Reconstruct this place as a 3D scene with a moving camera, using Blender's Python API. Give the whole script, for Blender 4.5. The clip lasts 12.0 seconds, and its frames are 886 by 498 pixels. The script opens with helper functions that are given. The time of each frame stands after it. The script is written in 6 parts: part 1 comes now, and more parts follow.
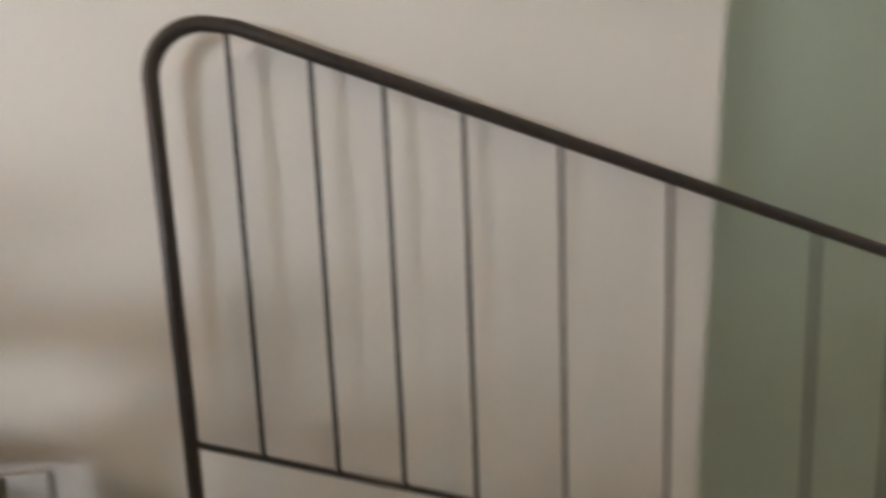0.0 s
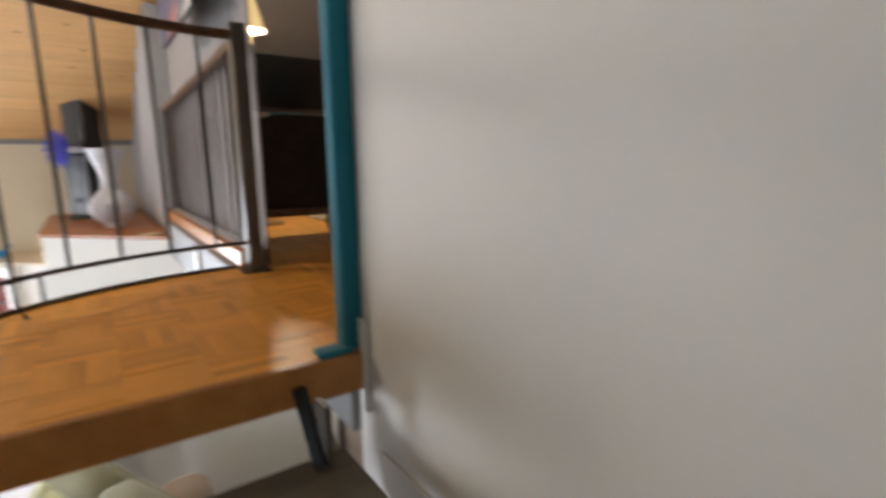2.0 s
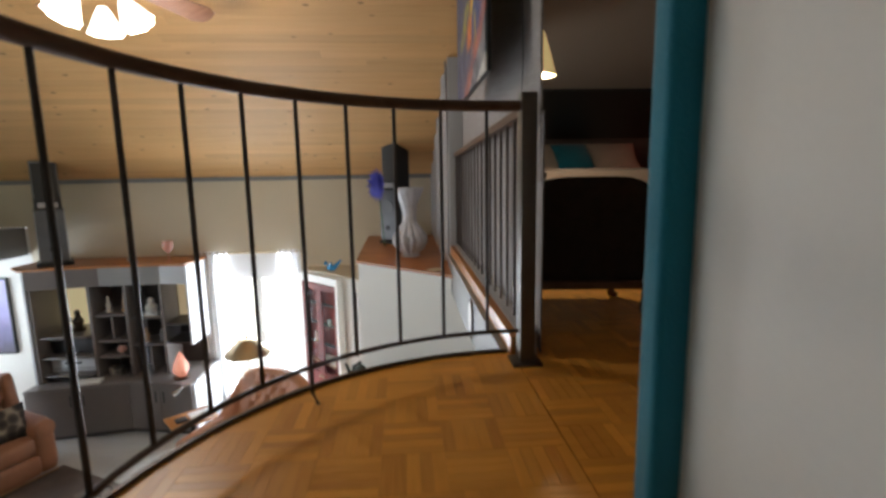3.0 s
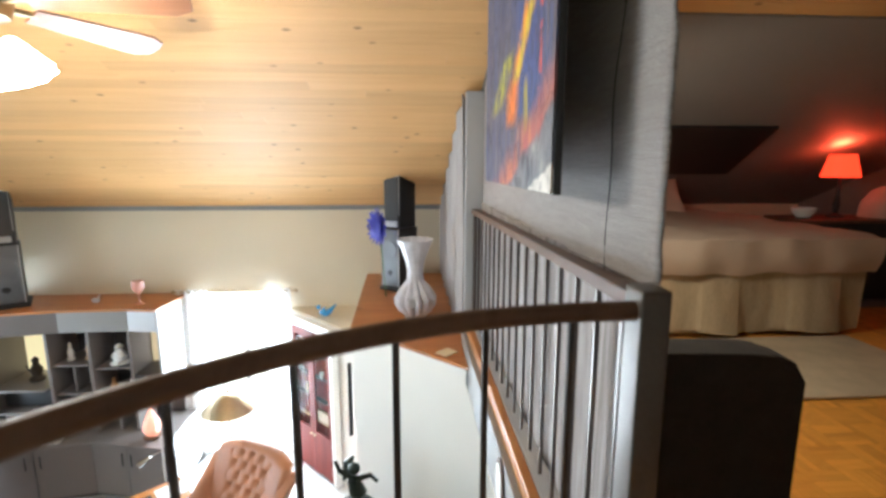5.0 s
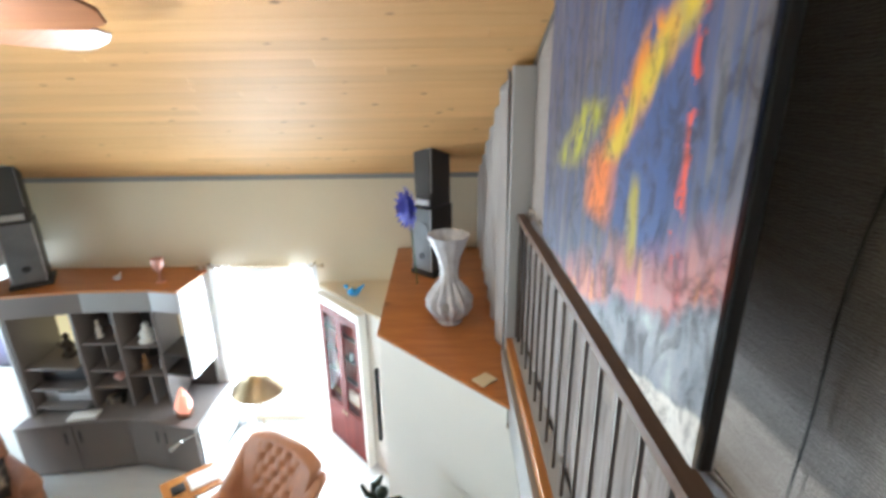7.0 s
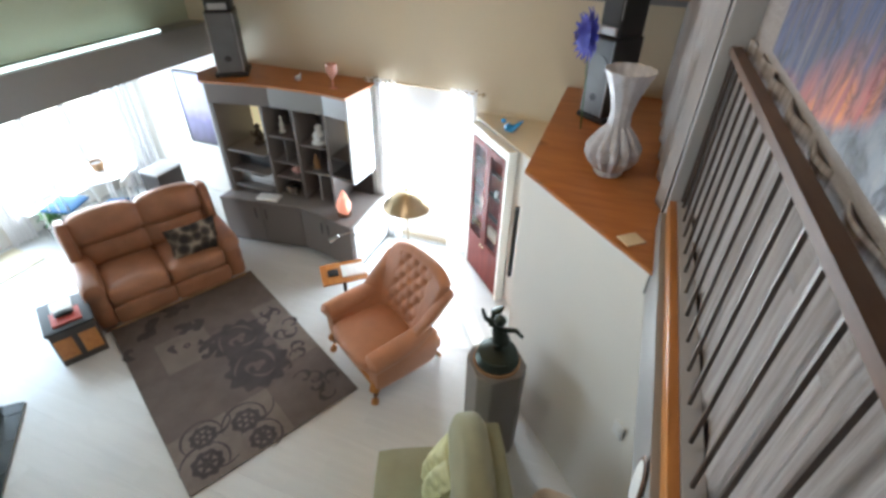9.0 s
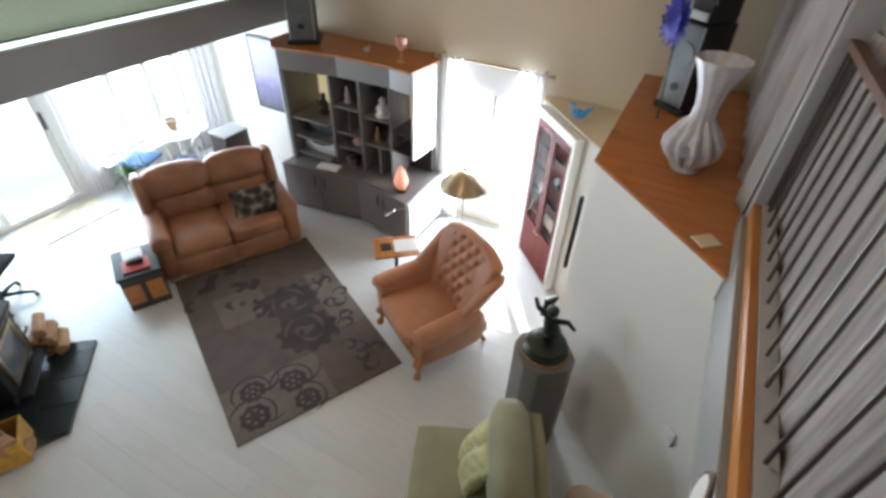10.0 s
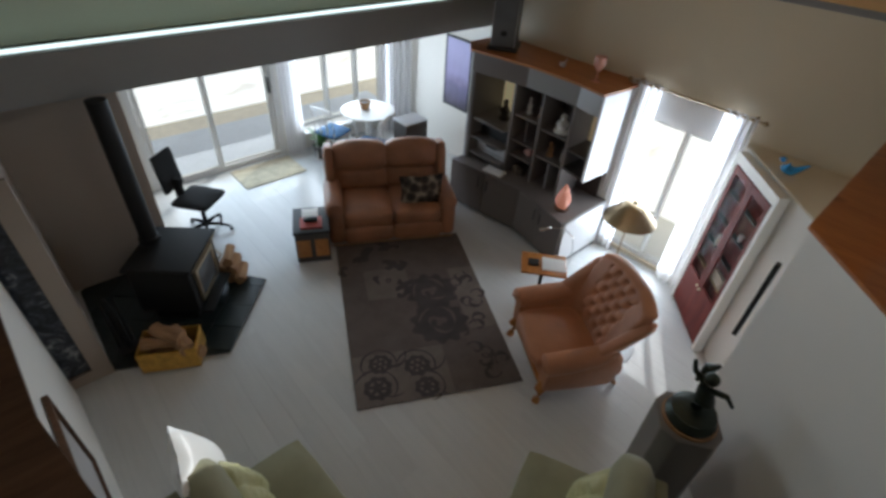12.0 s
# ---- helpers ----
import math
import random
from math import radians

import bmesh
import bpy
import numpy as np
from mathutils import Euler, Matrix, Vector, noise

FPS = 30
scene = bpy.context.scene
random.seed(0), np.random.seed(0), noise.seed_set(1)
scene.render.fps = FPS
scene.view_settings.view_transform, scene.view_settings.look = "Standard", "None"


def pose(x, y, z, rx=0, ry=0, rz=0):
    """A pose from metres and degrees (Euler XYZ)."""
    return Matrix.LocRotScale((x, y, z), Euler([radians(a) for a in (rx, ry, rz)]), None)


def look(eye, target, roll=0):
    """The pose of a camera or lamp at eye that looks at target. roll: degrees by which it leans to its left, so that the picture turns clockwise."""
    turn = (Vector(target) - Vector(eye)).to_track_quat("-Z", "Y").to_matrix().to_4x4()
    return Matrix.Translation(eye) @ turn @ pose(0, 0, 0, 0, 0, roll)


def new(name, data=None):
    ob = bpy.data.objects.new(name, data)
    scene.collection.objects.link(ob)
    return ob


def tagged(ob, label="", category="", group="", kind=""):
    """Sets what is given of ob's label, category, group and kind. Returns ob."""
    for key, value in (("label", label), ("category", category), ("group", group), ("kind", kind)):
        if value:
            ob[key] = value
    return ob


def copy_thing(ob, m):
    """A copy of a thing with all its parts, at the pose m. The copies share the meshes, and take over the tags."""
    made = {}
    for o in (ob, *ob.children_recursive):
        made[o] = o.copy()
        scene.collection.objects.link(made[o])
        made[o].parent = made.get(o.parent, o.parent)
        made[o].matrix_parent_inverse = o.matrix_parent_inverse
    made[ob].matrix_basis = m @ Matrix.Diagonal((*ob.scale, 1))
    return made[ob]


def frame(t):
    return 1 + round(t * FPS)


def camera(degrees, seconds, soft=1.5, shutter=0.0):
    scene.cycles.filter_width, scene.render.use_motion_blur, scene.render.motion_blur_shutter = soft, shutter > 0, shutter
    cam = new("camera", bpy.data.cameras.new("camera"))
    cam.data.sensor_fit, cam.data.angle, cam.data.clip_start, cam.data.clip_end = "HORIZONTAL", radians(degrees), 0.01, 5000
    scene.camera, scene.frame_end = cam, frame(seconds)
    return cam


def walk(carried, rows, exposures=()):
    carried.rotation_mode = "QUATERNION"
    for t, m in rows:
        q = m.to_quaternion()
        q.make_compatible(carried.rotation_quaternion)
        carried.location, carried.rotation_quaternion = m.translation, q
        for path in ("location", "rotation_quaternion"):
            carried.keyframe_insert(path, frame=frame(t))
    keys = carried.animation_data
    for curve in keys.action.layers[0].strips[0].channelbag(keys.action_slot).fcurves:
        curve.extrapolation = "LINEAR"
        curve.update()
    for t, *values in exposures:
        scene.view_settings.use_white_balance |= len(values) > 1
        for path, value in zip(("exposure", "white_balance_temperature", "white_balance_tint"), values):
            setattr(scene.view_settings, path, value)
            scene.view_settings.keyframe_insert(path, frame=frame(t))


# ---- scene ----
import itertools

cam = camera(84.8, 12.0, soft=3.0, shutter=0.5)
PATH = [
    (0, (-0.288, 0.084, 2.24), (1.682, -0.182, 2.017), 0.02),
    (0.5, (-0.072, 0.129, 2.413), (1.866, 0.523, 2.12), 1.72),
    (1.0, (-0.067, 0.291, 2.517), (1.751, 1.041, 2.154), 1.0),
    (1.2, (-0.051, 0.345, 2.583), (1.66, 1.33, 2.268), 0.9),
    (1.5, (0.015, 0.43, 2.646), (1.532, 1.70, 2.362), 1.1),
    (1.7, (0.051, 0.463, 2.682), (1.438, 1.875, 2.396), 0.3),
    (2, (0.118, 0.601, 2.784), (1.26, 2.203, 2.424), -0.7),
    (2.5, (0.182, 0.778, 2.923), (0.64, 2.685, 2.53), -1.8),
    (3, (0.2, 0.97, 3.031), (0.349, 2.942, 2.731), -1.0),
    (3.5, (0.196, 1.203, 3.191), (0.328, 3.157, 2.783), -1.6),
    (5.5, (0.196, 2.008, 3.642), (0.331, 3.976, 3.309), 0.3),
    (6, (0.241, 2.179, 3.764), (0.282, 4.113, 3.256), -2.8),
    (6.5, (0.248, 2.393, 3.819), (0.301, 4.326, 3.308), -1.7),
    (7, (0.232, 2.512, 3.925), (0.21, 4.405, 3.281), -0.9),
    (7.5, (0.259, 2.591, 3.909), (-0.068, 4.388, 3.094), -1.3),
    (9.5, (0.218, 2.628, 3.719), (-0.398, 4.077, 2.487), 1.4),
    (10, (0.151, 2.621, 3.72), (-0.561, 4.014, 2.474), 2.1),
    (10.5, (0.093, 2.596, 3.719), (-0.725, 3.927, 2.469), 2.3),
    (11, (0.052, 2.572, 3.719), (-0.886, 3.825, 2.474), 2.4),
    (11.5, (0.003, 2.534, 3.716), (-1.035, 3.711, 2.475), 3.5),
    (12, (-0.029, 2.502, 3.716), (-1.162, 3.589, 2.477), 4.3),
]
walk(cam, [(t, look(eye, target, roll)) for t, eye, target, roll in PATH], exposures=[(0.0, 1.4, 6150, 14), (1.0, 1.02, 6000, 13), (1.5, 0.75, 5950, 12), (2.0, 0.6, 6000, 12), (2.6, 0.0, 6000, 9), (3.0, -0.3, 6000, 9), (3.5, -0.15, 5950, 8), (5.4, 1.0, 5600, 4), (7.5, 0.5, 5600, 3), (9.4, 0.15, 5750, 6), (10.5, -0.35, 5800, 7), (12.0, -1.4, 5800, 8)])

# world, sun and large lights
world = bpy.data.worlds.new("sky_world")
scene.world = world
world.use_nodes = True
wn = world.node_tree
sky = wn.nodes.new("ShaderNodeTexSky")
sky.sky_type, sky.sun_disc = "NISHITA", False
sky.sun_elevation, sky.sun_rotation = radians(42), radians(-34)
wn.links.new(sky.outputs[0], wn.nodes["Background"].inputs[0])
wn.nodes["Background"].inputs[1].default_value = 0.15


def lamp(name, kind, m, energy, color=(1, 1, 1), size=0.1, size_y=None, spread=None):
    d = bpy.data.lights.new(name, kind)
    d.energy, d.color = energy, color
    if kind == "AREA":
        d.shape, d.size, d.size_y = "RECTANGLE", size, size_y or size
        if spread:
            d.spread = radians(spread)
    elif kind == "SUN":
        d.angle = radians(0.5)
    else:
        d.shadow_soft_size = size
    ob = new(name, d)
    ob.matrix_world = m
    return ob


lamp("sun", "SUN", look((-5, 9, 7.2), (-5 + 0.9, 9 - 1.35, 7.2 - 1.46)), 5.0, (1.0, 0.95, 0.86))
# sky light that enters by the garden doors, the dining windows and the far window
lamp("sky_light_doors", "AREA", look((-6.62, 4.5, 1.1), (0, 4.3, 1.3)), 64, (0.76, 0.89, 1.0), 1.8, 1.9)
lamp("sky_light_windows", "AREA", look((-6.62, 6.4, 1.2), (0, 5.5, 1.3)), 78, (0.88, 0.95, 1.0), 1.6, 1.5)
lamp("sky_light_far", "AREA", look((-1.83, 7.46, 1.1), (-1.6, 3.0, 1.1)), 95, (0.92, 0.97, 1.0), 0.95, 1.9)


# materials
def material(name, build):
    m = bpy.data.materials.new(name)
    m.use_nodes = True
    nt = m.node_tree
    build(nt, nt.nodes["Principled BSDF"])
    return m


def coords(nt, scale=(1, 1, 1), turn=0.0, space="Object"):
    tc, mp = nt.nodes.new("ShaderNodeTexCoord"), nt.nodes.new("ShaderNodeMapping")
    mp.inputs["Scale"].default_value = scale
    mp.inputs["Rotation"].default_value = (0, 0, turn)
    nt.links.new(tc.outputs[space], mp.inputs[0])
    return mp.outputs[0]


def noise_node(nt, vec, scale, detail=4.0, rough=0.55, distortion=0.0):
    n = nt.nodes.new("ShaderNodeTexNoise")
    n.inputs["Scale"].default_value = scale
    n.inputs["Detail"].default_value = detail
    n.inputs["Roughness"].default_value = rough
    n.inputs["Distortion"].default_value = distortion
    nt.links.new(vec, n.inputs["Vector"])
    return n.outputs["Fac"]


def ramp(nt, fac, stops):
    r = nt.nodes.new("ShaderNodeValToRGB")
    while len(r.color_ramp.elements) < len(stops):
        r.color_ramp.elements.new(0.5)
    for e, (p, c) in zip(r.color_ramp.elements, stops):
        e.position, e.color = p, (*c, 1)
    nt.links.new(fac, r.inputs[0])
    return r.outputs[0]


def mixed(nt, a, b, fac, mode="MIX"):
    n = nt.nodes.new("ShaderNodeMix")
    n.data_type, n.blend_type = "RGBA", mode
    for sock, v in ((n.inputs[0], fac), (n.inputs[6], a), (n.inputs[7], b)):
        if isinstance(v, (int, float)):
            sock.default_value = v
        elif isinstance(v, tuple):
            sock.default_value = (*v, 1)
        else:
            nt.links.new(v, sock)
    return n.outputs[2]


def bumped(nt, p, fac, strength, distance=0.004):
    b = nt.nodes.new("ShaderNodeBump")
    b.inputs["Strength"].default_value = strength
    b.inputs["Distance"].default_value = distance
    nt.links.new(fac, b.inputs["Height"])
    nt.links.new(b.outputs[0], p.inputs["Normal"])


def scaled(c, k):
    return tuple(min(1.0, v * k) for v in c)


def surface(name, c, rough=0.5, metal=0.0, var=0.12, big=1.5, fine=60, bump=0.15, island=False, obj_random=0.0, stretch=(1, 1, 1), space="Object", sheen=0.0, coat=0.0):
    """A plain painted, cast or woven surface with two scales of variation."""
    def build(nt, p):
        v = coords(nt, stretch, space=space)
        n1, n2 = noise_node(nt, v, big, 3), noise_node(nt, v, fine, 5)
        col = ramp(nt, n1, [(0.3, scaled(c, 1 - var)), (0.7, scaled(c, 1 + var))])
        col = mixed(nt, col, ramp(nt, n2, [(0.3, scaled(c, 1 - var)), (0.7, scaled(c, 1 + var))]), 0.4)
        if obj_random:
            oi = nt.nodes.new("ShaderNodeObjectInfo")
            col = mixed(nt, col, ramp(nt, oi.outputs["Random"], [(0, scaled(c, 1 - obj_random)), (1, scaled(c, 1 + obj_random))]), 0.6)
        nt.links.new(col, p.inputs["Base Color"])
        p.inputs["Roughness"].default_value = rough
        p.inputs["Metallic"].default_value = metal
        p.inputs["Sheen Weight"].default_value = sheen
        p.inputs["Coat Weight"].default_value = coat
        if bump:
            bumped(nt, p, n2, bump)
    return material(name, build)


def wood(name, dark, light, rough=0.4, along=(1, 12, 12), knots=0.0, obj_random=0.0, island=0.0, bump=0.1, coat=0.0, space="Object", scale=2.0, spec=0.5):
    """Wood with long grain; knots as small dark rings; boards differ by object or by island."""
    def build(nt, p):
        v = coords(nt, along, space=space)
        oi = nt.nodes.new("ShaderNodeObjectInfo")
        off = nt.nodes.new("ShaderNodeVectorMath")
        off.operation = "ADD"
        sc = nt.nodes.new("ShaderNodeMath")
        sc.operation = "MULTIPLY"
        sc.inputs[1].default_value = 40.0
        if island:
            ge = nt.nodes.new("ShaderNodeNewGeometry")
            src = ge.outputs["Random Per Island"]
        else:
            src = oi.outputs["Random"]
        nt.links.new(src, sc.inputs[0])
        nt.links.new(v, off.inputs[0])
        nt.links.new(sc.outputs[0], off.inputs[1])
        g = noise_node(nt, off.outputs[0], scale, 6, 0.6, 0.8)
        col = ramp(nt, g, [(0.25, dark), (0.5, tuple((a + b) / 2 for a, b in zip(dark, light))), (0.75, light)])
        k = max(obj_random, island)
        if k:
            mid = tuple((a + b) / 2 for a, b in zip(dark, light))
            col = mixed(nt, col, ramp(nt, src, [(0, scaled(mid, 1 - k)), (1, scaled(mid, 1 + k))]), 0.5)
        if knots:
            vk = coords(nt, (0.6, 1.15, 1.15), space=space)
            vo = nt.nodes.new("ShaderNodeTexVoronoi")
            vo.inputs["Scale"].default_value = knots
            nt.links.new(vk, vo.inputs["Vector"])
            col = mixed(nt, scaled(dark, 0.48), col, ramp(nt, vo.outputs["Distance"], [(0.045, (0, 0, 0)), (0.125, (1, 1, 1))]))
        nt.links.new(col, p.inputs["Base Color"])
        p.inputs["Roughness"].default_value = rough
        p.inputs["Specular IOR Level"].default_value = spec
        p.inputs["Coat Weight"].default_value = coat
        p.inputs["Coat Roughness"].default_value = 0.2
        bumped(nt, p, g, bump, 0.002)
    return material(name, build)


M_WALL = surface("warm_white_plaster", (0.76, 0.71, 0.65), 0.6, var=0.03, big=0.8, fine=90, bump=0.06)
M_CREAM = surface("cream_wall_paint", (0.70, 0.62, 0.47), 0.6, var=0.03, big=0.7, fine=80, bump=0.06)
M_WHITE = surface("white_wall_paint", (0.80, 0.78, 0.73), 0.55, var=0.03, big=0.9, fine=80, bump=0.05)
M_GREEN = surface("sage_green_paint", (0.50, 0.56, 0.44), 0.6, var=0.06, big=1.2, fine=60, bump=0.05)
M_TAUPE = surface("taupe_wall_paint", (0.36, 0.30, 0.25), 0.7, var=0.06, big=1.0, fine=50, bump=0.1)
M_GREYBOARD = surface("grey_painted_board", (0.27, 0.27, 0.27), 0.5, var=0.05, fine=40, bump=0.05)
M_GREYROOF = surface("grey_painted_slope", (0.24, 0.22, 0.21), 0.7, var=0.06)
M_PINE = wood("pine_ceiling_boards", (0.57, 0.305, 0.10), (0.77, 0.475, 0.20), 0.6, (0.55, 9, 9), knots=6.5, island=0.17, bump=0.05, scale=1.6)
M_PARQ = wood("honey_parquet_finger", (0.72, 0.27, 0.032), (1.0, 0.48, 0.085), 0.36, (1.5, 14, 14), obj_random=0.38, bump=0.04, coat=0.05, spec=0.35, scale=3)
M_PARQ2 = wood("honey_parquet_rest", (0.72, 0.27, 0.032), (1.0, 0.48, 0.085), 0.36, (1.5, 14, 14), island=0.38, bump=0.04, coat=0.05, spec=0.35, scale=3)
M_OAK = wood("orange_stained_wood", (0.36, 0.13, 0.028), (0.55, 0.24, 0.06), 0.35, (6, 1.0, 6), bump=0.06, coat=0.2)
M_SHELF = wood("orange_pine_shelf", (0.36, 0.12, 0.026), (0.54, 0.22, 0.055), 0.4, (1.2, 7, 7), knots=1.5, bump=0.06, coat=0.15)
M_PLANK = wood("pale_grey_vinyl_plank", (0.58, 0.59, 0.585), (0.70, 0.71, 0.70), 0.22, (0.8, 9, 9), obj_random=0.06, bump=0.03, scale=2.2, coat=0.45)
M_TREAD = wood("grey_brown_step_wood", (0.085, 0.075, 0.055), (0.17, 0.15, 0.11), 0.5, (1, 12, 12), bump=0.1)
M_IRON = surface("dark_brown_wrought_iron", (0.055, 0.042, 0.035), 0.38, metal=0.4, var=0.25, big=6, fine=120, bump=0.1)
M_POST = surface("grey_brown_painted_steel", (0.10, 0.085, 0.07), 0.4, metal=0.3, var=0.2, big=5, fine=90, bump=0.08)
M_SLAT = surface("bare_grey_steel_bar", (0.10, 0.08, 0.07), 0.35, metal=0.5, var=0.2, big=5, fine=90, bump=0.05)
M_RAILWOOD = wood("brown_handrail_wood", (0.075, 0.04, 0.024), (0.16, 0.09, 0.055), 0.5, (8, 1, 8), bump=0.05, spec=0.3)
M_BLACK = surface("matt_black_plastic", (0.018, 0.018, 0.019), 0.45, var=0.2, bump=0.03)
M_BLACKIRON = surface("black_cast_iron", (0.012, 0.012, 0.012), 0.6, metal=0.2, var=0.25, bump=0.15)
M_BRASS = surface("aged_brass", (0.48, 0.38, 0.24), 0.36, metal=1.0, var=0.15, big=4, fine=50, bump=0.03)
M_TEAL = surface("teal_felt_strip", (0.012, 0.17, 0.24), 0.95, var=0.15, big=4, fine=220, bump=0.5, sheen=0.3)
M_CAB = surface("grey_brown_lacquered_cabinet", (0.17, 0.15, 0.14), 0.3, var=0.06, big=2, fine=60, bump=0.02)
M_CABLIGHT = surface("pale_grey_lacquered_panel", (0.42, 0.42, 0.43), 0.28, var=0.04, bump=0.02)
M_CABIN = surface("dark_grey_brown_satin", (0.055, 0.047, 0.043), 0.45, var=0.1, bump=0.02)
M_TAN = surface("tan_leather", (0.47, 0.21, 0.11), 0.42, var=0.16, big=5, fine=160, bump=0.25)
# strong mottling: wear, plus highlights and creases put into the colour
M_TAN2 = surface("worn_leather_with_highlights", (0.33, 0.15, 0.078), 0.4, var=0.3, big=4, fine=150, bump=0.25)
M_OLIVE = surface("sage_green_chenille", (0.29, 0.28, 0.17), 0.85, var=0.14, big=5, fine=260, bump=0.3, sheen=0.3)
M_LIME = surface("pale_lime_satin", (0.56, 0.56, 0.30), 0.5, var=0.12, big=8, fine=80, bump=0.3)
M_CHERRY = wood("dark_cherry_wood", (0.09, 0.012, 0.009), (0.20, 0.03, 0.02), 0.55, (8, 8, 1), spec=0.15)
M_WHITEP = surface("white_plastic", (0.82, 0.82, 0.80), 0.35, var=0.02, bump=0.0)
M_CERAMIC = surface("silver_grey_glazed_ceramic", (0.56, 0.56, 0.60), 0.4, var=0.25, big=9, fine=60, bump=0.1)
M_BLUEPETAL = surface("violet_blue_petal", (0.10, 0.11, 0.62), 0.5, var=0.25, big=20, fine=90, bump=0.1)
M_STRAW = wood("light_brown_wood", (0.25, 0.13, 0.06), (0.45, 0.27, 0.13), 0.5, (4, 4, 4))
M_TILE = surface("dark_slate_tile", (0.022, 0.03, 0.03), 0.22, var=0.25, big=6, fine=50, bump=0.1, obj_random=0.2)
M_GROUT = surface("grey_grout", (0.16, 0.16, 0.15), 0.8)
M_BEIGE = surface("beige_bed_linen", (0.52, 0.42, 0.33), 0.85, var=0.08, big=4, fine=120, bump=0.3)
# upright light and dark streaks paint fold shading into the satin
M_SKIRT = surface("fold_shaded_champagne_satin", (0.46, 0.37, 0.24), 0.45, var=0.32, big=1.6, fine=60, bump=0.2, stretch=(2.4, 2.4, 0.35))
M_CREAMRUG = surface("cream_shag_rug", (0.58, 0.48, 0.33), 0.95, var=0.15, big=9, fine=160, bump=0.8)
M_DARKUPH = surface("black_patterned_upholstery", (0.022, 0.016, 0.011), 0.95, var=0.4, big=14, fine=60, bump=0.2)


def build_sheer(nt, p):
    v = coords(nt)
    n = noise_node(nt, v, 260, 3)
    p.inputs["Base Color"].default_value = (0.88, 0.88, 0.9, 1)
    p.inputs["Roughness"].default_value = 0.9
    p.inputs["Alpha"].default_value = 0.85
    tr = nt.nodes.new("ShaderNodeBsdfTranslucent")
    tr.inputs[0].default_value = (0.9, 0.9, 0.92, 1)
    mx = nt.nodes.new("ShaderNodeMixShader")
    mx.inputs[0].default_value = 0.45
    nt.links.new(p.outputs[0], mx.inputs[1])
    nt.links.new(tr.outputs[0], mx.inputs[2])
    nt.links.new(mx.outputs[0], nt.nodes["Material Output"].inputs[0])
    bumped(nt, p, n, 0.1)


M_SHEER = material("sheer_white_voile", build_sheer)


def build_glass(nt, p):
    p.inputs["Base Color"].default_value = (0.97, 0.99, 0.98, 1)
    p.inputs["Roughness"].default_value = 0.02
    p.inputs["Transmission Weight"].default_value = 1.0
    p.inputs["IOR"].default_value = 1.05


M_GLASS = material("clear_window_glass", build_glass)


def glow(name, c, strength, base=(0.8, 0.8, 0.8)):
    def build(nt, p):
        p.inputs["Base Color"].default_value = (*base, 1)
        p.inputs["Emission Color"].default_value = (*c, 1)
        p.inputs["Emission Strength"].default_value = strength
        p.inputs["Roughness"].default_value = 0.5
    return material(name, build)


def build_fabric_wall(nt, p):
    v = coords(nt)
    wv = nt.nodes.new("ShaderNodeTexWave")
    wv.wave_type, wv.bands_direction = "BANDS", "Z"
    wv.inputs["Scale"].default_value = 62
    wv.inputs["Distortion"].default_value = 7.0
    wv.inputs["Detail"].default_value = 3
    wv.inputs["Detail Scale"].default_value = 1.2
    nt.links.new(v, wv.inputs["Vector"])
    wy = nt.nodes.new("ShaderNodeTexWave")
    wy.wave_type, wy.bands_direction = "BANDS", "Y"
    wy.inputs["Scale"].default_value = 50
    wy.inputs["Distortion"].default_value = 8.0
    wy.inputs["Detail"].default_value = 3
    wy.inputs["Detail Scale"].default_value = 1.2
    nt.links.new(v, wy.inputs["Vector"])
    threads = mixed(nt, wv.outputs["Fac"], wy.outputs["Fac"], 0.42)
    slub = noise_node(nt, coords(nt, (1, 2.0, 30)), 3.0, 4, 0.7)
    n = noise_node(nt, v, 1.4, 4)
    nf = noise_node(nt, v, 170, 4)
    col = ramp(nt, threads, [(0.22, (0.11, 0.093, 0.088)), (0.5, (0.35, 0.31, 0.288)), (0.8, (0.58, 0.53, 0.50))])
    col = mixed(nt, col, ramp(nt, nf, [(0.3, (0.14, 0.12, 0.11)), (0.7, (0.46, 0.42, 0.40))]), 0.28)
    col = mixed(nt, col, ramp(nt, slub, [(0.35, (0.17, 0.15, 0.14)), (0.65, (0.44, 0.41, 0.40))]), 0.3)
    col = mixed(nt, col, ramp(nt, n, [(0.3, (0.24, 0.21, 0.20)), (0.7, (0.36, 0.33, 0.32))]), 0.2)
    nt.links.new(col, p.inputs["Base Color"])
    p.inputs["Roughness"].default_value = 0.95
    bumped(nt, p, threads, 0.5, 0.004)


M_WEAVE = material("coarse_grey_woven_cloth", build_fabric_wall)


def build_pleat(nt, p):
    v = coords(nt, (1, 1, 0.06))
    n = noise_node(nt, v, 26, 5, 0.65)
    col = ramp(nt, n, [(0.3, (0.17, 0.145, 0.135)), (0.55, (0.33, 0.30, 0.29)), (0.75, (0.46, 0.44, 0.44))])
    nt.links.new(col, p.inputs["Base Color"])
    p.inputs["Roughness"].default_value = 0.9
    bumped(nt, p, n, 0.5, 0.01)


M_PLEAT = material("grey_striped_hanging_cloth", build_pleat)


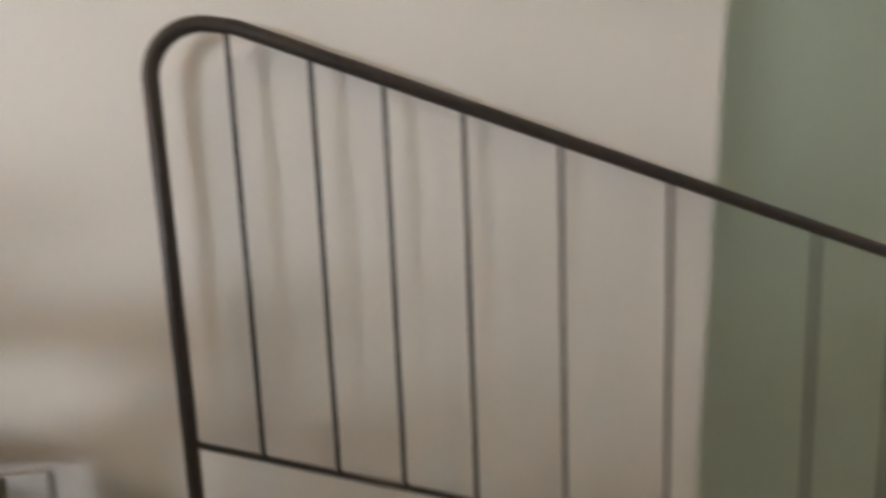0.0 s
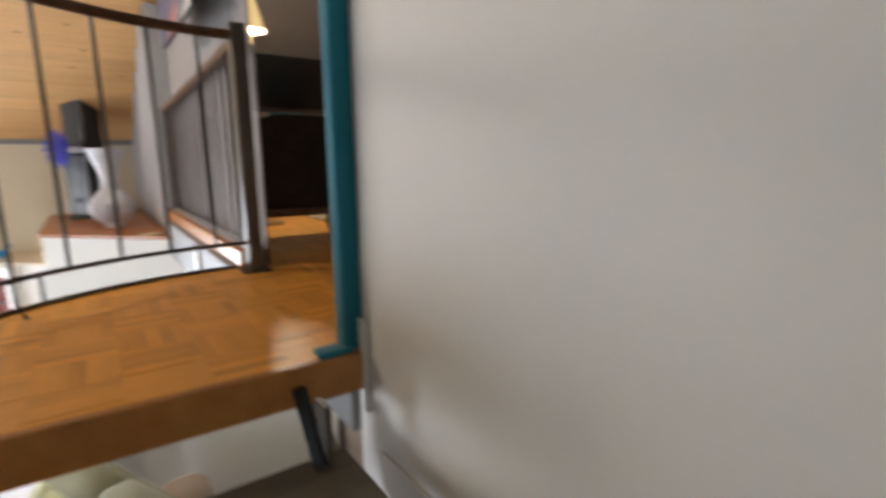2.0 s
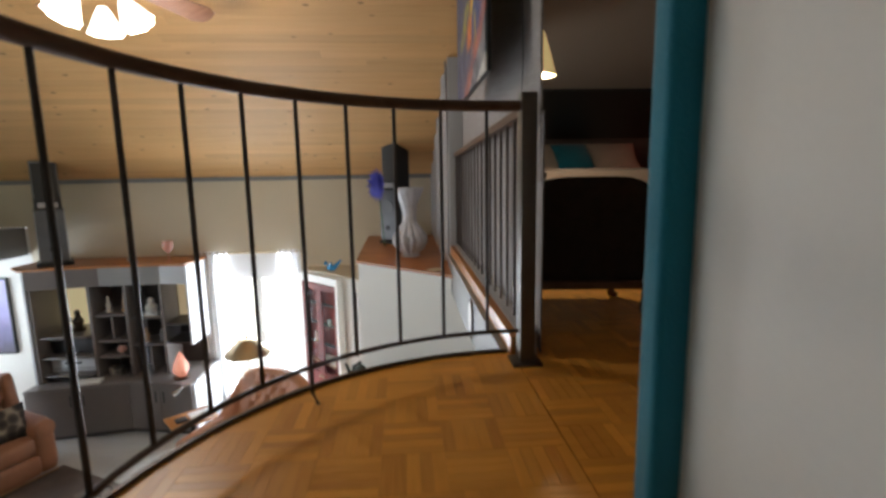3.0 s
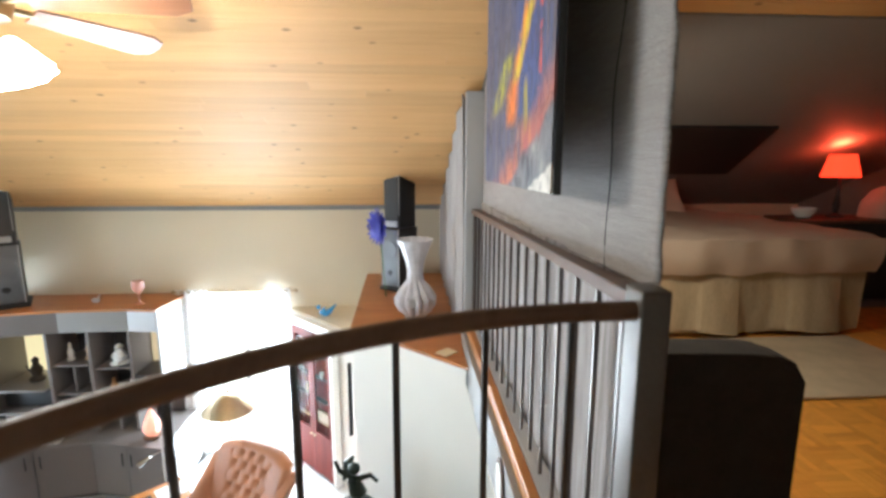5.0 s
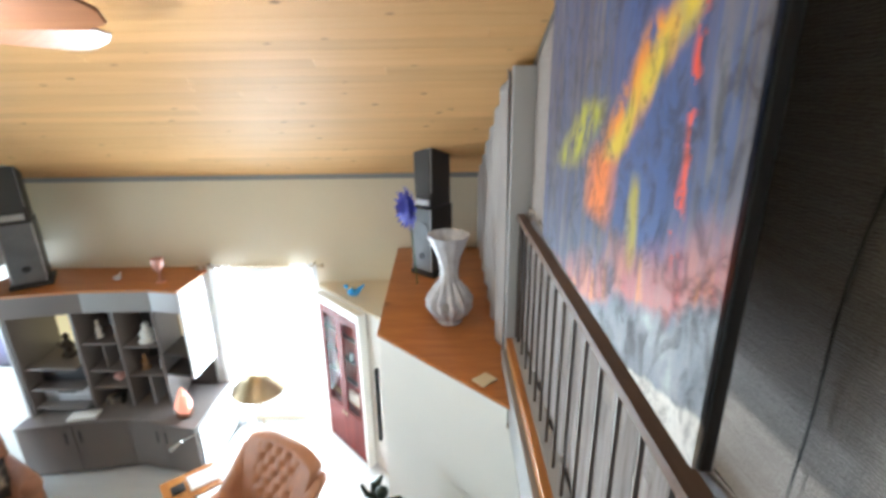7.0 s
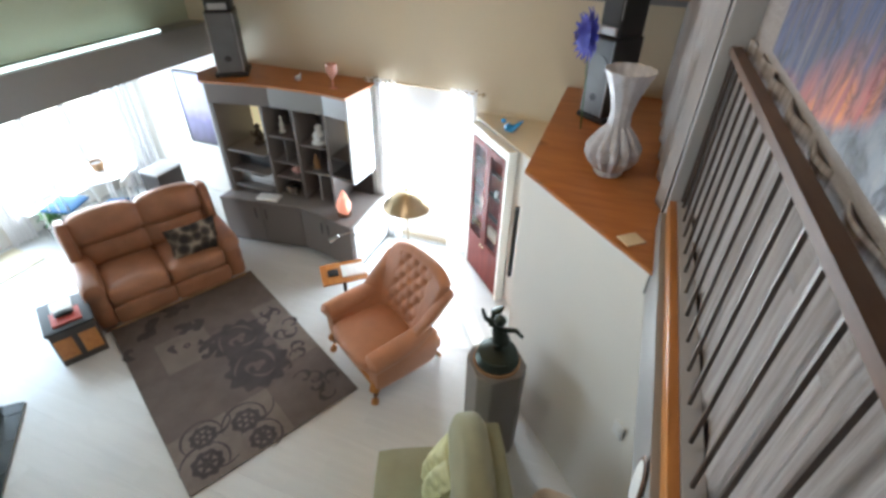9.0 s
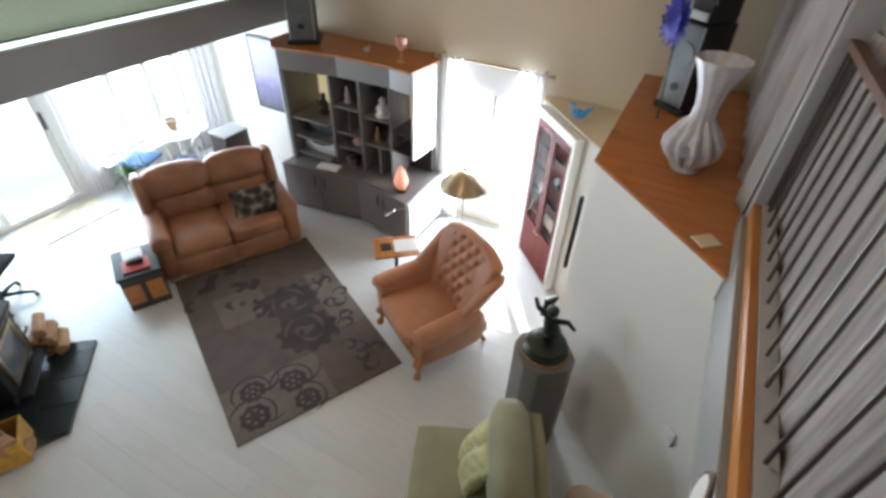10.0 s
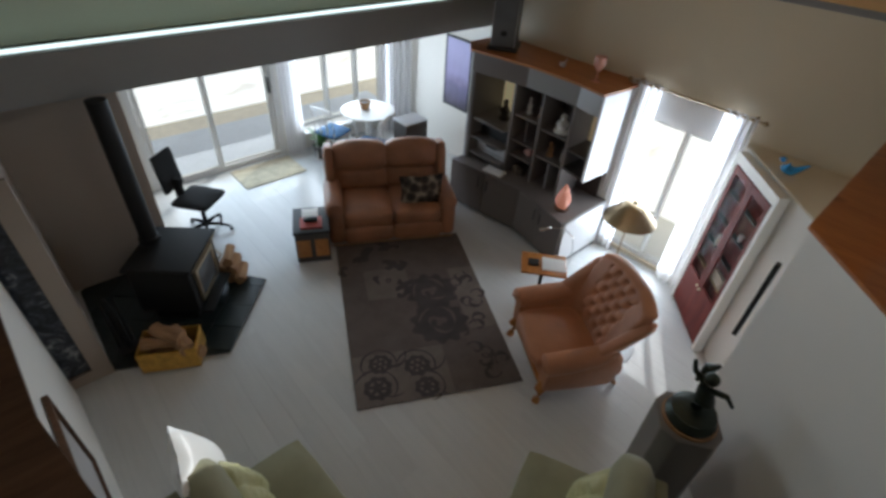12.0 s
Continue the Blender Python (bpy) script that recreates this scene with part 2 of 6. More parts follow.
def build_painting(nt, p):
    """Lava-like abstract: dark blue-grey streaks, yellow and red runs, a pale broken foot."""
    v = coords(nt, (1, 1, 1), space="Generated")
    warp = noise_node(nt, v, 3.0, 5)
    vs = coords(nt, (1, 13.0, 1.1), space="Generated")
    vr = coords(nt, (1, 4.5, 3.2), space="Generated")
    st = noise_node(nt, vs, 1.6, 7, 0.65, 0.6)
    base = ramp(nt, st, [(0.30, (0.06, 0.055, 0.06)), (0.42, (0.03, 0.05, 0.17)), (0.48, (0.12, 0.105, 0.11)), (0.56, (0.035, 0.075, 0.22)), (0.64, (0.17, 0.15, 0.15)), (0.74, (0.10, 0.16, 0.20))])
    sp = nt.nodes.new("ShaderNodeSeparateXYZ")
    nt.links.new(v, sp.inputs[0])

    def math_node(op, a, b):
        n = nt.nodes.new("ShaderNodeMath")
        n.operation = op
        for s, q in zip(n.inputs, (a, b)):
            if isinstance(q, (int, float)):
                s.default_value = q
            else:
                nt.links.new(q, s)
        return n.outputs[0]

    y, z = sp.outputs["Y"], math_node("MULTIPLY", sp.outputs["Z"], 1.75)
    wob = math_node("MULTIPLY", math_node("SUBTRACT", warp, 0.5), 0.22)

    def streak(y0, slope, width, soft):
        line = math_node("ADD", math_node("MULTIPLY", z, slope), y0)
        d = math_node("ABSOLUTE", math_node("SUBTRACT", math_node("ADD", y, wob), line), 0)
        return ramp(nt, d, [(width, (1, 1, 1)), (width + soft, (0, 0, 0))])

    def zone(lo, hi, soft=0.04):
        return ramp(nt, z, [(lo - soft, (0, 0, 0)), (lo, (1, 1, 1)), (hi, (1, 1, 1)), (hi + soft, (0, 0, 0))])

    def both(a, b):
        return mixed(nt, a, b, 1.0, "MULTIPLY")

    patchy = ramp(nt, noise_node(nt, v, 6, 5, 0.6), [(0.35, (0, 0, 0)), (0.5, (1, 1, 1))])
    rag = ramp(nt, noise_node(nt, vr, 3.2, 8, 0.7, 1.0), [(0.40, (0, 0, 0)), (0.52, (1, 1, 1))])
    dots = ramp(nt, noise_node(nt, v, 26, 4, 0.6), [(0.52, (0, 0, 0)), (0.56, (1, 1, 1))])
    col = mixed(nt, base, (0.03, 0.075, 0.26), both(streak(0.27, 0.0, 0.09, 0.14), zone(0.26, 0.75)))
    col = mixed(nt, col, (0.42, 0.41, 0.025), both(both(streak(1.05, -1.0, 0.03, 0.07), zone(0.32, 0.47)), rag))
    col = mixed(nt, col, (0.76, 0.26, 0.015), both(both(streak(0.90, -1.1, 0.035, 0.07), zone(0.36, 0.62)), rag))
    col = mixed(nt, col, (0.78, 0.20, 0.02), both(streak(0.49, 0.0, 0.03, 0.07), zone(0.25, 0.37)))
    col = mixed(nt, col, (0.66, 0.50, 0.03), both(both(streak(0.87, -1.1, 0.012, 0.05), zone(0.40, 0.85)), patchy))
    col = mixed(nt, col, (0.38, 0.32, 0.04), both(streak(0.31, 0.0, 0.006, 0.022), zone(0.2, 0.34)))
    col = mixed(nt, col, (0.78, 0.07, 0.03), both(both(streak(0.12, 0.02, 0.005, 0.018), zone(0.28, 0.95)), dots))
    edge_noise = math_node("MULTIPLY", math_node("SUBTRACT", noise_node(nt, vr, 1.5, 7, 0.65), 0.5), 0.20)
    zb = math_node("ADD", math_node("ADD", z, edge_noise), math_node("SUBTRACT", math_node("MULTIPLY", y, 0.5), 0.10))
    zraw = math_node("ADD", math_node("ADD", z, math_node("MULTIPLY", edge_noise, 0.5)), math_node("SUBTRACT", math_node("MULTIPLY", y, 0.33), 0.09))
    red = ramp(nt, zb, [(0.13, (0, 0, 0)), (0.17, (0.9, 0.9, 0.9)), (0.22, (0.75, 0.75, 0.75)), (0.31, (0, 0, 0))])
    col = mixed(nt, col, ramp(nt, st, [(0.35, (0.55, 0.08, 0.05)), (0.5, (0.42, 0.13, 0.12)), (0.62, (0.78, 0.24, 0.03))]), both(red, patchy))
    low = ramp(nt, zb, [(0.13, (1, 1, 1)), (0.17, (0, 0, 0))])
    col = mixed(nt, col, ramp(nt, noise_node(nt, v, 9, 7, 0.7), [(0.38, (0.035, 0.04, 0.06)), (0.48, (0.16, 0.18, 0.22)), (0.58, (0.20, 0.215, 0.245)), (0.72, (0.40, 0.42, 0.43))]), low)
    raw = ramp(nt, math_node("ADD", zraw, 0.1), [(0.085, (1, 1, 1)), (0.095, (0, 0, 0))])
    col = mixed(nt, col, (0.72, 0.70, 0.66), raw)
    crack = ramp(nt, noise_node(nt, v, 16, 8, 0.75, 1.2), [(0.40, (0.35, 0.35, 0.38)), (0.5, (1, 1, 1))])
    col = mixed(nt, col, crack, 0.85, "MULTIPLY")
    nt.links.new(col, p.inputs["Base Color"])
    p.inputs["Roughness"].default_value = 0.5
    bumped(nt, p, crack, 0.5, 0.004)


M_PAINT = material("abstract_lava_painting", build_painting)


def pile(name, c, var=0.25):
    def build(nt, p):
        v = coords(nt)
        n1, n2 = noise_node(nt, v, 5, 5, 0.6), noise_node(nt, v, 320, 2)
        col = ramp(nt, n1, [(0.3, scaled(c, 1 - var)), (0.7, scaled(c, 1 + var))])
        col = mixed(nt, col, ramp(nt, n2, [(0.3, scaled(c, 0.6)), (0.7, scaled(c, 1.35))]), 0.4)
        nt.links.new(col, p.inputs["Base Color"])
        p.inputs["Roughness"].default_value = 0.95
        bumped(nt, p, n2, 0.5, 0.004)
    return material(name, build)


M_RUG = pile("brown_rug_pile", (0.125, 0.098, 0.085))
M_RUGLIGHT = pile("pale_brown_rug_pile", (0.175, 0.142, 0.122))
M_RUGDARK = pile("dark_brown_rug_pile", (0.062, 0.050, 0.050), 0.35)


# mesh helpers
def bm_box(bm, x0, y0, z0, x1, y1, z1, bevel=0.0, m=None):
    vs = [bm.verts.new(m @ Vector(c) if m else c) for c in ((x0, y0, z0), (x1, y0, z0), (x1, y1, z0), (x0, y1, z0), (x0, y0, z1), (x1, y0, z1), (x1, y1, z1), (x0, y1, z1))]
    fs = [bm.faces.new([vs[i] for i in q]) for q in ((3, 2, 1, 0), (4, 5, 6, 7), (0, 1, 5, 4), (1, 2, 6, 5), (2, 3, 7, 6), (3, 0, 4, 7))]
    if bevel:
        es = list({e for f in fs for e in f.edges})
        bmesh.ops.bevel(bm, geom=es, offset=bevel, segments=3, affect="EDGES", profile=0.6)
    return bm


def box(x0, y0, z0, x1, y1, z1, bevel=0.0, m=None):
    return bm_box(bmesh.new(), x0, y0, z0, x1, y1, z1, bevel, m)


def prism(points, z0, z1, bevel=0.0):
    """A flat outline (counter-clockwise) raised from z0 to z1."""
    bm = bmesh.new()
    lo = [bm.verts.new((x, y, z0)) for x, y in points]
    hi = [bm.verts.new((x, y, z1)) for x, y in points]
    n = len(points)
    bm.faces.new(lo[::-1])
    bm.faces.new(hi)
    for i in range(n):
        bm.faces.new((lo[i], lo[(i + 1) % n], hi[(i + 1) % n], hi[i]))
    if bevel:
        bmesh.ops.bevel(bm, geom=bm.edges[:], offset=bevel, segments=2, affect="EDGES")
    return bm


def lathe(profile, segs=32, m=None, ripple=0.0, lobes=0, twist=0.0):
    """Turn a profile of (radius, height) round z."""
    bm = bmesh.new()
    rings = []
    for r, z in profile:
        ring = []
        for i in range(segs):
            a = 2 * math.pi * i / segs
            k = 1 + (ripple * math.sin(lobes * a + twist * z) if lobes else 0)
            q = Vector((r * k * math.cos(a), r * k * math.sin(a), z))
            ring.append(bm.verts.new(m @ q if m else q))
        rings.append(ring)
    for a, b in zip(rings, rings[1:]):
        for i in range(segs):
            bm.faces.new((a[i], a[(i + 1) % segs], b[(i + 1) % segs], b[i]))
    if profile[0][0] > 1e-4:
        bm.faces.new(rings[0][::-1])
    if profile[-1][0] > 1e-4:
        bm.faces.new(rings[-1])
    bmesh.ops.remove_doubles(bm, verts=bm.verts[:], dist=1e-5)
    return bm


def tube(points, r, segs=10, bm=None, closed_ends=True):
    """A round bar along a line of points; r may be one radius or one for each point."""
    bm = bm or bmesh.new()
    pts = [Vector(q) for q in points]
    rs = r if isinstance(r, (list, tuple)) else [r] * len(pts)
    rings = []
    up = Vector((0, 0, 1))
    for i, q in enumerate(pts):
        d = (pts[min(i + 1, len(pts) - 1)] - pts[max(i - 1, 0)]).normalized()
        side = d.cross(up)
        if side.length < 0.05:
            side = d.cross(Vector((0, 1, 0)))
        side.normalize()
        top = side.cross(d)
        rings.append([bm.verts.new(q + rs[i] * (math.cos(2 * math.pi * k / segs) * side + math.sin(2 * math.pi * k / segs) * top)) for k in range(segs)])
    for a, b in zip(rings, rings[1:]):
        for k in range(segs):
            bm.faces.new((a[k], a[(k + 1) % segs], b[(k + 1) % segs], b[k]))
    if closed_ends:
        bm.faces.new(rings[0][::-1])
        bm.faces.new(rings[-1])
    return bm


def ball(r, loc=(0, 0, 0), scale=(1, 1, 1), sub=3, rough=0.0, seed=0):
    bm = bmesh.new()
    bmesh.ops.create_icosphere(bm, subdivisions=sub, radius=r)
    for v in bm.verts:
        k = 1 + rough * noise.noise(v.co / r * 1.7 + Vector((seed, 0, 0)))
        v.co = Vector((v.co.x * scale[0] * k + loc[0], v.co.y * scale[1] * k + loc[1], v.co.z * scale[2] * k + loc[2]))
    return bm


def merge(*bms):
    out = bmesh.new()
    for b in bms:
        me = bpy.data.meshes.new("tmp")
        b.to_mesh(me)
        b.free()
        out.from_mesh(me)
        bpy.data.meshes.remove(me)
    return out


def cushion(x0, y0, z0, x1, y1, z1, r=0.05, puff=0.0, cuts=6, m=None):
    """A soft padded block: rounded, its faces swelling by puff."""
    bm = bmesh.new()
    bm_box(bm, x0, y0, z0, x1, y1, z1)
    bmesh.ops.subdivide_edges(bm, edges=bm.edges[:], cuts=cuts, use_grid_fill=True)
    c = Vector(((x0 + x1) / 2, (y0 + y1) / 2, (z0 + z1) / 2))
    h = Vector(((x1 - x0) / 2, (y1 - y0) / 2, (z1 - z0) / 2))
    r = min(r, h.x * 0.98, h.y * 0.98, h.z * 0.98)
    for v in bm.verts:
        d = v.co - c
        core = Vector([max(-(h[i] - r), min(h[i] - r, d[i])) for i in range(3)])
        out = d - core
        if out.length > 1e-6:
            core = core + out.normalized() * r
        t = [1 - (d[i] / h[i]) ** 2 for i in range(3)]
        w = [t[1] * t[2], t[0] * t[2], t[0] * t[1]]
        for i in range(3):
            if abs(abs(d[i]) - h[i]) < 1e-6:
                core[i] += math.copysign(puff * w[i], d[i])
        core += 0.004 * noise.noise_vector(v.co * 9)
        v.co = c + core
    if m:
        bm.transform(m)
    return bm


def mesh_of(bm, name, mat, smooth=True):
    bmesh.ops.recalc_face_normals(bm, faces=bm.faces[:])
    me = bpy.data.meshes.new(name)
    bm.to_mesh(me)
    bm.free()
    me.materials.append(mat)
    if smooth:
        me.shade_smooth()
        me.set_sharp_from_angle(angle=radians(38))
    return me


def part(name, bm, mat, parent, label=""):
    ob = new(name, mesh_of(bm, name, mat))
    ob.parent = parent
    if label:
        ob["label"] = label
    return ob


def thing(name, label, category, m=None, group="", kind=""):
    ob = new(name)
    ob.matrix_world = m or Matrix.Identity(4)
    return tagged(ob, label, category, group, kind)


def solid(name, bm, mat, label, category, m=None, group="", kind=""):
    ob = new(name, mesh_of(bm, name, mat))
    if m:
        ob.matrix_world = m
    return tagged(ob, label, category, group, kind)


def structure(name, bm, mat, label, category):
    return solid(name, bm, mat, label, category, kind="structure")


# ---------- structure ----------
M_CABPALE0 = surface("pale_grey_painted_board", (0.48, 0.47, 0.46), 0.5, var=0.04)
FAR, EAST, LAND, SHELF = 7.54, 0.60, 2.34, 2.235


def roof_z(y):
    return 3.05 + 0.43 * (FAR - y) if y > 1.0 else 3.05 + 0.43 * (FAR - 1.0) - 0.43 * (1.0 - y)


def boxes(*bs):
    bm = bmesh.new()
    for b in bs:
        bm_box(bm, *b)
    return bm


def gable(x0, x1, zlow, y0=-3.0, y1=FAR):
    ys = [y1, 1.0, y0] if y0 < 1.0 else [y1, y0]
    outline = [(y, roof_z(y)) for y in ys] + [(y0, zlow), (y1, zlow)]
    bm = bmesh.new()
    a = [bm.verts.new((x0, y, z)) for y, z in outline]
    b = [bm.verts.new((x1, y, z)) for y, z in outline]
    bm.faces.new(a)
    bm.faces.new(b[::-1])
    n = len(a)
    for i in range(n):
        bm.faces.new((a[i], b[i], b[(i + 1) % n], a[(i + 1) % n]))
    return bm


structure("subfloor", box(-6.95, -3.2, -0.12, 5.2, 7.74, -0.012), M_GREYBOARD, "grey screed under the living room planks", "floor")
# far wall with the tall window
structure("wall_north", boxes((-2.33, FAR, 2.03, -1.28, 7.72, 3.05), (-4.62, FAR, 0, -2.33, 7.72, 3.05), (-5.15, FAR, 2.47, -4.62, 7.72, 3.05), (-1.28, FAR, 0, 5.0, 7.72, 3.05), (-2.33, FAR, 0, -1.28, 7.72, 0.05)), M_CREAM, "cream painted far wall with a tall window", "wall")
structure("wall_north_dining", box(-6.95, FAR, 0, -4.62, 7.72, 2.45), M_WHITE, "white end wall of the dining corner", "wall")
# west wall with garden doors and dining windows
DY0, DY1, WY0, WY1 = 3.45, 5.38, 5.68, 7.25
structure("wall_west", boxes((-6.95, -3.2, 0, -6.75, DY0, 2.45), (-6.95, DY0, 2.08, -6.75, DY1, 2.45), (-6.95, DY1, 0, -6.75, WY0, 2.45), (-6.95, WY0, 0, -6.75, WY1, 0.36), (-6.95, WY0, 2.0, -6.75, WY1, 2.45), (-6.95, WY1, 0, -6.75, FAR, 2.45)), M_WHITE, "white garden wall with glazed openings", "wall")
structure("ceiling_dining", box(-6.75, -3.0, 2.32, -4.95, FAR, 2.45), M_WHITE, "low white ceiling over the dining corner", "ceiling")
structure("beam", box(-4.95, -3.0, 2.11, -4.66, FAR, 2.47, 0.006), M_GREYBOARD, "deep grey boxed beam between living room and dining corner", "beam")
structure("wall_green", gable(-5.15, -4.97, 2.47), M_GREEN, "sage green upper wall above the beam", "wall")
# stove alcove and the south side
structure("wall_alcove_side", box(-6.75, 3.05, 0, -5.2, 3.2, 2.32), M_TAUPE, "taupe wall end beside the garden doors", "wall")
structure("wall_alcove_back", box(-5.35, 2.05, 0, -5.2, 3.05, 2.32), M_TAUPE, "taupe wall behind the wood stove", "wall")
structure("wall_alcove_south", boxes((-5.2, 2.05, 0, -4.95, 2.2, 2.32), (-4.95, 2.05, 0, -4.66, 2.2, 2.11), (-4.66, 2.05, 0, -3.9, 2.2, 3.9)), M_TAUPE, "taupe side wall of the stove alcove", "wall")


def along_low_wall(x, back=0.0):
    """The white wall beside the stairs runs a little off square."""
    return (x + 0.05 * back, 1.945 + 0.05 * (x + 3.80) - back)


structure("wall_low_south", prism([along_low_wall(-3.80, 0.14), along_low_wall(-1.50, 0.14), along_low_wall(-1.50), along_low_wall(-3.80)], 0, 1.745), M_WHITE, "white half-height wall under a brown ledge", "wall")
structure("ledge_south", prism([along_low_wall(-3.82, 1.0), along_low_wall(-1.46, 1.0), along_low_wall(-1.46, -0.10), along_low_wall(-1.98, -0.02), along_low_wall(-3.82, -0.02)], 1.748, 1.78), M_RAILWOOD, "dark brown wooden ledge on the half-height wall", "ledge")
structure("wall_south", box(-6.75, -3.2, 0, 5.0, -3.0, 4.14), M_WHITE, "plain white wall that closes the house", "wall")
structure("wall_east", gable(5.0, 5.15, 0), M_GREYROOF, "plain grey end wall of the bedroom", "wall")
# boxed-in corner under the plant shelf, with the diagonal front
structure("wall_diagonal", merge(prism([(-0.27, 5.62), (1.45, 3.90), (1.45, FAR), (-0.30, FAR)], 0, 2.068), prism([(-0.27, 5.62), (0.552, 4.798), (0.552, FAR), (-0.30, FAR)], 2.068, 2.21)), M_WHITE, "white boxed-in corner with a diagonal front", "wall")
structure("wall_under_loft_east", box(1.5, -3.0, 0, 1.6, 4.1, 2.08), M_TAUPE, "dark wall under the loft", "wall")
structure("shelf", prism([(-0.29, 5.61), (0.585, 4.735), (0.598, 4.75), (0.598, FAR), (-0.32, FAR)], 2.212, SHELF, 0.004), M_SHELF, "orange pine plant shelf over the diagonal wall", "shelf")
structure("wall_niche", prism([(-1.20, 7.45), (-0.53, 6.74), (-0.302, 6.50), (-0.302, FAR), (-1.20, FAR)], 0, 1.83), M_WHITE, "white angled corner box with a flat top", "wall")
structure("ledge_niche", prism([(-1.21, 7.44), (-0.535, 6.725), (-0.302, 6.485), (-0.302, FAR), (-1.21, FAR)], 1.832, 1.85, 0.003), M_CREAM, "cream flat top of the angled corner box", "ledge")

# roof: pine boards laid along x, joints recessed
# unseen roof opening, placed so the sun reaches the cream pillow
SKX0, SKX1, SKY0, SKY1 = -4.42, -3.80, 5.22, 5.78


def roof_boards(x0, x1, ya, yb, w=0.098):
    bm = bmesh.new()
    step = w * math.cos(math.atan(0.43))
    y = ya
    while y > yb:
        y2 = max(y - step + 0.0025, yb)
        x = x0
        while x < x1:
            xe = min(x1, x + 2.4 + random.random() * 1.6)
            if y > SKY0 and y2 < SKY1:
                if SKX0 <= x < SKX1:
                    x = SKX1
                    continue
                if x < SKX0:
                    xe = min(xe, SKX0)
            z0, z1 = roof_z(y), roof_z(y2)
            vs = [bm.verts.new(q) for q in ((x, y, z0), (xe - 0.002, y, z0), (xe - 0.002, y2, z1), (x, y2, z1))]
            up = [bm.verts.new((v.co.x, v.co.y, v.co.z + 0.018)) for v in vs]
            bm.faces.new(vs)
            for i in range(4):
                bm.faces.new((vs[i], up[i], up[(i + 1) % 4], vs[(i + 1) % 4]))
            x = xe
        y -= step
    return bm


structure("ceiling", roof_boards(-4.97, EAST + 0.097, FAR, 1.0), M_PINE, "sloping ceiling of knotty honey pine boards", "ceiling")
structure("ceiling_bedroom", roof_boards(EAST + 0.1, 5.0, 4.55, 1.0), M_PINE, "pine boarded bedroom ceiling in the dark", "ceiling")


def slope_sheet(x0, x1, ya, yb, lift):
    return boxes_from([(x0, ya, roof_z(ya) + lift), (x1, ya, roof_z(ya) + lift), (x1, yb, roof_z(yb) + lift), (x0, yb, roof_z(yb) + lift)], 0.06)


def boxes_from(q, h):
    bm = bmesh.new()
    a = [bm.verts.new(c) for c in q]
    b = [bm.verts.new((c[0], c[1], c[2] + h)) for c in q]
    bm.faces.new(a)
    bm.faces.new(b[::-1])
    for i in range(4):
        bm.faces.new((a[i], b[i], b[(i + 1) % 4], a[(i + 1) % 4]))
    return bm


structure("ceiling_bedroom_slope", slope_sheet(EAST + 0.1, 5.0, FAR, 4.56, -0.004), M_GREYROOF, "grey painted bedroom roof slope", "ceiling")
structure("roof_north", merge(slope_sheet(-5.2, SKX0, FAR + 0.2, 1.0, 0.07), slope_sheet(SKX1, 5.2, FAR + 0.2, 1.0, 0.07), slope_sheet(SKX0, SKX1, FAR + 0.2, SKY1, 0.07), slope_sheet(SKX0, SKX1, SKY0, 1.0, 0.07)), M_GREYBOARD, "closed roof above the ceiling boards", "roof")
roof_window = thing("window_3", "small unseen roof window added to let the sun onto the sofa", "window", kind="structure")
part("frame", merge(slope_sheet(SKX0 - 0.05, SKX0, SKY1 + 0.05, SKY0 - 0.05, 0.135), slope_sheet(SKX1, SKX1 + 0.05, SKY1 + 0.05, SKY0 - 0.05, 0.135), slope_sheet(SKX0, SKX1, SKY1 + 0.05, SKY1, 0.135), slope_sheet(SKX0, SKX1, SKY0, SKY0 - 0.05, 0.135)), M_WHITEP, roof_window)
g = part("pane", boxes_from([(SKX0, SKY1, roof_z(SKY1) + 0.15), (SKX1, SKY1, roof_z(SKY1) + 0.15), (SKX1, SKY0, roof_z(SKY0) + 0.15), (SKX0, SKY0, roof_z(SKY0) + 0.15)], 0.006), M_GLASS, roof_window)
g.visible_shadow = False
structure("roof_south", slope_sheet(-5.2, 5.2, 1.0, -3.2, 0.0), M_WHITE, "white south roof slope behind the stairs", "roof")
structure("roof_dining", box(-6.95, -3.2, 2.46, -5.16, 7.74, 2.6), M_GREYBOARD, "flat roof over the dining corner", "roof")
structure("cornice", box(-4.97, FAR - 0.02, 3.005, EAST, FAR - 0.001, 3.06, 0.004), M_GREYBOARD, "grey trim strip where wall meets ceiling", "trim")

# stair wall, loft and bedroom shell
structure("wall_stairs", gable(EAST, EAST + 0.14, 0, -0.58, 1.64), M_WALL, "warm white plaster wall beside the stairs", "wall")
structure("wall_green_lower", box(1.35, -3.0, 0, 1.45, 1.6, 4.2), M_GREEN, "sage green wall beyond the stair wall", "wall")
structure("wall_bedroom_south", gable(EAST + 0.16, 5.0, LAND, 1.55, 1.66), M_GREYROOF, "dark wall of the bedroom", "wall")
structure("loft_slab", box(EAST + 0.002, 1.70, 2.08, 5.0, FAR, 2.322), M_GREYBOARD, "loft floor slab", "floor")
structure("fascia_loft", box(0.56, 2.76, 2.07, 0.60, 5.2, 2.338, 0.003), M_GREYBOARD, "grey fascia board along the loft edge", "trim")
structure("trim_loft", box(0.588, 2.735, 2.34, 0.625, 5.21, 2.415, 0.004), M_OAK, "orange stained wooden kickboard along the loft edge", "trim")
structure("kickboard_grey", box(0.626, 2.735, 2.341, 0.692, 5.21, 2.42, 0.002), M_CABLIGHT, "pale grey board behind the kickboard", "trim")
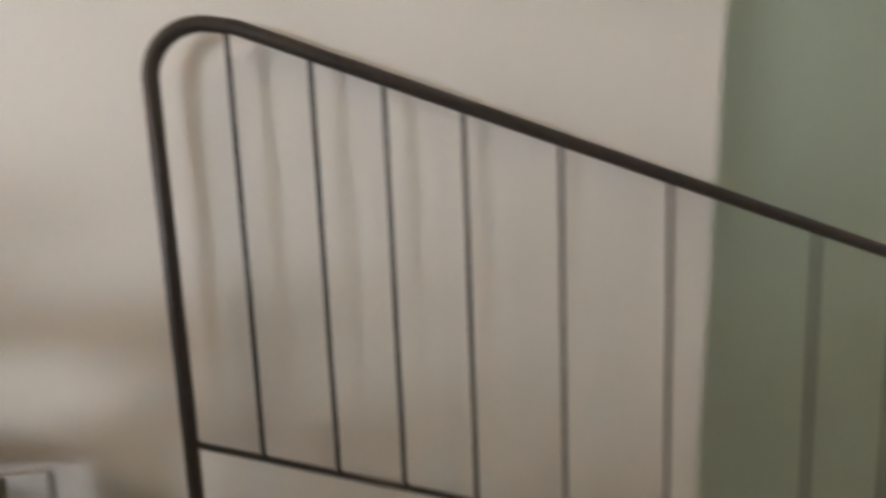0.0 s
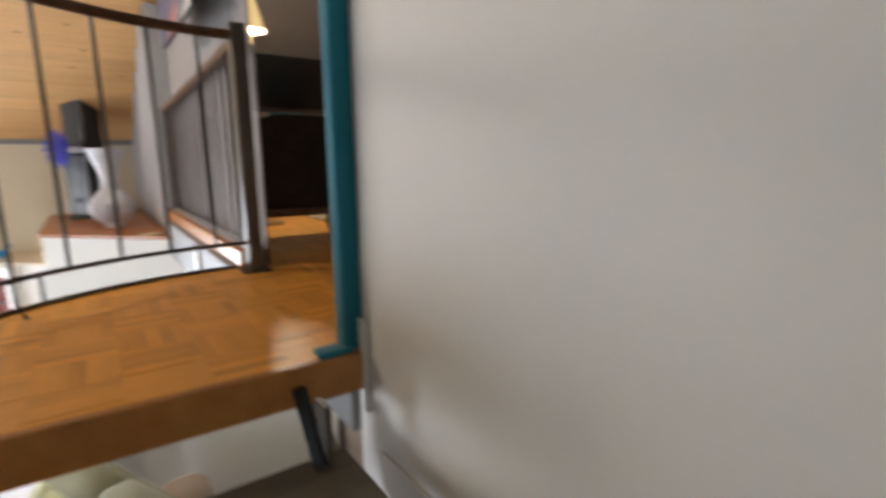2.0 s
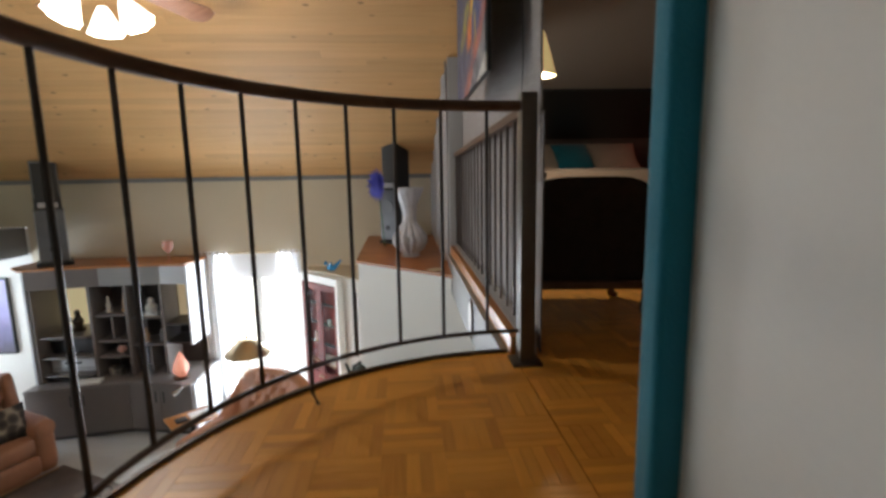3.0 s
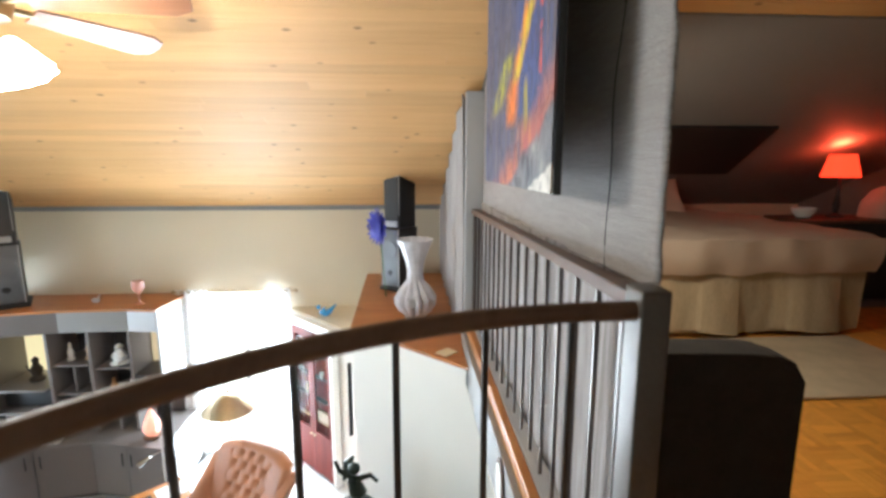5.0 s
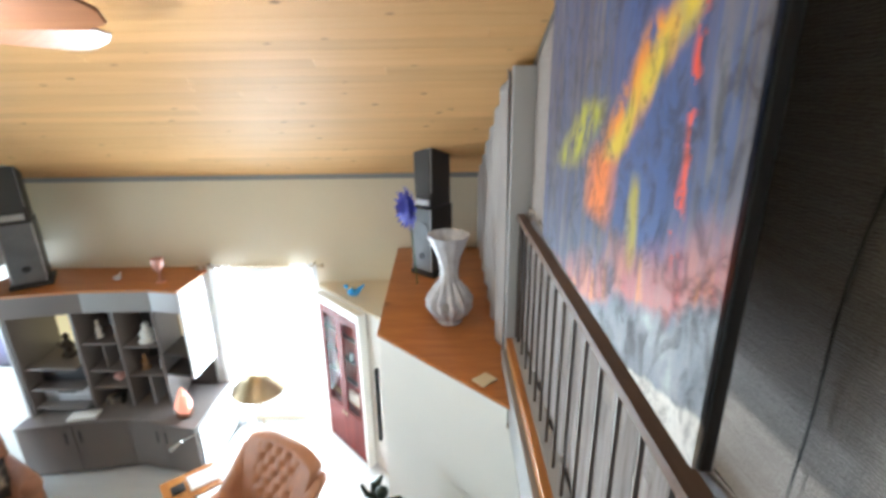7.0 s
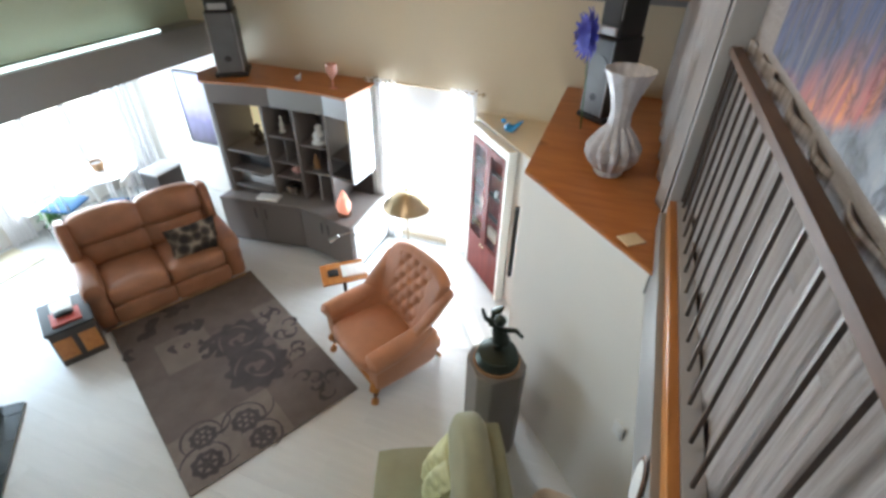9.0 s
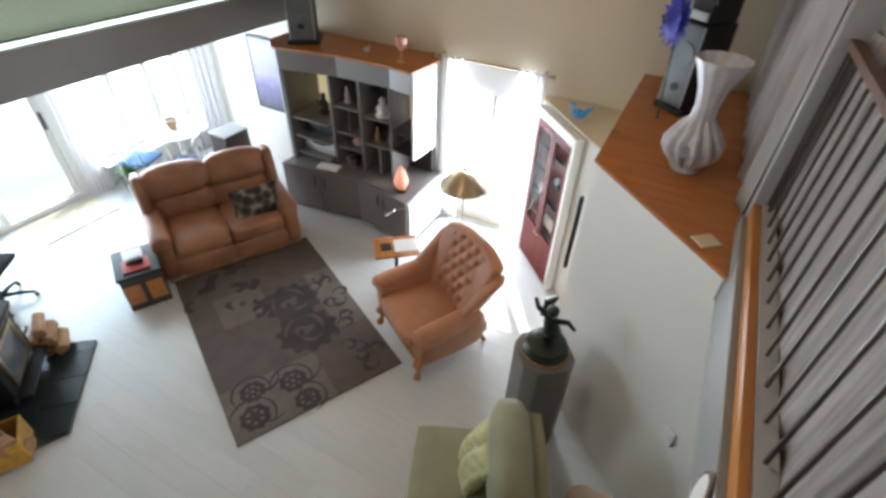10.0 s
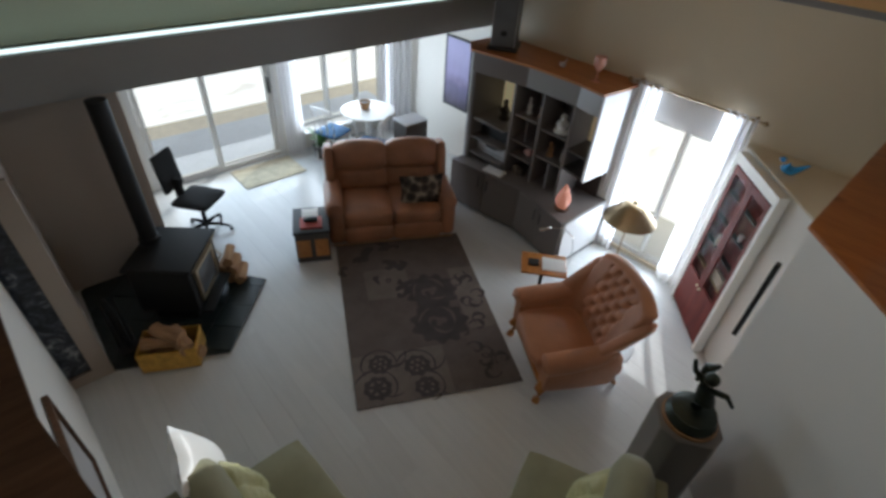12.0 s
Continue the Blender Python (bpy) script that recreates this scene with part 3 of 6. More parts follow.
structure("post_gable", box(0.585, 5.212, SHELF, 0.73, 5.283, roof_z(5.283) - 0.01, 0.004), M_CABLIGHT, "grey upright board at the end of the loft rail", "trim")

# landing: a quarter round of parquet with a honey fascia
CX, CY, CR = 0.56, 1.70, 1.065
arc = [(CX + CR * math.cos(a), CY + CR * math.sin(a)) for a in [radians(88 + 92 * i / 40) for i in range(41)]]


def front_edge(x):
    return 1.62 + 0.036 * (0.598 - x)


landing_outline = [(0.598, 1.62)] + [(0.598, CY + CR)] + arc[1:] + [(CX - CR, front_edge(CX - CR))]
landing = thing("landing", "quarter-round landing of honey basket-weave parquet", "landing", kind="structure")
part("slab", prism(landing_outline, 2.25, 2.322), M_OAK, landing, "honey wooden landing slab and fascia")
rim = bmesh.new()
for r0, r1, z0, z1 in ((CR, CR + 0.012, 2.24, 2.352),):
    pts = [radians(89 + 91 * i / 48) for i in range(49)]
    for a, b in zip(pts, pts[1:]):
        q = [(CX + r * math.cos(t), CY + r * math.sin(t)) for r, t in ((r0, a), (r1, a), (r1, b), (r0, b))]
        lo, hi = [rim.verts.new((*p, z0)) for p in q], [rim.verts.new((*p, z1)) for p in q]
        for f in ((0, 1, 1, 0), (1, 2, 2, 1), (3, 0, 0, 3)):
            rim.faces.new((lo[f[0]], lo[f[1]], hi[f[1]], hi[f[0]]))
        rim.faces.new(hi)
        rim.faces.new(lo[::-1])
part("nosing", prism([(0.598, 1.596), (0.598, 1.6195), (CX - CR, front_edge(CX - CR) - 0.0005), (CX - CR, front_edge(CX - CR) - 0.024)][::-1], 2.246, 2.3405, 0.003), M_OAK, landing, "honey wooden nosing board")
part("edge_strip", rim, M_IRON, landing, "thin dark steel edge round the landing")
ring = [(0.19 + 0.95 * math.cos(a), 1.78 + 0.95 * math.sin(a), 1.95) for a in [radians(5 + 110 * i / 30) for i in range(31)] if 0.19 + 0.95 * math.cos(a) < 0.59]
part("support_ring", tube(ring, 0.012, 8), M_IRON, landing, "curved dark steel bar under the landing")

# teal strip over the wall's end
teal = thing("teal_wall_strip", "teal felt strip wrapped over the end of the stair wall", "wall trim")
part("strip", box(0.553, 1.612, LAND + 0.002, 0.614, 1.665, 4.9, 0.012), M_TEAL, teal)
part("foot", box(0.49, 1.60, LAND + 0.001, 0.575, 1.65, LAND + 0.018, 0.007), M_TEAL, teal, "frayed teal foot lying on the parquet")
structure("corner_bead", box(0.588, 1.585, 2.19, 0.60, 1.612, 2.42, 0.003), M_WHITEP, "short pale corner bead on the stair wall", "trim")

# stairs
stairs = thing("stairs", "open stairs with grey-brown wooden treads on dark steel brackets", "stairs", kind="structure")
for k in range(9):
    z, y = 2.17 - 0.18 * k, 1.235 - 0.29 * k
    part("tread", box(-0.38, y, z - 0.045, 0.50, y + 0.285, z, 0.006), M_TREAD, stairs)
    for x in (0.40, -0.30):
        part("bracket", merge(box(x - 0.02, y + 0.04, z - 0.18, x + 0.02, y + 0.08, z - 0.046), box(x - 0.02, y + 0.04, z - 0.19, x + 0.02, y + 0.33, z - 0.181)), M_IRON, stairs, "dark steel tread bracket")
    part("riser_bracket", box(0.438, y + 0.225, z, 0.452, y + 0.275, z + 0.135), M_POST, stairs, "flat steel upright under the step above")
    part("brace", tube([(0.43, y + 0.235, z + 0.005), (0.43, y + 0.35, z + 0.13)], 0.016, 4), M_BLACKIRON, stairs, "black diagonal brace")
    part("skirting", box(0.590, y + 0.004, z - 0.25, 0.599, y + 0.288, z - 0.05, 0.003), M_WALL, stairs, "stepped white skirting on the wall")
string = bmesh.new()
for x in (0.46, -0.33):
    q = [(x, 1.64, 2.06), (x, 1.64, 2.24), (x, -1.3, 0.42), (x, -1.3, 0.24)]
    a, b = [string.verts.new(c) for c in q], [string.verts.new((c[0] + 0.03, c[1], c[2])) for c in q]
    string.faces.new(a)
    string.faces.new(b[::-1])
    for i in range(4):
        string.faces.new((a[i], b[i], b[(i + 1) % 4], a[(i + 1) % 4]))
part("stringer", string, M_GREYBOARD, stairs, "grey steel stringer")

# wall-side stair rail with a rounded upper end
def slope_rail(y):
    return 2.481 + 0.306 * (y - 0.28)


RX = 0.546
rail = thing("stair_rail", "dark brown iron stair rail with thin balusters and a rounded end", "railing")
bend = [(RX, -1.9, slope_rail(-1.9) + 0.014), (RX, 0.30, slope_rail(0.30) + 0.014)]
for i in range(1, 10):
    a = radians(90 + 18 - 108 * i / 9)
    bend.append((RX, 0.346 + 0.085 * math.cos(a), 2.42 + 0.085 * math.sin(a)))
bend += [(RX, 0.426, 2.3), (RX, 0.407, 1.88), (RX, 0.397, 1.64)]
part("handrail", tube(bend, 0.0125, 14), M_IRON, rail)
part("lower_rail", tube([(RX, 0.404, slope_rail(0.404) - 0.70), (RX, -1.9, slope_rail(-1.9) - 0.70)], 0.006, 8), M_IRON, rail)
for i in range(14):
    y = (0.316, 0.189, 0.071, -0.063, -0.238, -0.45, -0.762)[i] if i < 7 else -0.762 - 0.19 * (i - 6)
    part("baluster", tube([(RX, y, slope_rail(y) + 0.012), (RX, y - 0.03, slope_rail(y) - 0.706)], 0.0045, 8), M_IRON, rail)

# round landing railing
lr = thing("landing_railing", "curved dark iron landing railing with round balusters", "railing")
RR = 0.962


def on_arc(deg, r=RR):
    return CX + r * math.cos(radians(deg)), CY + r * math.sin(radians(deg))


part("handrail", tube([(*on_arc(86.5 + i * 1.9), 3.262) for i in range(50)], 0.0185, 12), M_RAILWOOD, lr, "dark brown curved handrail")
part("lower_rail", tube([(*on_arc(86.5 + i * 1.9), 2.462) for i in range(50)], 0.008, 8), M_IRON, lr)
for i in range(9):
    d = 94.5 + 9.7 * i
    long = i == 4
    x, y = on_arc(d)
    pts = [(x, y, 3.25), (x, y, 2.46)]
    if long:
        x2, y2 = on_arc(d, RR - 0.03)
        pts = [(x, y, 3.25), (x, y, 2.38), (x2, y2, 2.352)]
    part("baluster", tube(pts, 0.0062, 8), M_IRON, lr)
part("post", box(0.60, 2.63, LAND, 0.655, 2.70, 3.305, 0.005), M_POST, lr, "square grey-brown steel corner post")
part("base_plate", box(0.572, 2.612, LAND, 0.68, 2.715, LAND + 0.012, 0.003), M_POST, lr)

# straight loft railing in front of the hanging cloth
br = thing("loft_railing", "straight loft railing of thin steel bars under a brown rail", "railing")
part("handrail", boxes_from([(0.626, 2.70, 3.245), (0.672, 2.70, 3.245), (0.672, 5.2, 3.185), (0.626, 5.2, 3.185)], 0.032), M_RAILWOOD, br)
part("end_cap", box(0.623, 2.702, 3.238, 0.675, 2.728, 3.284, 0.004), M_CREAM, br, "cream painted block at the rail's end")
for i in range(17):
    y = 2.80 + 0.145 * i
    part("bar", box(0.642, y - 0.006, 2.436, 0.654, y + 0.006, 3.243 - 0.024 * (y - 2.7)), M_SLAT, br)
part("end_post", box(0.638, 5.17, 2.436, 0.66, 5.20, 3.185, 0.002), M_SLAT, br)


def cloth(name, y0, y1, z0, z1, x, mat, label, amp, waves, ragged=0.0, slope_top=False):
    bm = bmesh.new()
    ny, nz = 90, 40
    grid = []
    for i in range(ny + 1):
        row = []
        y = y0 + (y1 - y0) * i / ny
        for j in range(nz + 1):
            z = z0 + ((roof_z(y) - 0.02 if slope_top else z1) - z0) * j / nz
            dx = amp * math.sin(waves * (y - y0) * 2 * math.pi + 0.7 * noise.noise(Vector((y * 3, z * 0.5, 0)))) + 0.5 * amp * noise.noise(Vector((y * 5, z * 0.8, 3)))
            yy = y + (ragged * noise.noise(Vector((0, z * 14, 1))) if i == 0 else 0)
            row.append(bm.verts.new((x + dx, yy, z)))
        grid.append(row)
    for i in range(ny):
        for j in range(nz):
            bm.faces.new((grid[i][j], grid[i + 1][j], grid[i + 1][j + 1], grid[i][j + 1]))
    ob = solid(name, bm, mat, label, "wall hanging")
    md = ob.modifiers.new("thickness", "SOLIDIFY")
    md.thickness = 0.006
    return ob


cloth("hanging_cloth", 2.79, 5.21, 3.0, 4.9, 0.715, M_WEAVE, "coarse grey woven cloth hanging above the loft rail", 0.004, 0.8, 0.02, True)
cloth("striped_cloth", 2.74, 5.20, LAND + 0.005, 3.26, 0.70, M_PLEAT, "grey striped cloth hanging behind the loft bars", 0.012, 3.2)
cloth("side_cloth", 5.285, FAR - 0.01, SHELF + 0.002, 4.9, 0.575, surface("pale_grey_drape", (0.36, 0.34, 0.335), 0.9, var=0.12, big=3, fine=150, bump=0.3), "pleated grey cloth hanging beside the plant shelf", 0.022, 3.0, 0.0, True)
seam = [(0.700 + 0.004 * math.sin(i), 3.02 + 0.05 * math.sin(0.16 * i) - 0.003 * i, 3.02 + 0.062 * i) for i in range(27)]
solid("loose_thread", tube(seam, 0.0018, 6), M_BLACK, "thin dark thread hanging down the grey cloth", "thread")


# ---------- windows and doors ----------
def frame_bars(x, y0, y1, z0, z1, w, d, mullions=()):
    bm = boxes((x - d, y0, z0, x + d, y0 + w, z1), (x - d, y1 - w, z0, x + d, y1, z1), (x - d, y0 + w, z0, x + d, y1 - w, z0 + w), (x - d, y0 + w, z1 - w, x + d, y1 - w, z1))
    for m in mullions:
        bm_box(bm, x - d, m - w / 2, z0 + w, x + d, m + w / 2, z1 - w)
    return bm


door = thing("door_1", "white sliding garden door with two tall panes", "door", kind="structure")
part("frame", frame_bars(-6.80, DY0, DY1, 0.0, 2.08, 0.07, 0.045), M_WHITEP, door)
part("sash", frame_bars(-6.78, 3.53, 4.42, 0.03, 2.03, 0.06, 0.02), M_WHITEP, door)
part("sash", frame_bars(-6.83, 4.36, 5.30, 0.03, 2.03, 0.06, 0.02), M_WHITEP, door)
part("handle", box(-6.775, 5.245, 1.0, -6.73, 5.275, 1.22, 0.006), M_BLACK, door, "dark door pull")
for y0, y1, x in ((3.59, 4.36, -6.78), (4.42, 5.24, -6.83)):
    g = part("pane", box(x - 0.003, y0, 0.09, x + 0.003, y1, 1.97), M_GLASS, door)
    g.visible_shadow = False
win = thing("window_1", "white dining window of three panes with a deep sill", "window", kind="structure")
part("frame", frame_bars(-6.82, WY0, WY1, 0.36, 2.0, 0.06, 0.04, (6.2, 6.75)), M_WHITEP, win)
part("sill", box(-6.80, WY0 - 0.05, 0.335, -6.50, WY1 + 0.05, 0.365, 0.006), M_WHITEP, win)
for y0, y1 in ((5.74, 6.17), (6.23, 6.72), (6.78, 7.19)):
    g = part("pane", box(-6.823, y0, 0.42, -6.817, y1, 1.94), M_GLASS, win)
    g.visible_shadow = False


def xframe(y, x0, x1, z0, z1, w, d):
    return boxes((x0, y - d, z0, x0 + w, y + d, z1), (x1 - w, y - d, z0, x1, y + d, z1), (x0 + w, y - d, z0, x1 - w, y + d, z0 + w), (x0 + w, y - d, z1 - w, x1 - w, y + d, z1))


win2 = thing("window_2", "tall white-framed far window to the garden", "window", kind="structure")
part("frame", xframe(7.62, -2.33, -1.28, 0.05, 2.03, 0.06, 0.04), M_WHITEP, win2)
part("mullion", box(-1.83, 7.59, 0.11, -1.78, 7.65, 1.97), M_WHITEP, win2)
g = part("pane", box(-2.27, 7.617, 0.11, -1.34, 7.623, 1.97), M_GLASS, win2)
g.visible_shadow = False
bl = bmesh.new()
bm_box(bl, -2.30, 7.50, 1.72, -1.30, 7.505, 2.05)
solid("window_blind", bl, M_SHEER, "half-drawn white fabric blind on the far window", "blind")


def curtain(name, p0, p1, z0, z1, waves, amp, mat, label):
    bm = bmesh.new()
    n = 110
    a, b = Vector(p0), Vector(p1)
    d = (b - a)
    nrm = Vector((-d.y, d.x)).normalized()
    cols = []
    for i in range(n + 1):
        t = i / n
        col = []
        for z in [z0 + (z1 - z0) * j / 10 for j in range(11)]:
            k = amp * (0.65 + 0.35 * (1 - (z - z0) / (z1 - z0))) * math.sin(2 * math.pi * waves * t + 0.6 * noise.noise(Vector((t * 9, z * 1.1, 0))))
            q = a + d * t + nrm * k
            col.append(bm.verts.new((q.x, q.y, z)))
        cols.append(col)
    for u, v in zip(cols, cols[1:]):
        for j in range(10):
            bm.faces.new((u[j], v[j], v[j + 1], u[j + 1]))
    return solid(name, bm, mat, label, "curtain")


curtain("sheer_curtain", (-2.52, 7.43), (-2.14, 7.43), 0.03, 2.10, 5, 0.035, M_SHEER, "sheer white curtain gathered beside the far window")
curtain("sheer_curtain", (-1.50, 7.43), (-1.20, 7.43), 0.03, 2.10, 4, 0.035, M_SHEER, "sheer white curtain gathered beside the far window")
curtain("dining_curtain", (-6.62, 5.36), (-6.62, 5.66), 0.03, 2.28, 5, 0.03, M_SHEER, "pale curtain between garden door and dining window")
curtain("dining_curtain", (-6.60, 7.05), (-6.25, 7.46), 0.03, 2.28, 6, 0.04, M_SHEER, "pale curtain in the dining corner")
rod = thing("curtain_rod", "thin metal curtain rod with brass ball ends", "curtain rod")
part("rod", tube([(-2.50, 7.43, 2.075), (-1.16, 7.43, 2.075)], 0.010, 10), M_BRASS, rod)
for x in (-2.52, -1.14):
    part("finial", ball(0.024, (x, 7.43, 2.075), sub=2), M_BRASS, rod)
for x in (-2.42, -1.24):
    part("bracket", box(x - 0.008, 7.43, 2.068, x + 0.008, FAR, 2.084), M_BRASS, rod)

# outside
structure("ground", box(-400, -400, -0.5, 400, 400, -0.14), surface("dry_sandy_ground", (0.74, 0.67, 0.55), 0.9, var=0.2, big=0.5, fine=8, bump=0.3), "dry sandy garden ground", "ground")
structure("deck", box(-8.4, 2.5, -0.13, -6.96, 8.0, -0.03), surface("pale_blue_grey_paving", (0.72, 0.75, 0.80), 0.7, var=0.1, big=1.5, fine=20, bump=0.2), "pale grey garden paving outside the doors", "deck")
structure("terrace", box(-3.2, 7.73, -0.13, -0.2, 8.78, -0.02), M_WHITE, "pale terrace outside the far window", "terrace")


# added sheets whose emission stands in for glaring sunlit ground
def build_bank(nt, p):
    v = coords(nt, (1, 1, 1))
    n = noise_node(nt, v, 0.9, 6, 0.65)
    # painted streaks for dry twigs and branch shadows
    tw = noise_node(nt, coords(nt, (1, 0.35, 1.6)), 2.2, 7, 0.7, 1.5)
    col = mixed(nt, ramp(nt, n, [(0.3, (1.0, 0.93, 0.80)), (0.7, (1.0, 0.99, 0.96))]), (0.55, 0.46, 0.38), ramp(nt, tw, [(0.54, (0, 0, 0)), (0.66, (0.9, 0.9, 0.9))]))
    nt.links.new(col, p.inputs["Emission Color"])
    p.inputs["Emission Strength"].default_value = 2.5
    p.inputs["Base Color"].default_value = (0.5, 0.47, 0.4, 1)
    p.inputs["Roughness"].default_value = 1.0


M_BANK = material("glowing_distance_sheet", build_bank)
structure("backdrop", box(-9.3, -4.0, -0.139, -9.2, 14.0, 2.6), M_BANK, "glowing backdrop sheet for the garden distance beyond the doors", "backdrop")
structure("backdrop_north", box(-9.1, 8.8, -0.139, 6.0, 8.9, 1.5), M_BANK, "glowing backdrop sheet for the garden distance beyond the far window", "backdrop")

# ---------- living room ----------
def frame_of(x, y, deg, z=0.0):
    return pose(x, y, z, 0, 0, deg)


# rug
rug_m = frame_of(-2.872, 4.903, math.degrees(math.atan2(1.055, -2.07)), 0.0)
rug = thing("area_rug", "brown patchwork rug with dark medallions on pale planks", "rug", rug_m)
part("rug_base", box(-1.165, -0.765, 0.001, 1.165, 0.765, 0.012, 0.003), M_RUG, rug)
for x0, y0, x1, y1, mat in ((-1.16, -0.12, -0.60, 0.76, M_RUGLIGHT), (-0.60, 0.12, 0.14, 0.76, M_RUG), (-1.16, -0.76, -0.45, -0.12, M_RUG), (-0.45, -0.76, 0.5, -0.46, M_RUGLIGHT), (0.14, 0.02, 0.62, 0.5, M_RUGLIGHT)):
    part("patch", box(x0, y0, 0.012, x1, y1, 0.0128), mat, rug)


levels = itertools.count()


def motif_z():
    return 0.0132 + 0.00003 * next(levels)


def lobed(x, y, r, lobes, depth, hole=0.0, turn=0.0):
    """A flat motif with a wavy outline, ring-shaped if hole is given."""
    bm = bmesh.new()
    h = motif_z()
    n = 72
    out = []
    for i in range(n):
        a = 2 * math.pi * i / n
        k = r * (1 + depth * math.sin(lobes * a + turn) + 0.05 * noise.noise(Vector((a * 2, x, y))))
        out.append((bm.verts.new((x + k * math.cos(a), y + k * math.sin(a), h)), bm.verts.new((x + hole * r * math.cos(a + 0.1), y + hole * r * math.sin(a + 0.1), h))))
    for i in range(n):
        a, b = out[i], out[(i + 1) % n]
        bm.faces.new((a[0], b[0], b[1], a[1]) if hole else (a[0], b[0], a[1])) if hole else None
    if not hole:
        bm.faces.new([q[0] for q in out])
        for q in out:
            bm.verts.remove(q[1])
    return bm


def scroll(x, y, r0, r1, turns, w, start=0.0):
    bm = bmesh.new()
    h = motif_z()
    n = int(30 * turns) + 8
    prev = None
    for i in range(n):
        t = i / (n - 1)
        a = start + 2 * math.pi * turns * t
        r = r0 + (r1 - r0) * t
        k = w * (0.35 + math.sin(math.pi * t)) * (1 + 0.4 * math.sin(17 * t * turns))
        cur = [bm.verts.new((x + (r + e * k) * math.cos(a), y + (r + e * k) * math.sin(a), h)) for e in (-0.5, 0.5)]
        if prev:
            bm.faces.new((prev[0], prev[1], cur[1], cur[0]))
        prev = cur
    return bm


for x, y, r in ((-0.98, 0.56, 0.125), (-0.72, 0.50, 0.11), (-0.80, 0.16, 0.12), (-1.05, 0.12, 0.11)):
    part("medallion", lobed(x, y, r, 8, 0.07, 0.62), M_RUGDARK, rug)
    part("medallion", lobed(x, y, r * 0.5, 6, 0.35, 0.3), M_RUGDARK, rug)
    part("tendril", scroll(x, y, r * 1.35, r * 1.7, 0.62, 0.016, 3 * x + y), M_RUGDARK, rug)
    part("tendril", scroll(x + 0.05, y - 0.1, r * 0.7, r * 1.5, 0.4, 0.022, 5 * x), M_RUGDARK, rug)
for x, y, r in ((-0.30, -0.18, 0.25), (0.16, -0.20, 0.24)):
    part("swirl", scroll(x, y, 0.05, r, 1.9, 0.085, 1.2 + x), M_RUGDARK, rug)
    part("swirl", lobed(x, y, r * 1.12, 11, 0.10, 0.78), M_RUGDARK, rug)
for k in range(16):
    x, y = 0.2 + 0.85 * random.random(), 0.05 + 0.66 * random.random()
    part("leaf_motif", scroll(x, y, 0.03, 0.10, 0.55, 0.06, 6.3 * random.random()), M_RUGDARK, rug)
for k in range(14):
    x, y = -1.1 + 1.5 * random.random(), -0.72 + 0.24 * random.random() + (0.2 if k % 3 == 0 else 0) * random.random()
    part("leaf_motif", scroll(x, y, 0.03, 0.09, 0.8, 0.028, 6.3 * random.random()), M_RUGDARK, rug)
part("rosette", lobed(0.42, 0.24, 0.11, 7, 0.05), M_RUGLIGHT, rug)
part("rosette", lobed(0.42, 0.24, 0.035, 5, 0.1, 0.4), M_RUGDARK, rug)


def loveseat():
    """Two-seat recliner; local x is its width, -y its front."""
    t = thing("loveseat", "worn brown leather two-seat recliner sofa", "sofa", frame_of(-4.26, 5.555, math.degrees(math.atan2(0.881, 0.473))))
    part("base", box(-0.72, -0.34, 0.03, 0.72, 0.36, 0.28, 0.02), M_TAN2, t)
    part("welt", tube([(-0.74, -0.425, 0.045), (0.74, -0.425, 0.045)], 0.009, 8), M_STRAW, t, "pale piping along the foot")
    tilt = Matrix.Translation((0, 0.16, 0.44)) @ Matrix.Rotation(radians(-12), 4, "X")
    for s in (-1, 1):
        part("arm", cushion(s * 0.68 - 0.105, -0.41, 0.03, s * 0.68 + 0.105, 0.36, 0.60, 0.075, 0.01), M_TAN2, t)
        part("front_scroll", lathe([(0.001, 0.03), (0.05, 0.028), (0.09, 0.012), (0.095, 0.0)], 24, Matrix.Translation((s * 0.68, -0.405, 0.515)) @ Matrix.Rotation(radians(90), 4, "X")), M_TAN2, t)
        part("wing", cushion(s * 0.70 - 0.055, -0.06, 0.1, s * 0.70 + 0.055, 0.21, 0.57, 0.04, 0.005, m=tilt), M_TAN2, t)
        a, b = (0.01, 0.59) if s > 0 else (-0.59, -0.01)
        part("seat_cushion", cushion(a, -0.42, 0.26, b, 0.22, 0.47, 0.05, 0.03), M_TAN2, t)
        part("footrest", cushion(a, -0.44, 0.06, b, -0.385, 0.27, 0.025, 0.01), M_TAN2, t)
        part("back_cushion", cushion(a - 0.02 * (s < 0), 0.0, 0.0, b + 0.02 * (s > 0), 0.2, 0.28, 0.06, 0.035, m=tilt), M_TAN2, t)
        part("head_cushion", cushion(a - 0.05 * (s < 0), -0.03, 0.27, b + 0.05 * (s > 0), 0.2, 0.585, 0.055, 0.04, m=tilt), M_TAN2, t)
    part("back_panel", cushion(-0.70, 0.27, 0.1, 0.70, 0.40, 0.88, 0.05, 0.0), M_TAN2, t)


loveseat()


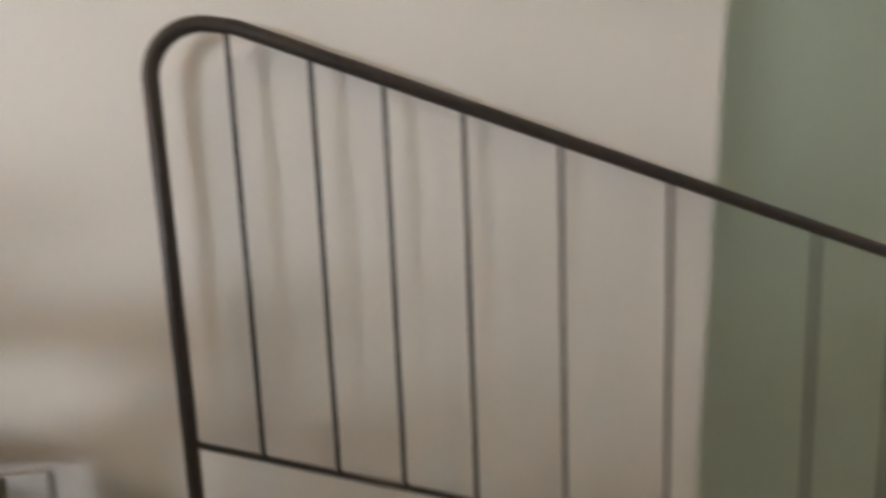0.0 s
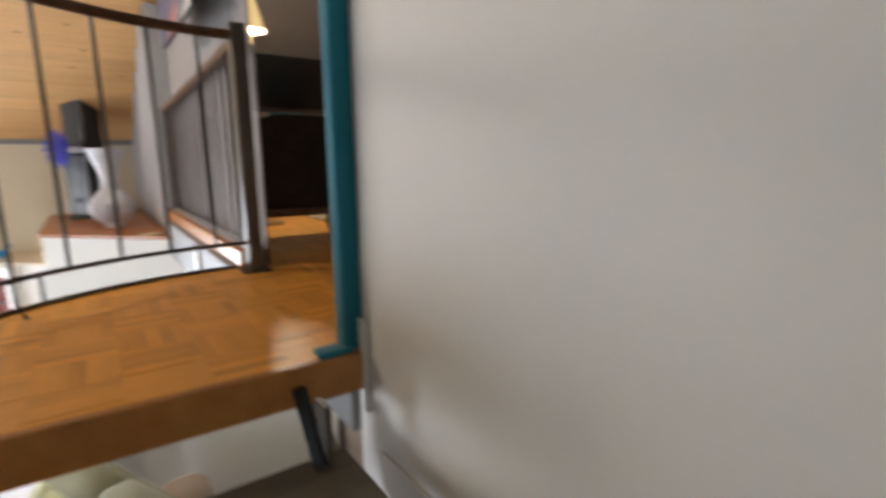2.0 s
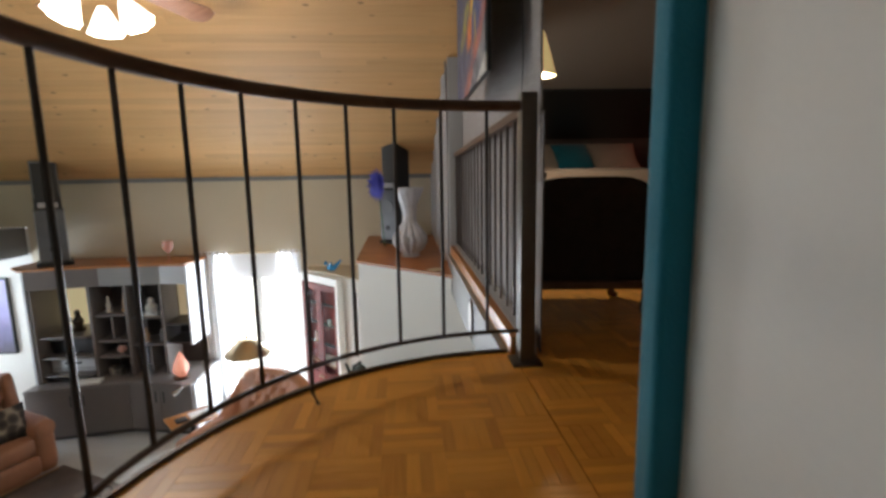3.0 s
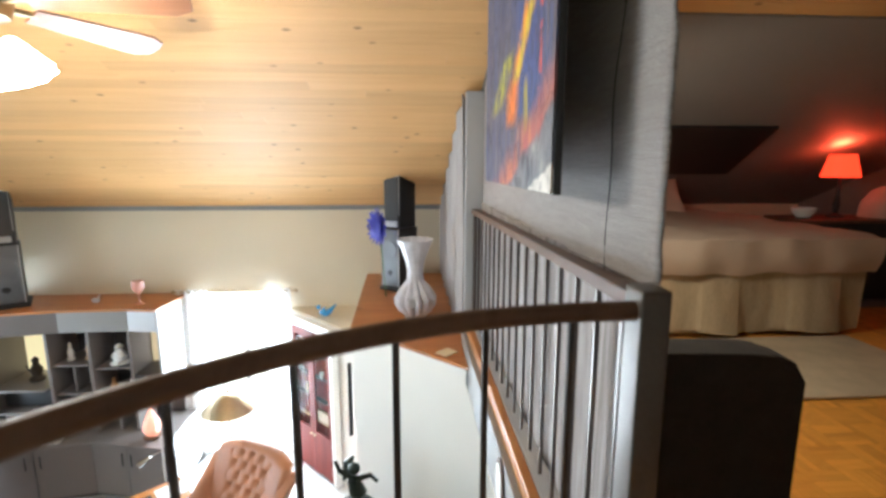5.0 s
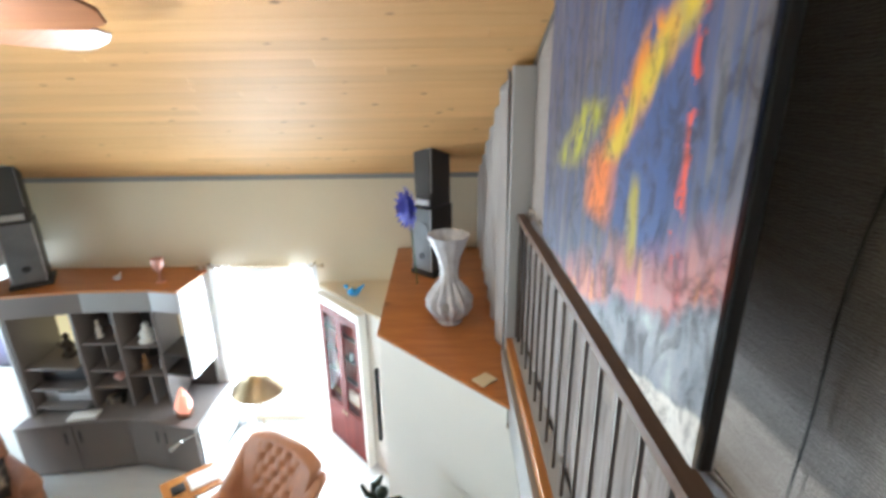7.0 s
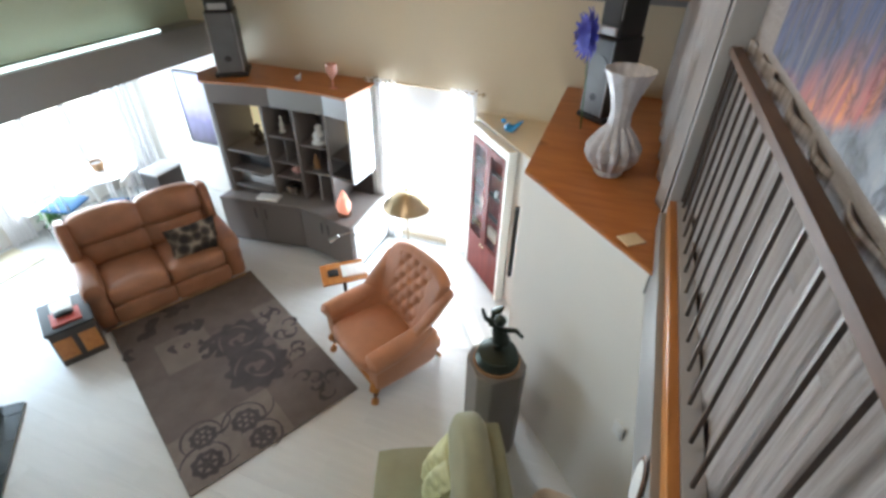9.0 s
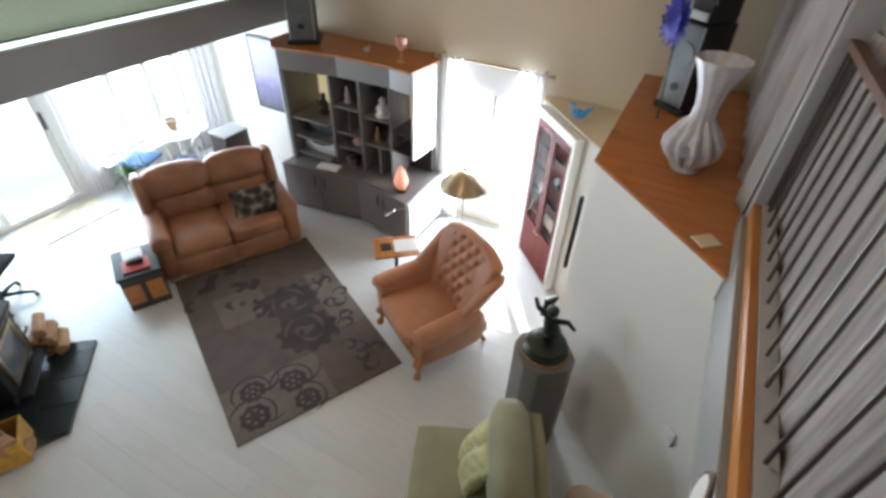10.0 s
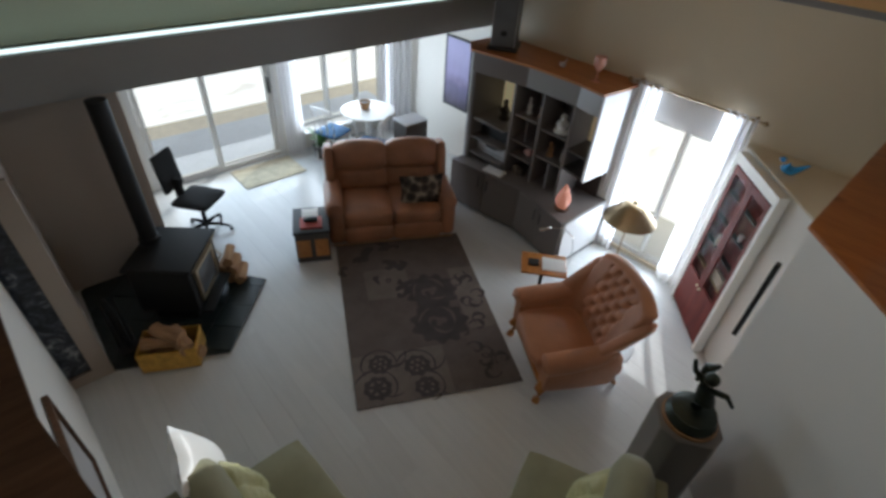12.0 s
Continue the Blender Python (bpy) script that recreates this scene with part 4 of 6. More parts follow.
def throw_pillow(name, m, mat, label, w=0.42, h=0.42, t=0.14, ruche=0.0):
    bm = bmesh.new()
    n = 30 if ruche else 14
    for side in (1, -1):
        g = []
        for i in range(n + 1):
            row = []
            for j in range(n + 1):
                u, v = 2 * i / n - 1, 2 * j / n - 1
                k = max(0.0, (1 - u * u)) ** 0.5 * max(0.0, (1 - v * v)) ** 0.5
                pin = 1 - 0.10 * (1 - abs(u)) * abs(v) ** 2 - 0.10 * (1 - abs(v)) * abs(u) ** 2
                row.append(bm.verts.new((u * w / 2 * pin, side * (0.004 + t / 2 * k ** 0.8 + 0.006 * noise.noise(Vector((u * 3, v * 3, side))) + ruche * k * (abs(math.sin(4.2 * u)) + 0.7 * noise.noise(Vector((u * 3, v * 9, side))))), v * h / 2 * pin)))
            g.append(row)
        for i in range(n):
            for j in range(n):
                bm.faces.new((g[i][j], g[i + 1][j], g[i + 1][j + 1], g[i][j + 1]))
    bmesh.ops.remove_doubles(bm, verts=bm.verts[:], dist=0.009)
    return solid(name, bm, mat, label, "pillow", m)


def build_patterned(nt, p):
    v = coords(nt, (1, 1, 1))
    vo = nt.nodes.new("ShaderNodeTexVoronoi")
    vo.inputs["Scale"].default_value = 9
    nt.links.new(v, vo.inputs["Vector"])
    col = ramp(nt, vo.outputs["Distance"], [(0.3, (0.02, 0.018, 0.016)), (0.5, (0.06, 0.045, 0.035)), (0.75, (0.30, 0.25, 0.19))])
    nt.links.new(col, p.inputs["Base Color"])
    p.inputs["Roughness"].default_value = 0.9


M_PATTERN = material("dark_patterned_tapestry", build_patterned)
throw_pillow("throw_pillow", pose(-3.90, 5.78, 0.61, -18, 0, 62), M_PATTERN, "dark patterned tapestry pillow on the brown loveseat", 0.54, 0.37, 0.14)


def loft(rings):
    """Skin a row of equal closed rings and cap both ends."""
    bm = bmesh.new()
    rows = [[bm.verts.new(q) for q in ring] for ring in rings]
    n = len(rows[0])
    for a, b in zip(rows, rows[1:]):
        for i in range(n):
            bm.faces.new((a[i], a[(i + 1) % n], b[(i + 1) % n], b[i]))
    bm.faces.new(rows[0][::-1])
    bm.faces.new(rows[-1])
    return bm


def rounded(a, b, n=20, power=2.8):
    """A rounded-block outline with half sizes a and b."""
    out = []
    for i in range(n):
        c, s = math.cos(2 * math.pi * i / n), math.sin(2 * math.pi * i / n)
        out.append((a * math.copysign(abs(c) ** (2 / power), c), b * math.copysign(abs(s) ** (2 / power), s)))
    return out


def wing_chair():
    """Tufted wing chair with a flared shell back; local -y is the front."""
    t = thing("wing_chair", "tan leather wing chair with a button-tufted back", "armchair", frame_of(-1.41, 5.526, -31))
    part("seat_frame", cushion(-0.37, -0.37, 0.16, 0.37, 0.40, 0.33, 0.05, 0.0), M_TAN, t)
    part("seat_cushion", cushion(-0.30, -0.43, 0.31, 0.30, 0.20, 0.47, 0.055, 0.03), M_TAN, t)
    part("apron", box(-0.36, -0.395, 0.19, 0.36, -0.355, 0.235, 0.012), M_OAK, t, "carved orange wooden front rail")

    def back_y(v):
        return 0.20 + 0.285 * v ** 1.15

    def back_w(v):
        return 0.325 + 0.095 * math.sin(0.5 * math.pi * v)

    for s in (-1, 1):
        # arm: low padded side that rises to the wing, with a rolled top and a scroll in front
        rings = []
        for k in range(13):
            u = k / 12
            y = -0.385 + 0.66 * u
            top = 0.525 + 0.05 * u + 0.10 * max(0, u - 0.6) ** 2
            h = (top - 0.15) / 2
            thick = 0.09 + 0.012 * math.sin(math.pi * u)
            if k in (0, 12):
                thick, h = thick * 0.72, h * 0.9
            rings.append([(s * 0.385 + a + s * 0.02 * (c / h), y, 0.15 + h + c) for a, c in rounded(thick, h)])
        part("arm", loft(rings), M_TAN, t)
        part("arm_roll", tube([(s * 0.40, -0.415, 0.505), (s * 0.405, -0.40, 0.512), (s * 0.405, -0.2, 0.525), (s * 0.40, 0.05, 0.555), (s * 0.395, 0.22, 0.61)], [0.06, 0.095, 0.10, 0.09, 0.055], 18), M_TAN, t)
        # wing: tapers upward along the back's edge and sweeps down to the arm
        rings = []
        for k in range(17):
            v = k / 16
            z = 0.42 + 0.50 * v
            reach = 0.03 + 0.38 * (1 - v) ** 1.1
            yc = back_y(0.78 * v) + 0.015 - reach / 2
            half = reach / 2 + 0.03
            th = 0.062 if 0 < k < 16 else 0.03
            rings.append([(s * (back_w(0.78 * v) + 0.012) + a + s * 0.06 * (-c / half) * (1 - v), yc + c, z) for a, c in rounded(th, half)])
        part("wing", loft(rings), M_TAN, t)
        part("front_leg", tube([(s * 0.37, -0.35, 0.24), (s * 0.395, -0.385, 0.17), (s * 0.385, -0.375, 0.09), (s * 0.395, -0.39, 0.04), (s * 0.40, -0.40, 0.0)], [0.045, 0.05, 0.026, 0.032, 0.036], 14), M_OAK, t, "carved orange wooden front leg")
        part("rear_leg", tube([(s * 0.31, 0.41, 0), (s * 0.30, 0.35, 0.11), (s * 0.30, 0.30, 0.22)], [0.02, 0.024, 0.034], 10), M_OAK, t, "splayed orange wooden rear leg")
    buttons = [(-0.18 + 0.12 * i + (0.06 if r % 2 else 0), 0.20 + 0.135 * r) for r in range(6) for i in range(4 - r % 2)]
    nu, nv = 56, 44
    front, rear = [], []

    def shell(u, v, depth):
        w = back_w(v)
        top = 0.665 - 0.085 * abs(u) ** 3.2
        z = 0.40 + top * v
        y = back_y(v) - 0.075 * abs(u) ** 3 * (1 - 0.3 * v)
        return Vector((w * u, y - depth, z))

    bm = bmesh.new()
    for j in range(nv + 1):
        v = j / nv
        fr, rr = [], []
        for i in range(nu + 1):
            u = 2 * i / nu - 1
            x = back_w(v) * u
            edge = min(1.0, (1 - abs(u)) / 0.12, (1 - v) / 0.08)
            puff = 0.055 * math.sqrt(max(0.0, 1 - (1 - max(0, edge)) ** 2))
            for bx, bv in buttons:
                d2 = (x - bx) ** 2 + (0.66 * (v - bv)) ** 2
                puff -= 0.036 * math.exp(-d2 / 0.0009)
            for sgn in (1, -1):
                p = (x / 0.12 + sgn * (v - 0.2) / 0.27 * 1.0) + (0.5 if sgn < 0 else 0.5)
                near = abs(p - round(p))
                if abs(x) < 0.24 and 0.14 < v < 0.93:
                    puff -= 0.010 * math.exp(-(near / 0.10) ** 2)
            fr.append(bm.verts.new(shell(u, v, 0.02 + puff)))
            rr.append(bm.verts.new(shell(u * 0.985, v * 0.99, -0.055 * min(1, max(0, edge) + 0.35))))
        front.append(fr)
        rear.append(rr)
    for j in range(nv):
        for i in range(nu):
            bm.faces.new((front[j][i], front[j][i + 1], front[j + 1][i + 1], front[j + 1][i]))
            bm.faces.new((rear[j][i + 1], rear[j][i], rear[j + 1][i], rear[j + 1][i + 1]))
        for i in (0, nu):
            bm.faces.new((front[j][i], front[j + 1][i], rear[j + 1][i], rear[j][i]))
    for i in range(nu):
        bm.faces.new((front[nv][i], front[nv][i + 1], rear[nv][i + 1], rear[nv][i]))
        bm.faces.new((front[0][i + 1], front[0][i], rear[0][i], rear[0][i + 1]))
    backrest = part("backrest", bm, M_TAN, t)
    for bx, bv in buttons:
        q = shell(bx / back_w(bv), bv, 0.045)
        part("button", ball(0.012, tuple(q), (1, 0.6, 1), 1), M_TAN, backrest)


wing_chair()


def reading_table():
    t = thing("side_table", "small orange wooden side table on a dark tripod", "table", frame_of(-2.10, 5.94, 40))
    part("tabletop", box(-0.23, -0.17, 0.545, 0.23, 0.17, 0.565, 0.006), M_OAK, t)
    part("column", lathe([(0.02, 0.16), (0.028, 0.2), (0.016, 0.3), (0.024, 0.45), (0.03, 0.544)], 14), M_BLACKIRON, t)
    for k in range(3):
        a = radians(90 + 120 * k)
        part("leg", tube([(0, 0, 0.18), (0.1 * math.cos(a), 0.1 * math.sin(a), 0.14), (0.2 * math.cos(a), 0.2 * math.sin(a), 0.03), (0.24 * math.cos(a), 0.24 * math.sin(a), 0.012)], 0.012, 8), M_BLACKIRON, t)
    solid("open_magazine", merge(box(-0.02, -0.1, 0.566, 0.10, 0.1, 0.574, 0.002), box(0.10, -0.1, 0.566, 0.22, 0.1, 0.572, 0.002)), M_WHITEP, "open white magazine on the side table", "magazine", t.matrix_world.copy())
    solid("remote_control", box(-0.16, -0.06, 0.566, -0.05, 0.05, 0.582, 0.006), M_BLACK, "dark remote control on the side table", "remote", t.matrix_world.copy())


reading_table()


def brass_lamp():
    t = thing("brass_lamp", "brass reading floor lamp with a wide cone shade", "lamp", frame_of(-1.80, 6.90, 0))
    part("base", lathe([(0.13, 0), (0.13, 0.015), (0.03, 0.03), (0.012, 0.04)], 24), M_BRASS, t)
    part("pole", tube([(0, 0, 0.03), (0, 0, 1.02)], 0.009, 10), M_BRASS, t)
    part("shade", lathe([(0.275, 0.89), (0.262, 0.908), (0.13, 1.05), (0.085, 1.09), (0.03, 1.097), (0.03, 1.09), (0.08, 1.08), (0.256, 0.90)], 36), M_BRASS, t, "brass cone shade")
    part("finial", ball(0.018, (0, 0, 1.11), sub=2), M_BRASS, t)


brass_lamp()


def gooseneck():
    t = thing("gooseneck_lamp", "thin chrome gooseneck reading lamp", "lamp", frame_of(-2.05, 6.35, 0))
    chrome = surface("chrome", (0.7, 0.7, 0.7), 0.15, metal=1.0, var=0.05, bump=0.0)
    part("base", lathe([(0.1, 0), (0.1, 0.012), (0.01, 0.02)], 20), chrome, t)
    part("neck", tube([(0, 0, 0.01), (0, 0, 0.6), (-0.03, -0.02, 0.75), (-0.12, -0.06, 0.82), (-0.25, -0.12, 0.78)], 0.006, 8), chrome, t)
    part("head", tube([(-0.25, -0.12, 0.78), (-0.34, -0.16, 0.72)], [0.012, 0.028], 12), chrome, t)


gooseneck()


def pedestal():
    t = thing("pedestal", "dark brown display pedestal with a pale round top ring", "pedestal", frame_of(-0.22, 5.03, 38) @ Matrix.Diagonal((0.92, 0.92, 1, 1)))
    bm = prism([(-0.21, -0.12), (-0.12, -0.21), (0.12, -0.21), (0.21, -0.12), (0.21, 0.12), (0.12, 0.21), (-0.12, 0.21), (-0.21, 0.12)], 0, 0.97, 0.006)
    part("body", bm, surface("grey_brown_painted_plinth", (0.20, 0.18, 0.165), 0.4, var=0.08), t)
    part("top_ring", lathe([(0.19, 0.972), (0.19, 0.992), (0.15, 0.992), (0.15, 0.972)], 32), M_STRAW, t, "pale wooden ring on the top")
    s = merge(lathe([(0.12, 0), (0.125, 0.03), (0.10, 0.06), (0.11, 0.075), (0.05, 0.10)], 20), tube([(0, 0, 0.08), (0.015, 0.0, 0.16), (-0.01, 0.01, 0.24)], [0.045, 0.05, 0.035], 10), ball(0.035, (-0.005, 0.0, 0.31), sub=2), tube([(-0.01, 0.01, 0.25), (-0.08, 0.03, 0.30), (-0.10, 0.03, 0.36)], [0.018, 0.014, 0.01], 8), tube([(0.0, 0.0, 0.24), (0.08, -0.02, 0.26), (0.12, -0.02, 0.21)], [0.018, 0.014, 0.01], 8), tube([(-0.05, 0.05, 0.22), (-0.02, 0.08, 0.30), (0.02, 0.09, 0.33)], [0.01, 0.03, 0.008], 8))
    solid("statuette", s, surface("dark_green_bronze", (0.04, 0.05, 0.04), 0.35, metal=0.7, var=0.3, bump=0.2), "dark bronze dancing statuette on the pedestal", "statue", frame_of(-0.22, 5.03, 20, 0.972) @ Matrix.Scale(1.3, 4))


pedestal()


def curio():
    """Cherry display cabinet set against the angled corner box."""
    a, b = Vector((-1.10, 7.344)), Vector((-0.60, 6.814))
    ang = math.degrees(math.atan2(b.y - a.y, b.x - a.x))
    t = thing("curio_cabinet", "dark cherry display cabinet with two glazed doors", "cabinet", pose(a.x - 0.012, a.y - 0.014, 0, 0, 0, ang))
    w = (b - a).length
    part("body", boxes((0, -0.012, 0.03, w, -0.002, 1.72), (0.0, -0.06, 0.03, 0.015, -0.012, 1.72), (w - 0.015, -0.06, 0.03, w, -0.012, 1.72), (0.015, -0.06, 1.69, w - 0.015, -0.012, 1.72), (0.015, -0.06, 0.03, w - 0.015, -0.012, 0.08)), M_CHERRY, t)
    for k, z in enumerate((0.66, 0.92, 1.18, 1.44)):
        part("shelf", box(0.017, -0.055, z, w - 0.017, -0.013, z + 0.012), M_STRAW if k == 0 else M_CABIN, t)
    for i in range(2):
        x0, x1 = 0.0 + i * w / 2, (i + 1) * w / 2
        d = part("door", boxes((x0 + 0.003, -0.085, 0.04, x0 + 0.055, -0.062, 1.71), (x1 - 0.055, -0.085, 0.04, x1 - 0.003, -0.062, 1.71), (x0 + 0.055, -0.085, 1.64, x1 - 0.055, -0.062, 1.71), (x0 + 0.055, -0.085, 0.04, x1 - 0.055, -0.062, 0.55)), M_CHERRY, t)
        part("pane", box(x0 + 0.056, -0.075, 0.551, x1 - 0.056, -0.071, 1.639), M_GLASS, d)
        part("handle", ball(0.014, ((w / 2 + (0.03 if i else -0.03)), -0.095, 0.5), sub=2), M_BRASS, d)
    part("casing", boxes((-0.05, -0.09, 0.0, -0.004, -0.002, 1.82), (w + 0.004, -0.09, 0.0, w + 0.045, -0.002, 1.82), (-0.004, -0.09, 1.73, w + 0.004, -0.002, 1.82)), M_WHITE, t, "white painted casing round the cabinet")


curio()
curio_m = pose(-1.112, 7.330, 0, 0, 0, math.degrees(math.atan2(-0.53, 0.50)))
solid("folded_cloth", cushion(0.40, -0.055, 0.673, 0.62, -0.015, 0.80, 0.02, 0.0, 3), M_BEIGE, "folded pale cloth inside the cherry cabinet", "cloth", curio_m)
solid("cream_jar", lathe([(0.02, 0), (0.021, 0.05), (0.014, 0.09), (0.018, 0.12), (0.001, 0.13)], 16, Matrix.Translation((0.20, -0.034, 0.933))), M_CREAM, "cream jar on a shelf in the cherry cabinet", "jar", curio_m)
solid("white_cup", lathe([(0.012, 0), (0.02, 0.03), (0.021, 0.07), (0.017, 0.07), (0.001, 0.02)], 16, Matrix.Translation((0.50, -0.034, 1.193))), M_WHITEP, "white cup on a shelf in the cherry cabinet", "cup", curio_m)
solid("black_wall_bar", box(-0.335, 5.65, 1.26, -0.303, 5.695, 1.90, 0.004), M_BLACK, "narrow black upright bar on the white wall", "wall bar")


def bird():
    blue = surface("sky_blue_glass", (0.06, 0.33, 0.68), 0.15, var=0.1, bump=0.0)
    bm = merge(ball(0.05, (0, 0, 0.045), (1.4, 0.8, 0.8)), ball(0.026, (0.075, 0, 0.10), sub=2), tube([(0.09, 0, 0.10), (0.115, 0, 0.10)], [0.01, 0.002], 8), tube([(-0.05, 0, 0.06), (-0.10, 0, 0.11), (-0.14, 0, 0.15)], [0.03, 0.02, 0.008], 8), tube([(0, 0.02, 0.06), (-0.03, 0.07, 0.13)], [0.03, 0.006], 8))
    solid("glass_bird", bm, blue, "sky-blue glass bird figurine on the cream ledge", "figurine", pose(-0.76, 7.12, 1.851, 0, 0, 160))


bird()


def green_sofa(m, name, label, w=1.5, side_back=True):
    """Local -y is the front; the back cushions stand along +y."""
    t = thing(name, label, "sofa", m)
    part("base", box(-w / 2, -0.45, 0.06, w / 2, 0.42, 0.27, 0.02), M_OLIVE, t)
    part("seat", cushion(-w / 2, -0.47, 0.26, w / 2, 0.22, 0.44, 0.05, 0.015), M_OLIVE, t)
    part("backrest", cushion(-w / 2, 0.26, 0.2, w / 2, 0.44, 0.72, 0.05, 0.0), M_OLIVE, t)
    n = 2
    for i in range(n):
        a, b = -w / 2 + w * i / n, -w / 2 + w * (i + 1) / n
        part("back_cushion", cushion(a + 0.01, 0.06, 0.43, b - 0.01, 0.30, 0.90, 0.09, 0.03), M_OLIVE, t)
    for x in (-w / 2 + 0.08, w / 2 - 0.08):
        for y in (-0.38, 0.34):
            part("foot", box(x - 0.025, y - 0.025, 0, x + 0.025, y + 0.025, 0.062), M_RAILWOOD, t)
    return t


A2 = math.degrees(math.atan2(-0.91, 0.41))
green_sofa(pose(-0.17, 3.87, 0, 0, 0, A2 + 180 - 180), "green_sofa", "sage green chenille sofa with loose back cushions", 1.5)
throw_pillow("lime_pillow", pose(-0.36, 4.26, 0.60, -26, 0, A2), M_LIME, "ruched lime satin pillow on the green sofa", 0.42, 0.40, 0.14, 0.03)
green_sofa(pose(-1.22, 2.68, 0, 0, 0, 182), "green_sofa", "sage green chenille sofa against the white wall", 1.6)
throw_pillow("lime_pillow", pose(-1.72, 2.66, 0.65, -24, 0, 176), M_LIME, "ruched lime satin pillow on the green sofa", 0.42, 0.40, 0.14, 0.03)
throw_pillow("cream_pillow", pose(-2.03, 2.50, 0.70, -24, 0, 172), M_WHITEP, "plump cream pillow in the sun", 0.50, 0.48, 0.20)


def trunk():
    t = thing("trunk_table", "dark chest with carved wooden panels used as side table", "chest", frame_of(-4.36, 4.52, 62))
    part("body", box(-0.19, -0.24, 0.0, 0.19, 0.24, 0.40, 0.008), M_CABIN, t)
    part("lid", box(-0.205, -0.255, 0.40, 0.205, 0.255, 0.435, 0.008), M_BLACK, t)
    for x in (-0.1, 0.1):
        part("panel", box(x - 0.075, -0.247, 0.08, x + 0.075, -0.241, 0.32, 0.004), M_OAK, t, "carved orange panel")
    red = surface("red_book_cover", (0.48, 0.07, 0.05), 0.5, bump=0.0)
    solid("book", box(-0.12, -0.19, 0.436, 0.12, 0.02, 0.456, 0.003), red, "red and white book on the dark chest", "book", t.matrix_world.copy())
    solid("book", box(-0.1, 0.04, 0.436, 0.08, 0.2, 0.452, 0.003), M_WHITEP, "pale book on the dark chest", "book", t.matrix_world.copy())
    solid("black_pouch", cushion(-0.08, -0.1, 0.457, 0.08, -0.02, 0.50, 0.03, 0.0, 3), M_BLACK, "small black pouch on the red book", "pouch", t.matrix_world.copy())


trunk()


# ---------- wall unit ----------
def wall_unit():
    t = thing("wall_unit", "grey lacquered wall unit with open shelves and a pine top", "cabinet")
    up = [(-4.17, 6.74), (-3.40, 6.90), (-2.76, 6.91), (-2.45, 6.85)]
    back = 7.34

    def fy(x):
        for (x0, y0), (x1, y1) in zip(up, up[1:]):
            if x <= x1:
                return y0 + (y1 - y0) * (x - x0) / (x1 - x0)
        return up[-1][1]

    def face(p, q, z0, z1, th=0.022, mat=M_CAB, name="valance", label="", parent=t):
        a, b = Vector(p), Vector(q)
        d = (b - a).normalized()
        nn = Vector((-d.y, d.x)) * th
        return part(name, prism([tuple(a), tuple(b), tuple(b + nn), tuple(a + nn)], z0, z1, 0.002), mat, parent, label)

    part("top_board", prism([(-4.22, 6.73), (-3.40, 6.88), (-2.76, 6.89), (-2.43, 6.83), (-2.40, 7.20), (-2.40, FAR - 0.006), (-4.45, FAR - 0.006), (-4.45, 6.95)], 2.022, 2.045, 0.003), M_SHELF, t, "orange pine top board")
    # one lacquer in three greys: light across the curve is put into the colour
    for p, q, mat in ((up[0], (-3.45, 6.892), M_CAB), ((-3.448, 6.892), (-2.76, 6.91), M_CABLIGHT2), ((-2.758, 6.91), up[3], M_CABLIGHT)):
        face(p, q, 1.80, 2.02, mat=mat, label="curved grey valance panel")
    # back panel, inner floors and plinth are darker than the fronts
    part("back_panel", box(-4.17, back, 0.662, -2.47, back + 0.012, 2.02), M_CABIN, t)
    for x, z1 in ((-4.17, 2.02), (-3.60, 1.80), (-3.21, 1.80), (-2.80, 1.80)):
        part("upright", box(x, fy(x) + 0.024, 0.662, x + 0.03, back - 0.001, z1 - 0.001, 0.002), M_CAB, t)
    part("end_panel", prism([(-2.447, 6.85), (-2.42, 6.85), (-2.395, 7.30), (-2.422, 7.30)], 1.05, 2.02, 0.002), M_CABPALE, t, "pale grey side panel")
    # lit left side, its brightness given as a paler grey
    part("side_panel", box(-4.20, 6.745, 0.662, -4.173, 7.34, 2.02, 0.002), M_CABLIGHT, t, "pale grey side panel")
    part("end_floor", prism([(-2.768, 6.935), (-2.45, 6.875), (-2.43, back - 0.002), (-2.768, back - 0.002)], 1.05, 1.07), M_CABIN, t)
    for x0, x1, z in ((-4.138, -3.602, 1.20), (-4.138, -3.602, 0.95), (-4.138, -3.602, 0.73), (-3.568, -3.212, 1.42), (-3.568, -3.212, 1.10), (-3.568, -3.212, 0.90), (-3.178, -2.802, 1.36), (-3.178, -2.802, 1.02)):
        part("shelf", box(x0, fy(x0) + 0.05, z, x1, back - 0.002, z + 0.02, 0.002), M_CAB, t)
    part("divider", box(-3.40, fy(-3.4) + 0.06, 1.121, -3.385, back - 0.002, 1.419), M_CAB, t)
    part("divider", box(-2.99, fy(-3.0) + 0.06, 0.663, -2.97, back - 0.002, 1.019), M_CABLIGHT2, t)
    # no niche lamps: the warm light is emitted by the back panels
    part("lit_back", box(-4.135, back - 0.008, 1.222, -3.605, back - 0.001, 1.79), glow("display_back_glow", (1.0, 0.80, 0.42), 0.5, (0.6, 0.5, 0.3)), t, "display niche back that glows in place of a niche light")
    part("lit_back", box(-2.765, back - 0.008, 1.30, -2.47, back - 0.001, 1.79), glow("corner_back_glow", (1.0, 0.74, 0.40), 0.3, (0.6, 0.48, 0.3)), t, "corner niche back that glows in place of a niche light")
    part("corner_shelf", prism([(-2.768, 6.95), (-2.455, 6.89), (-2.43, back - 0.01), (-2.768, back - 0.01)], 1.28, 1.295), M_CABIN, t)
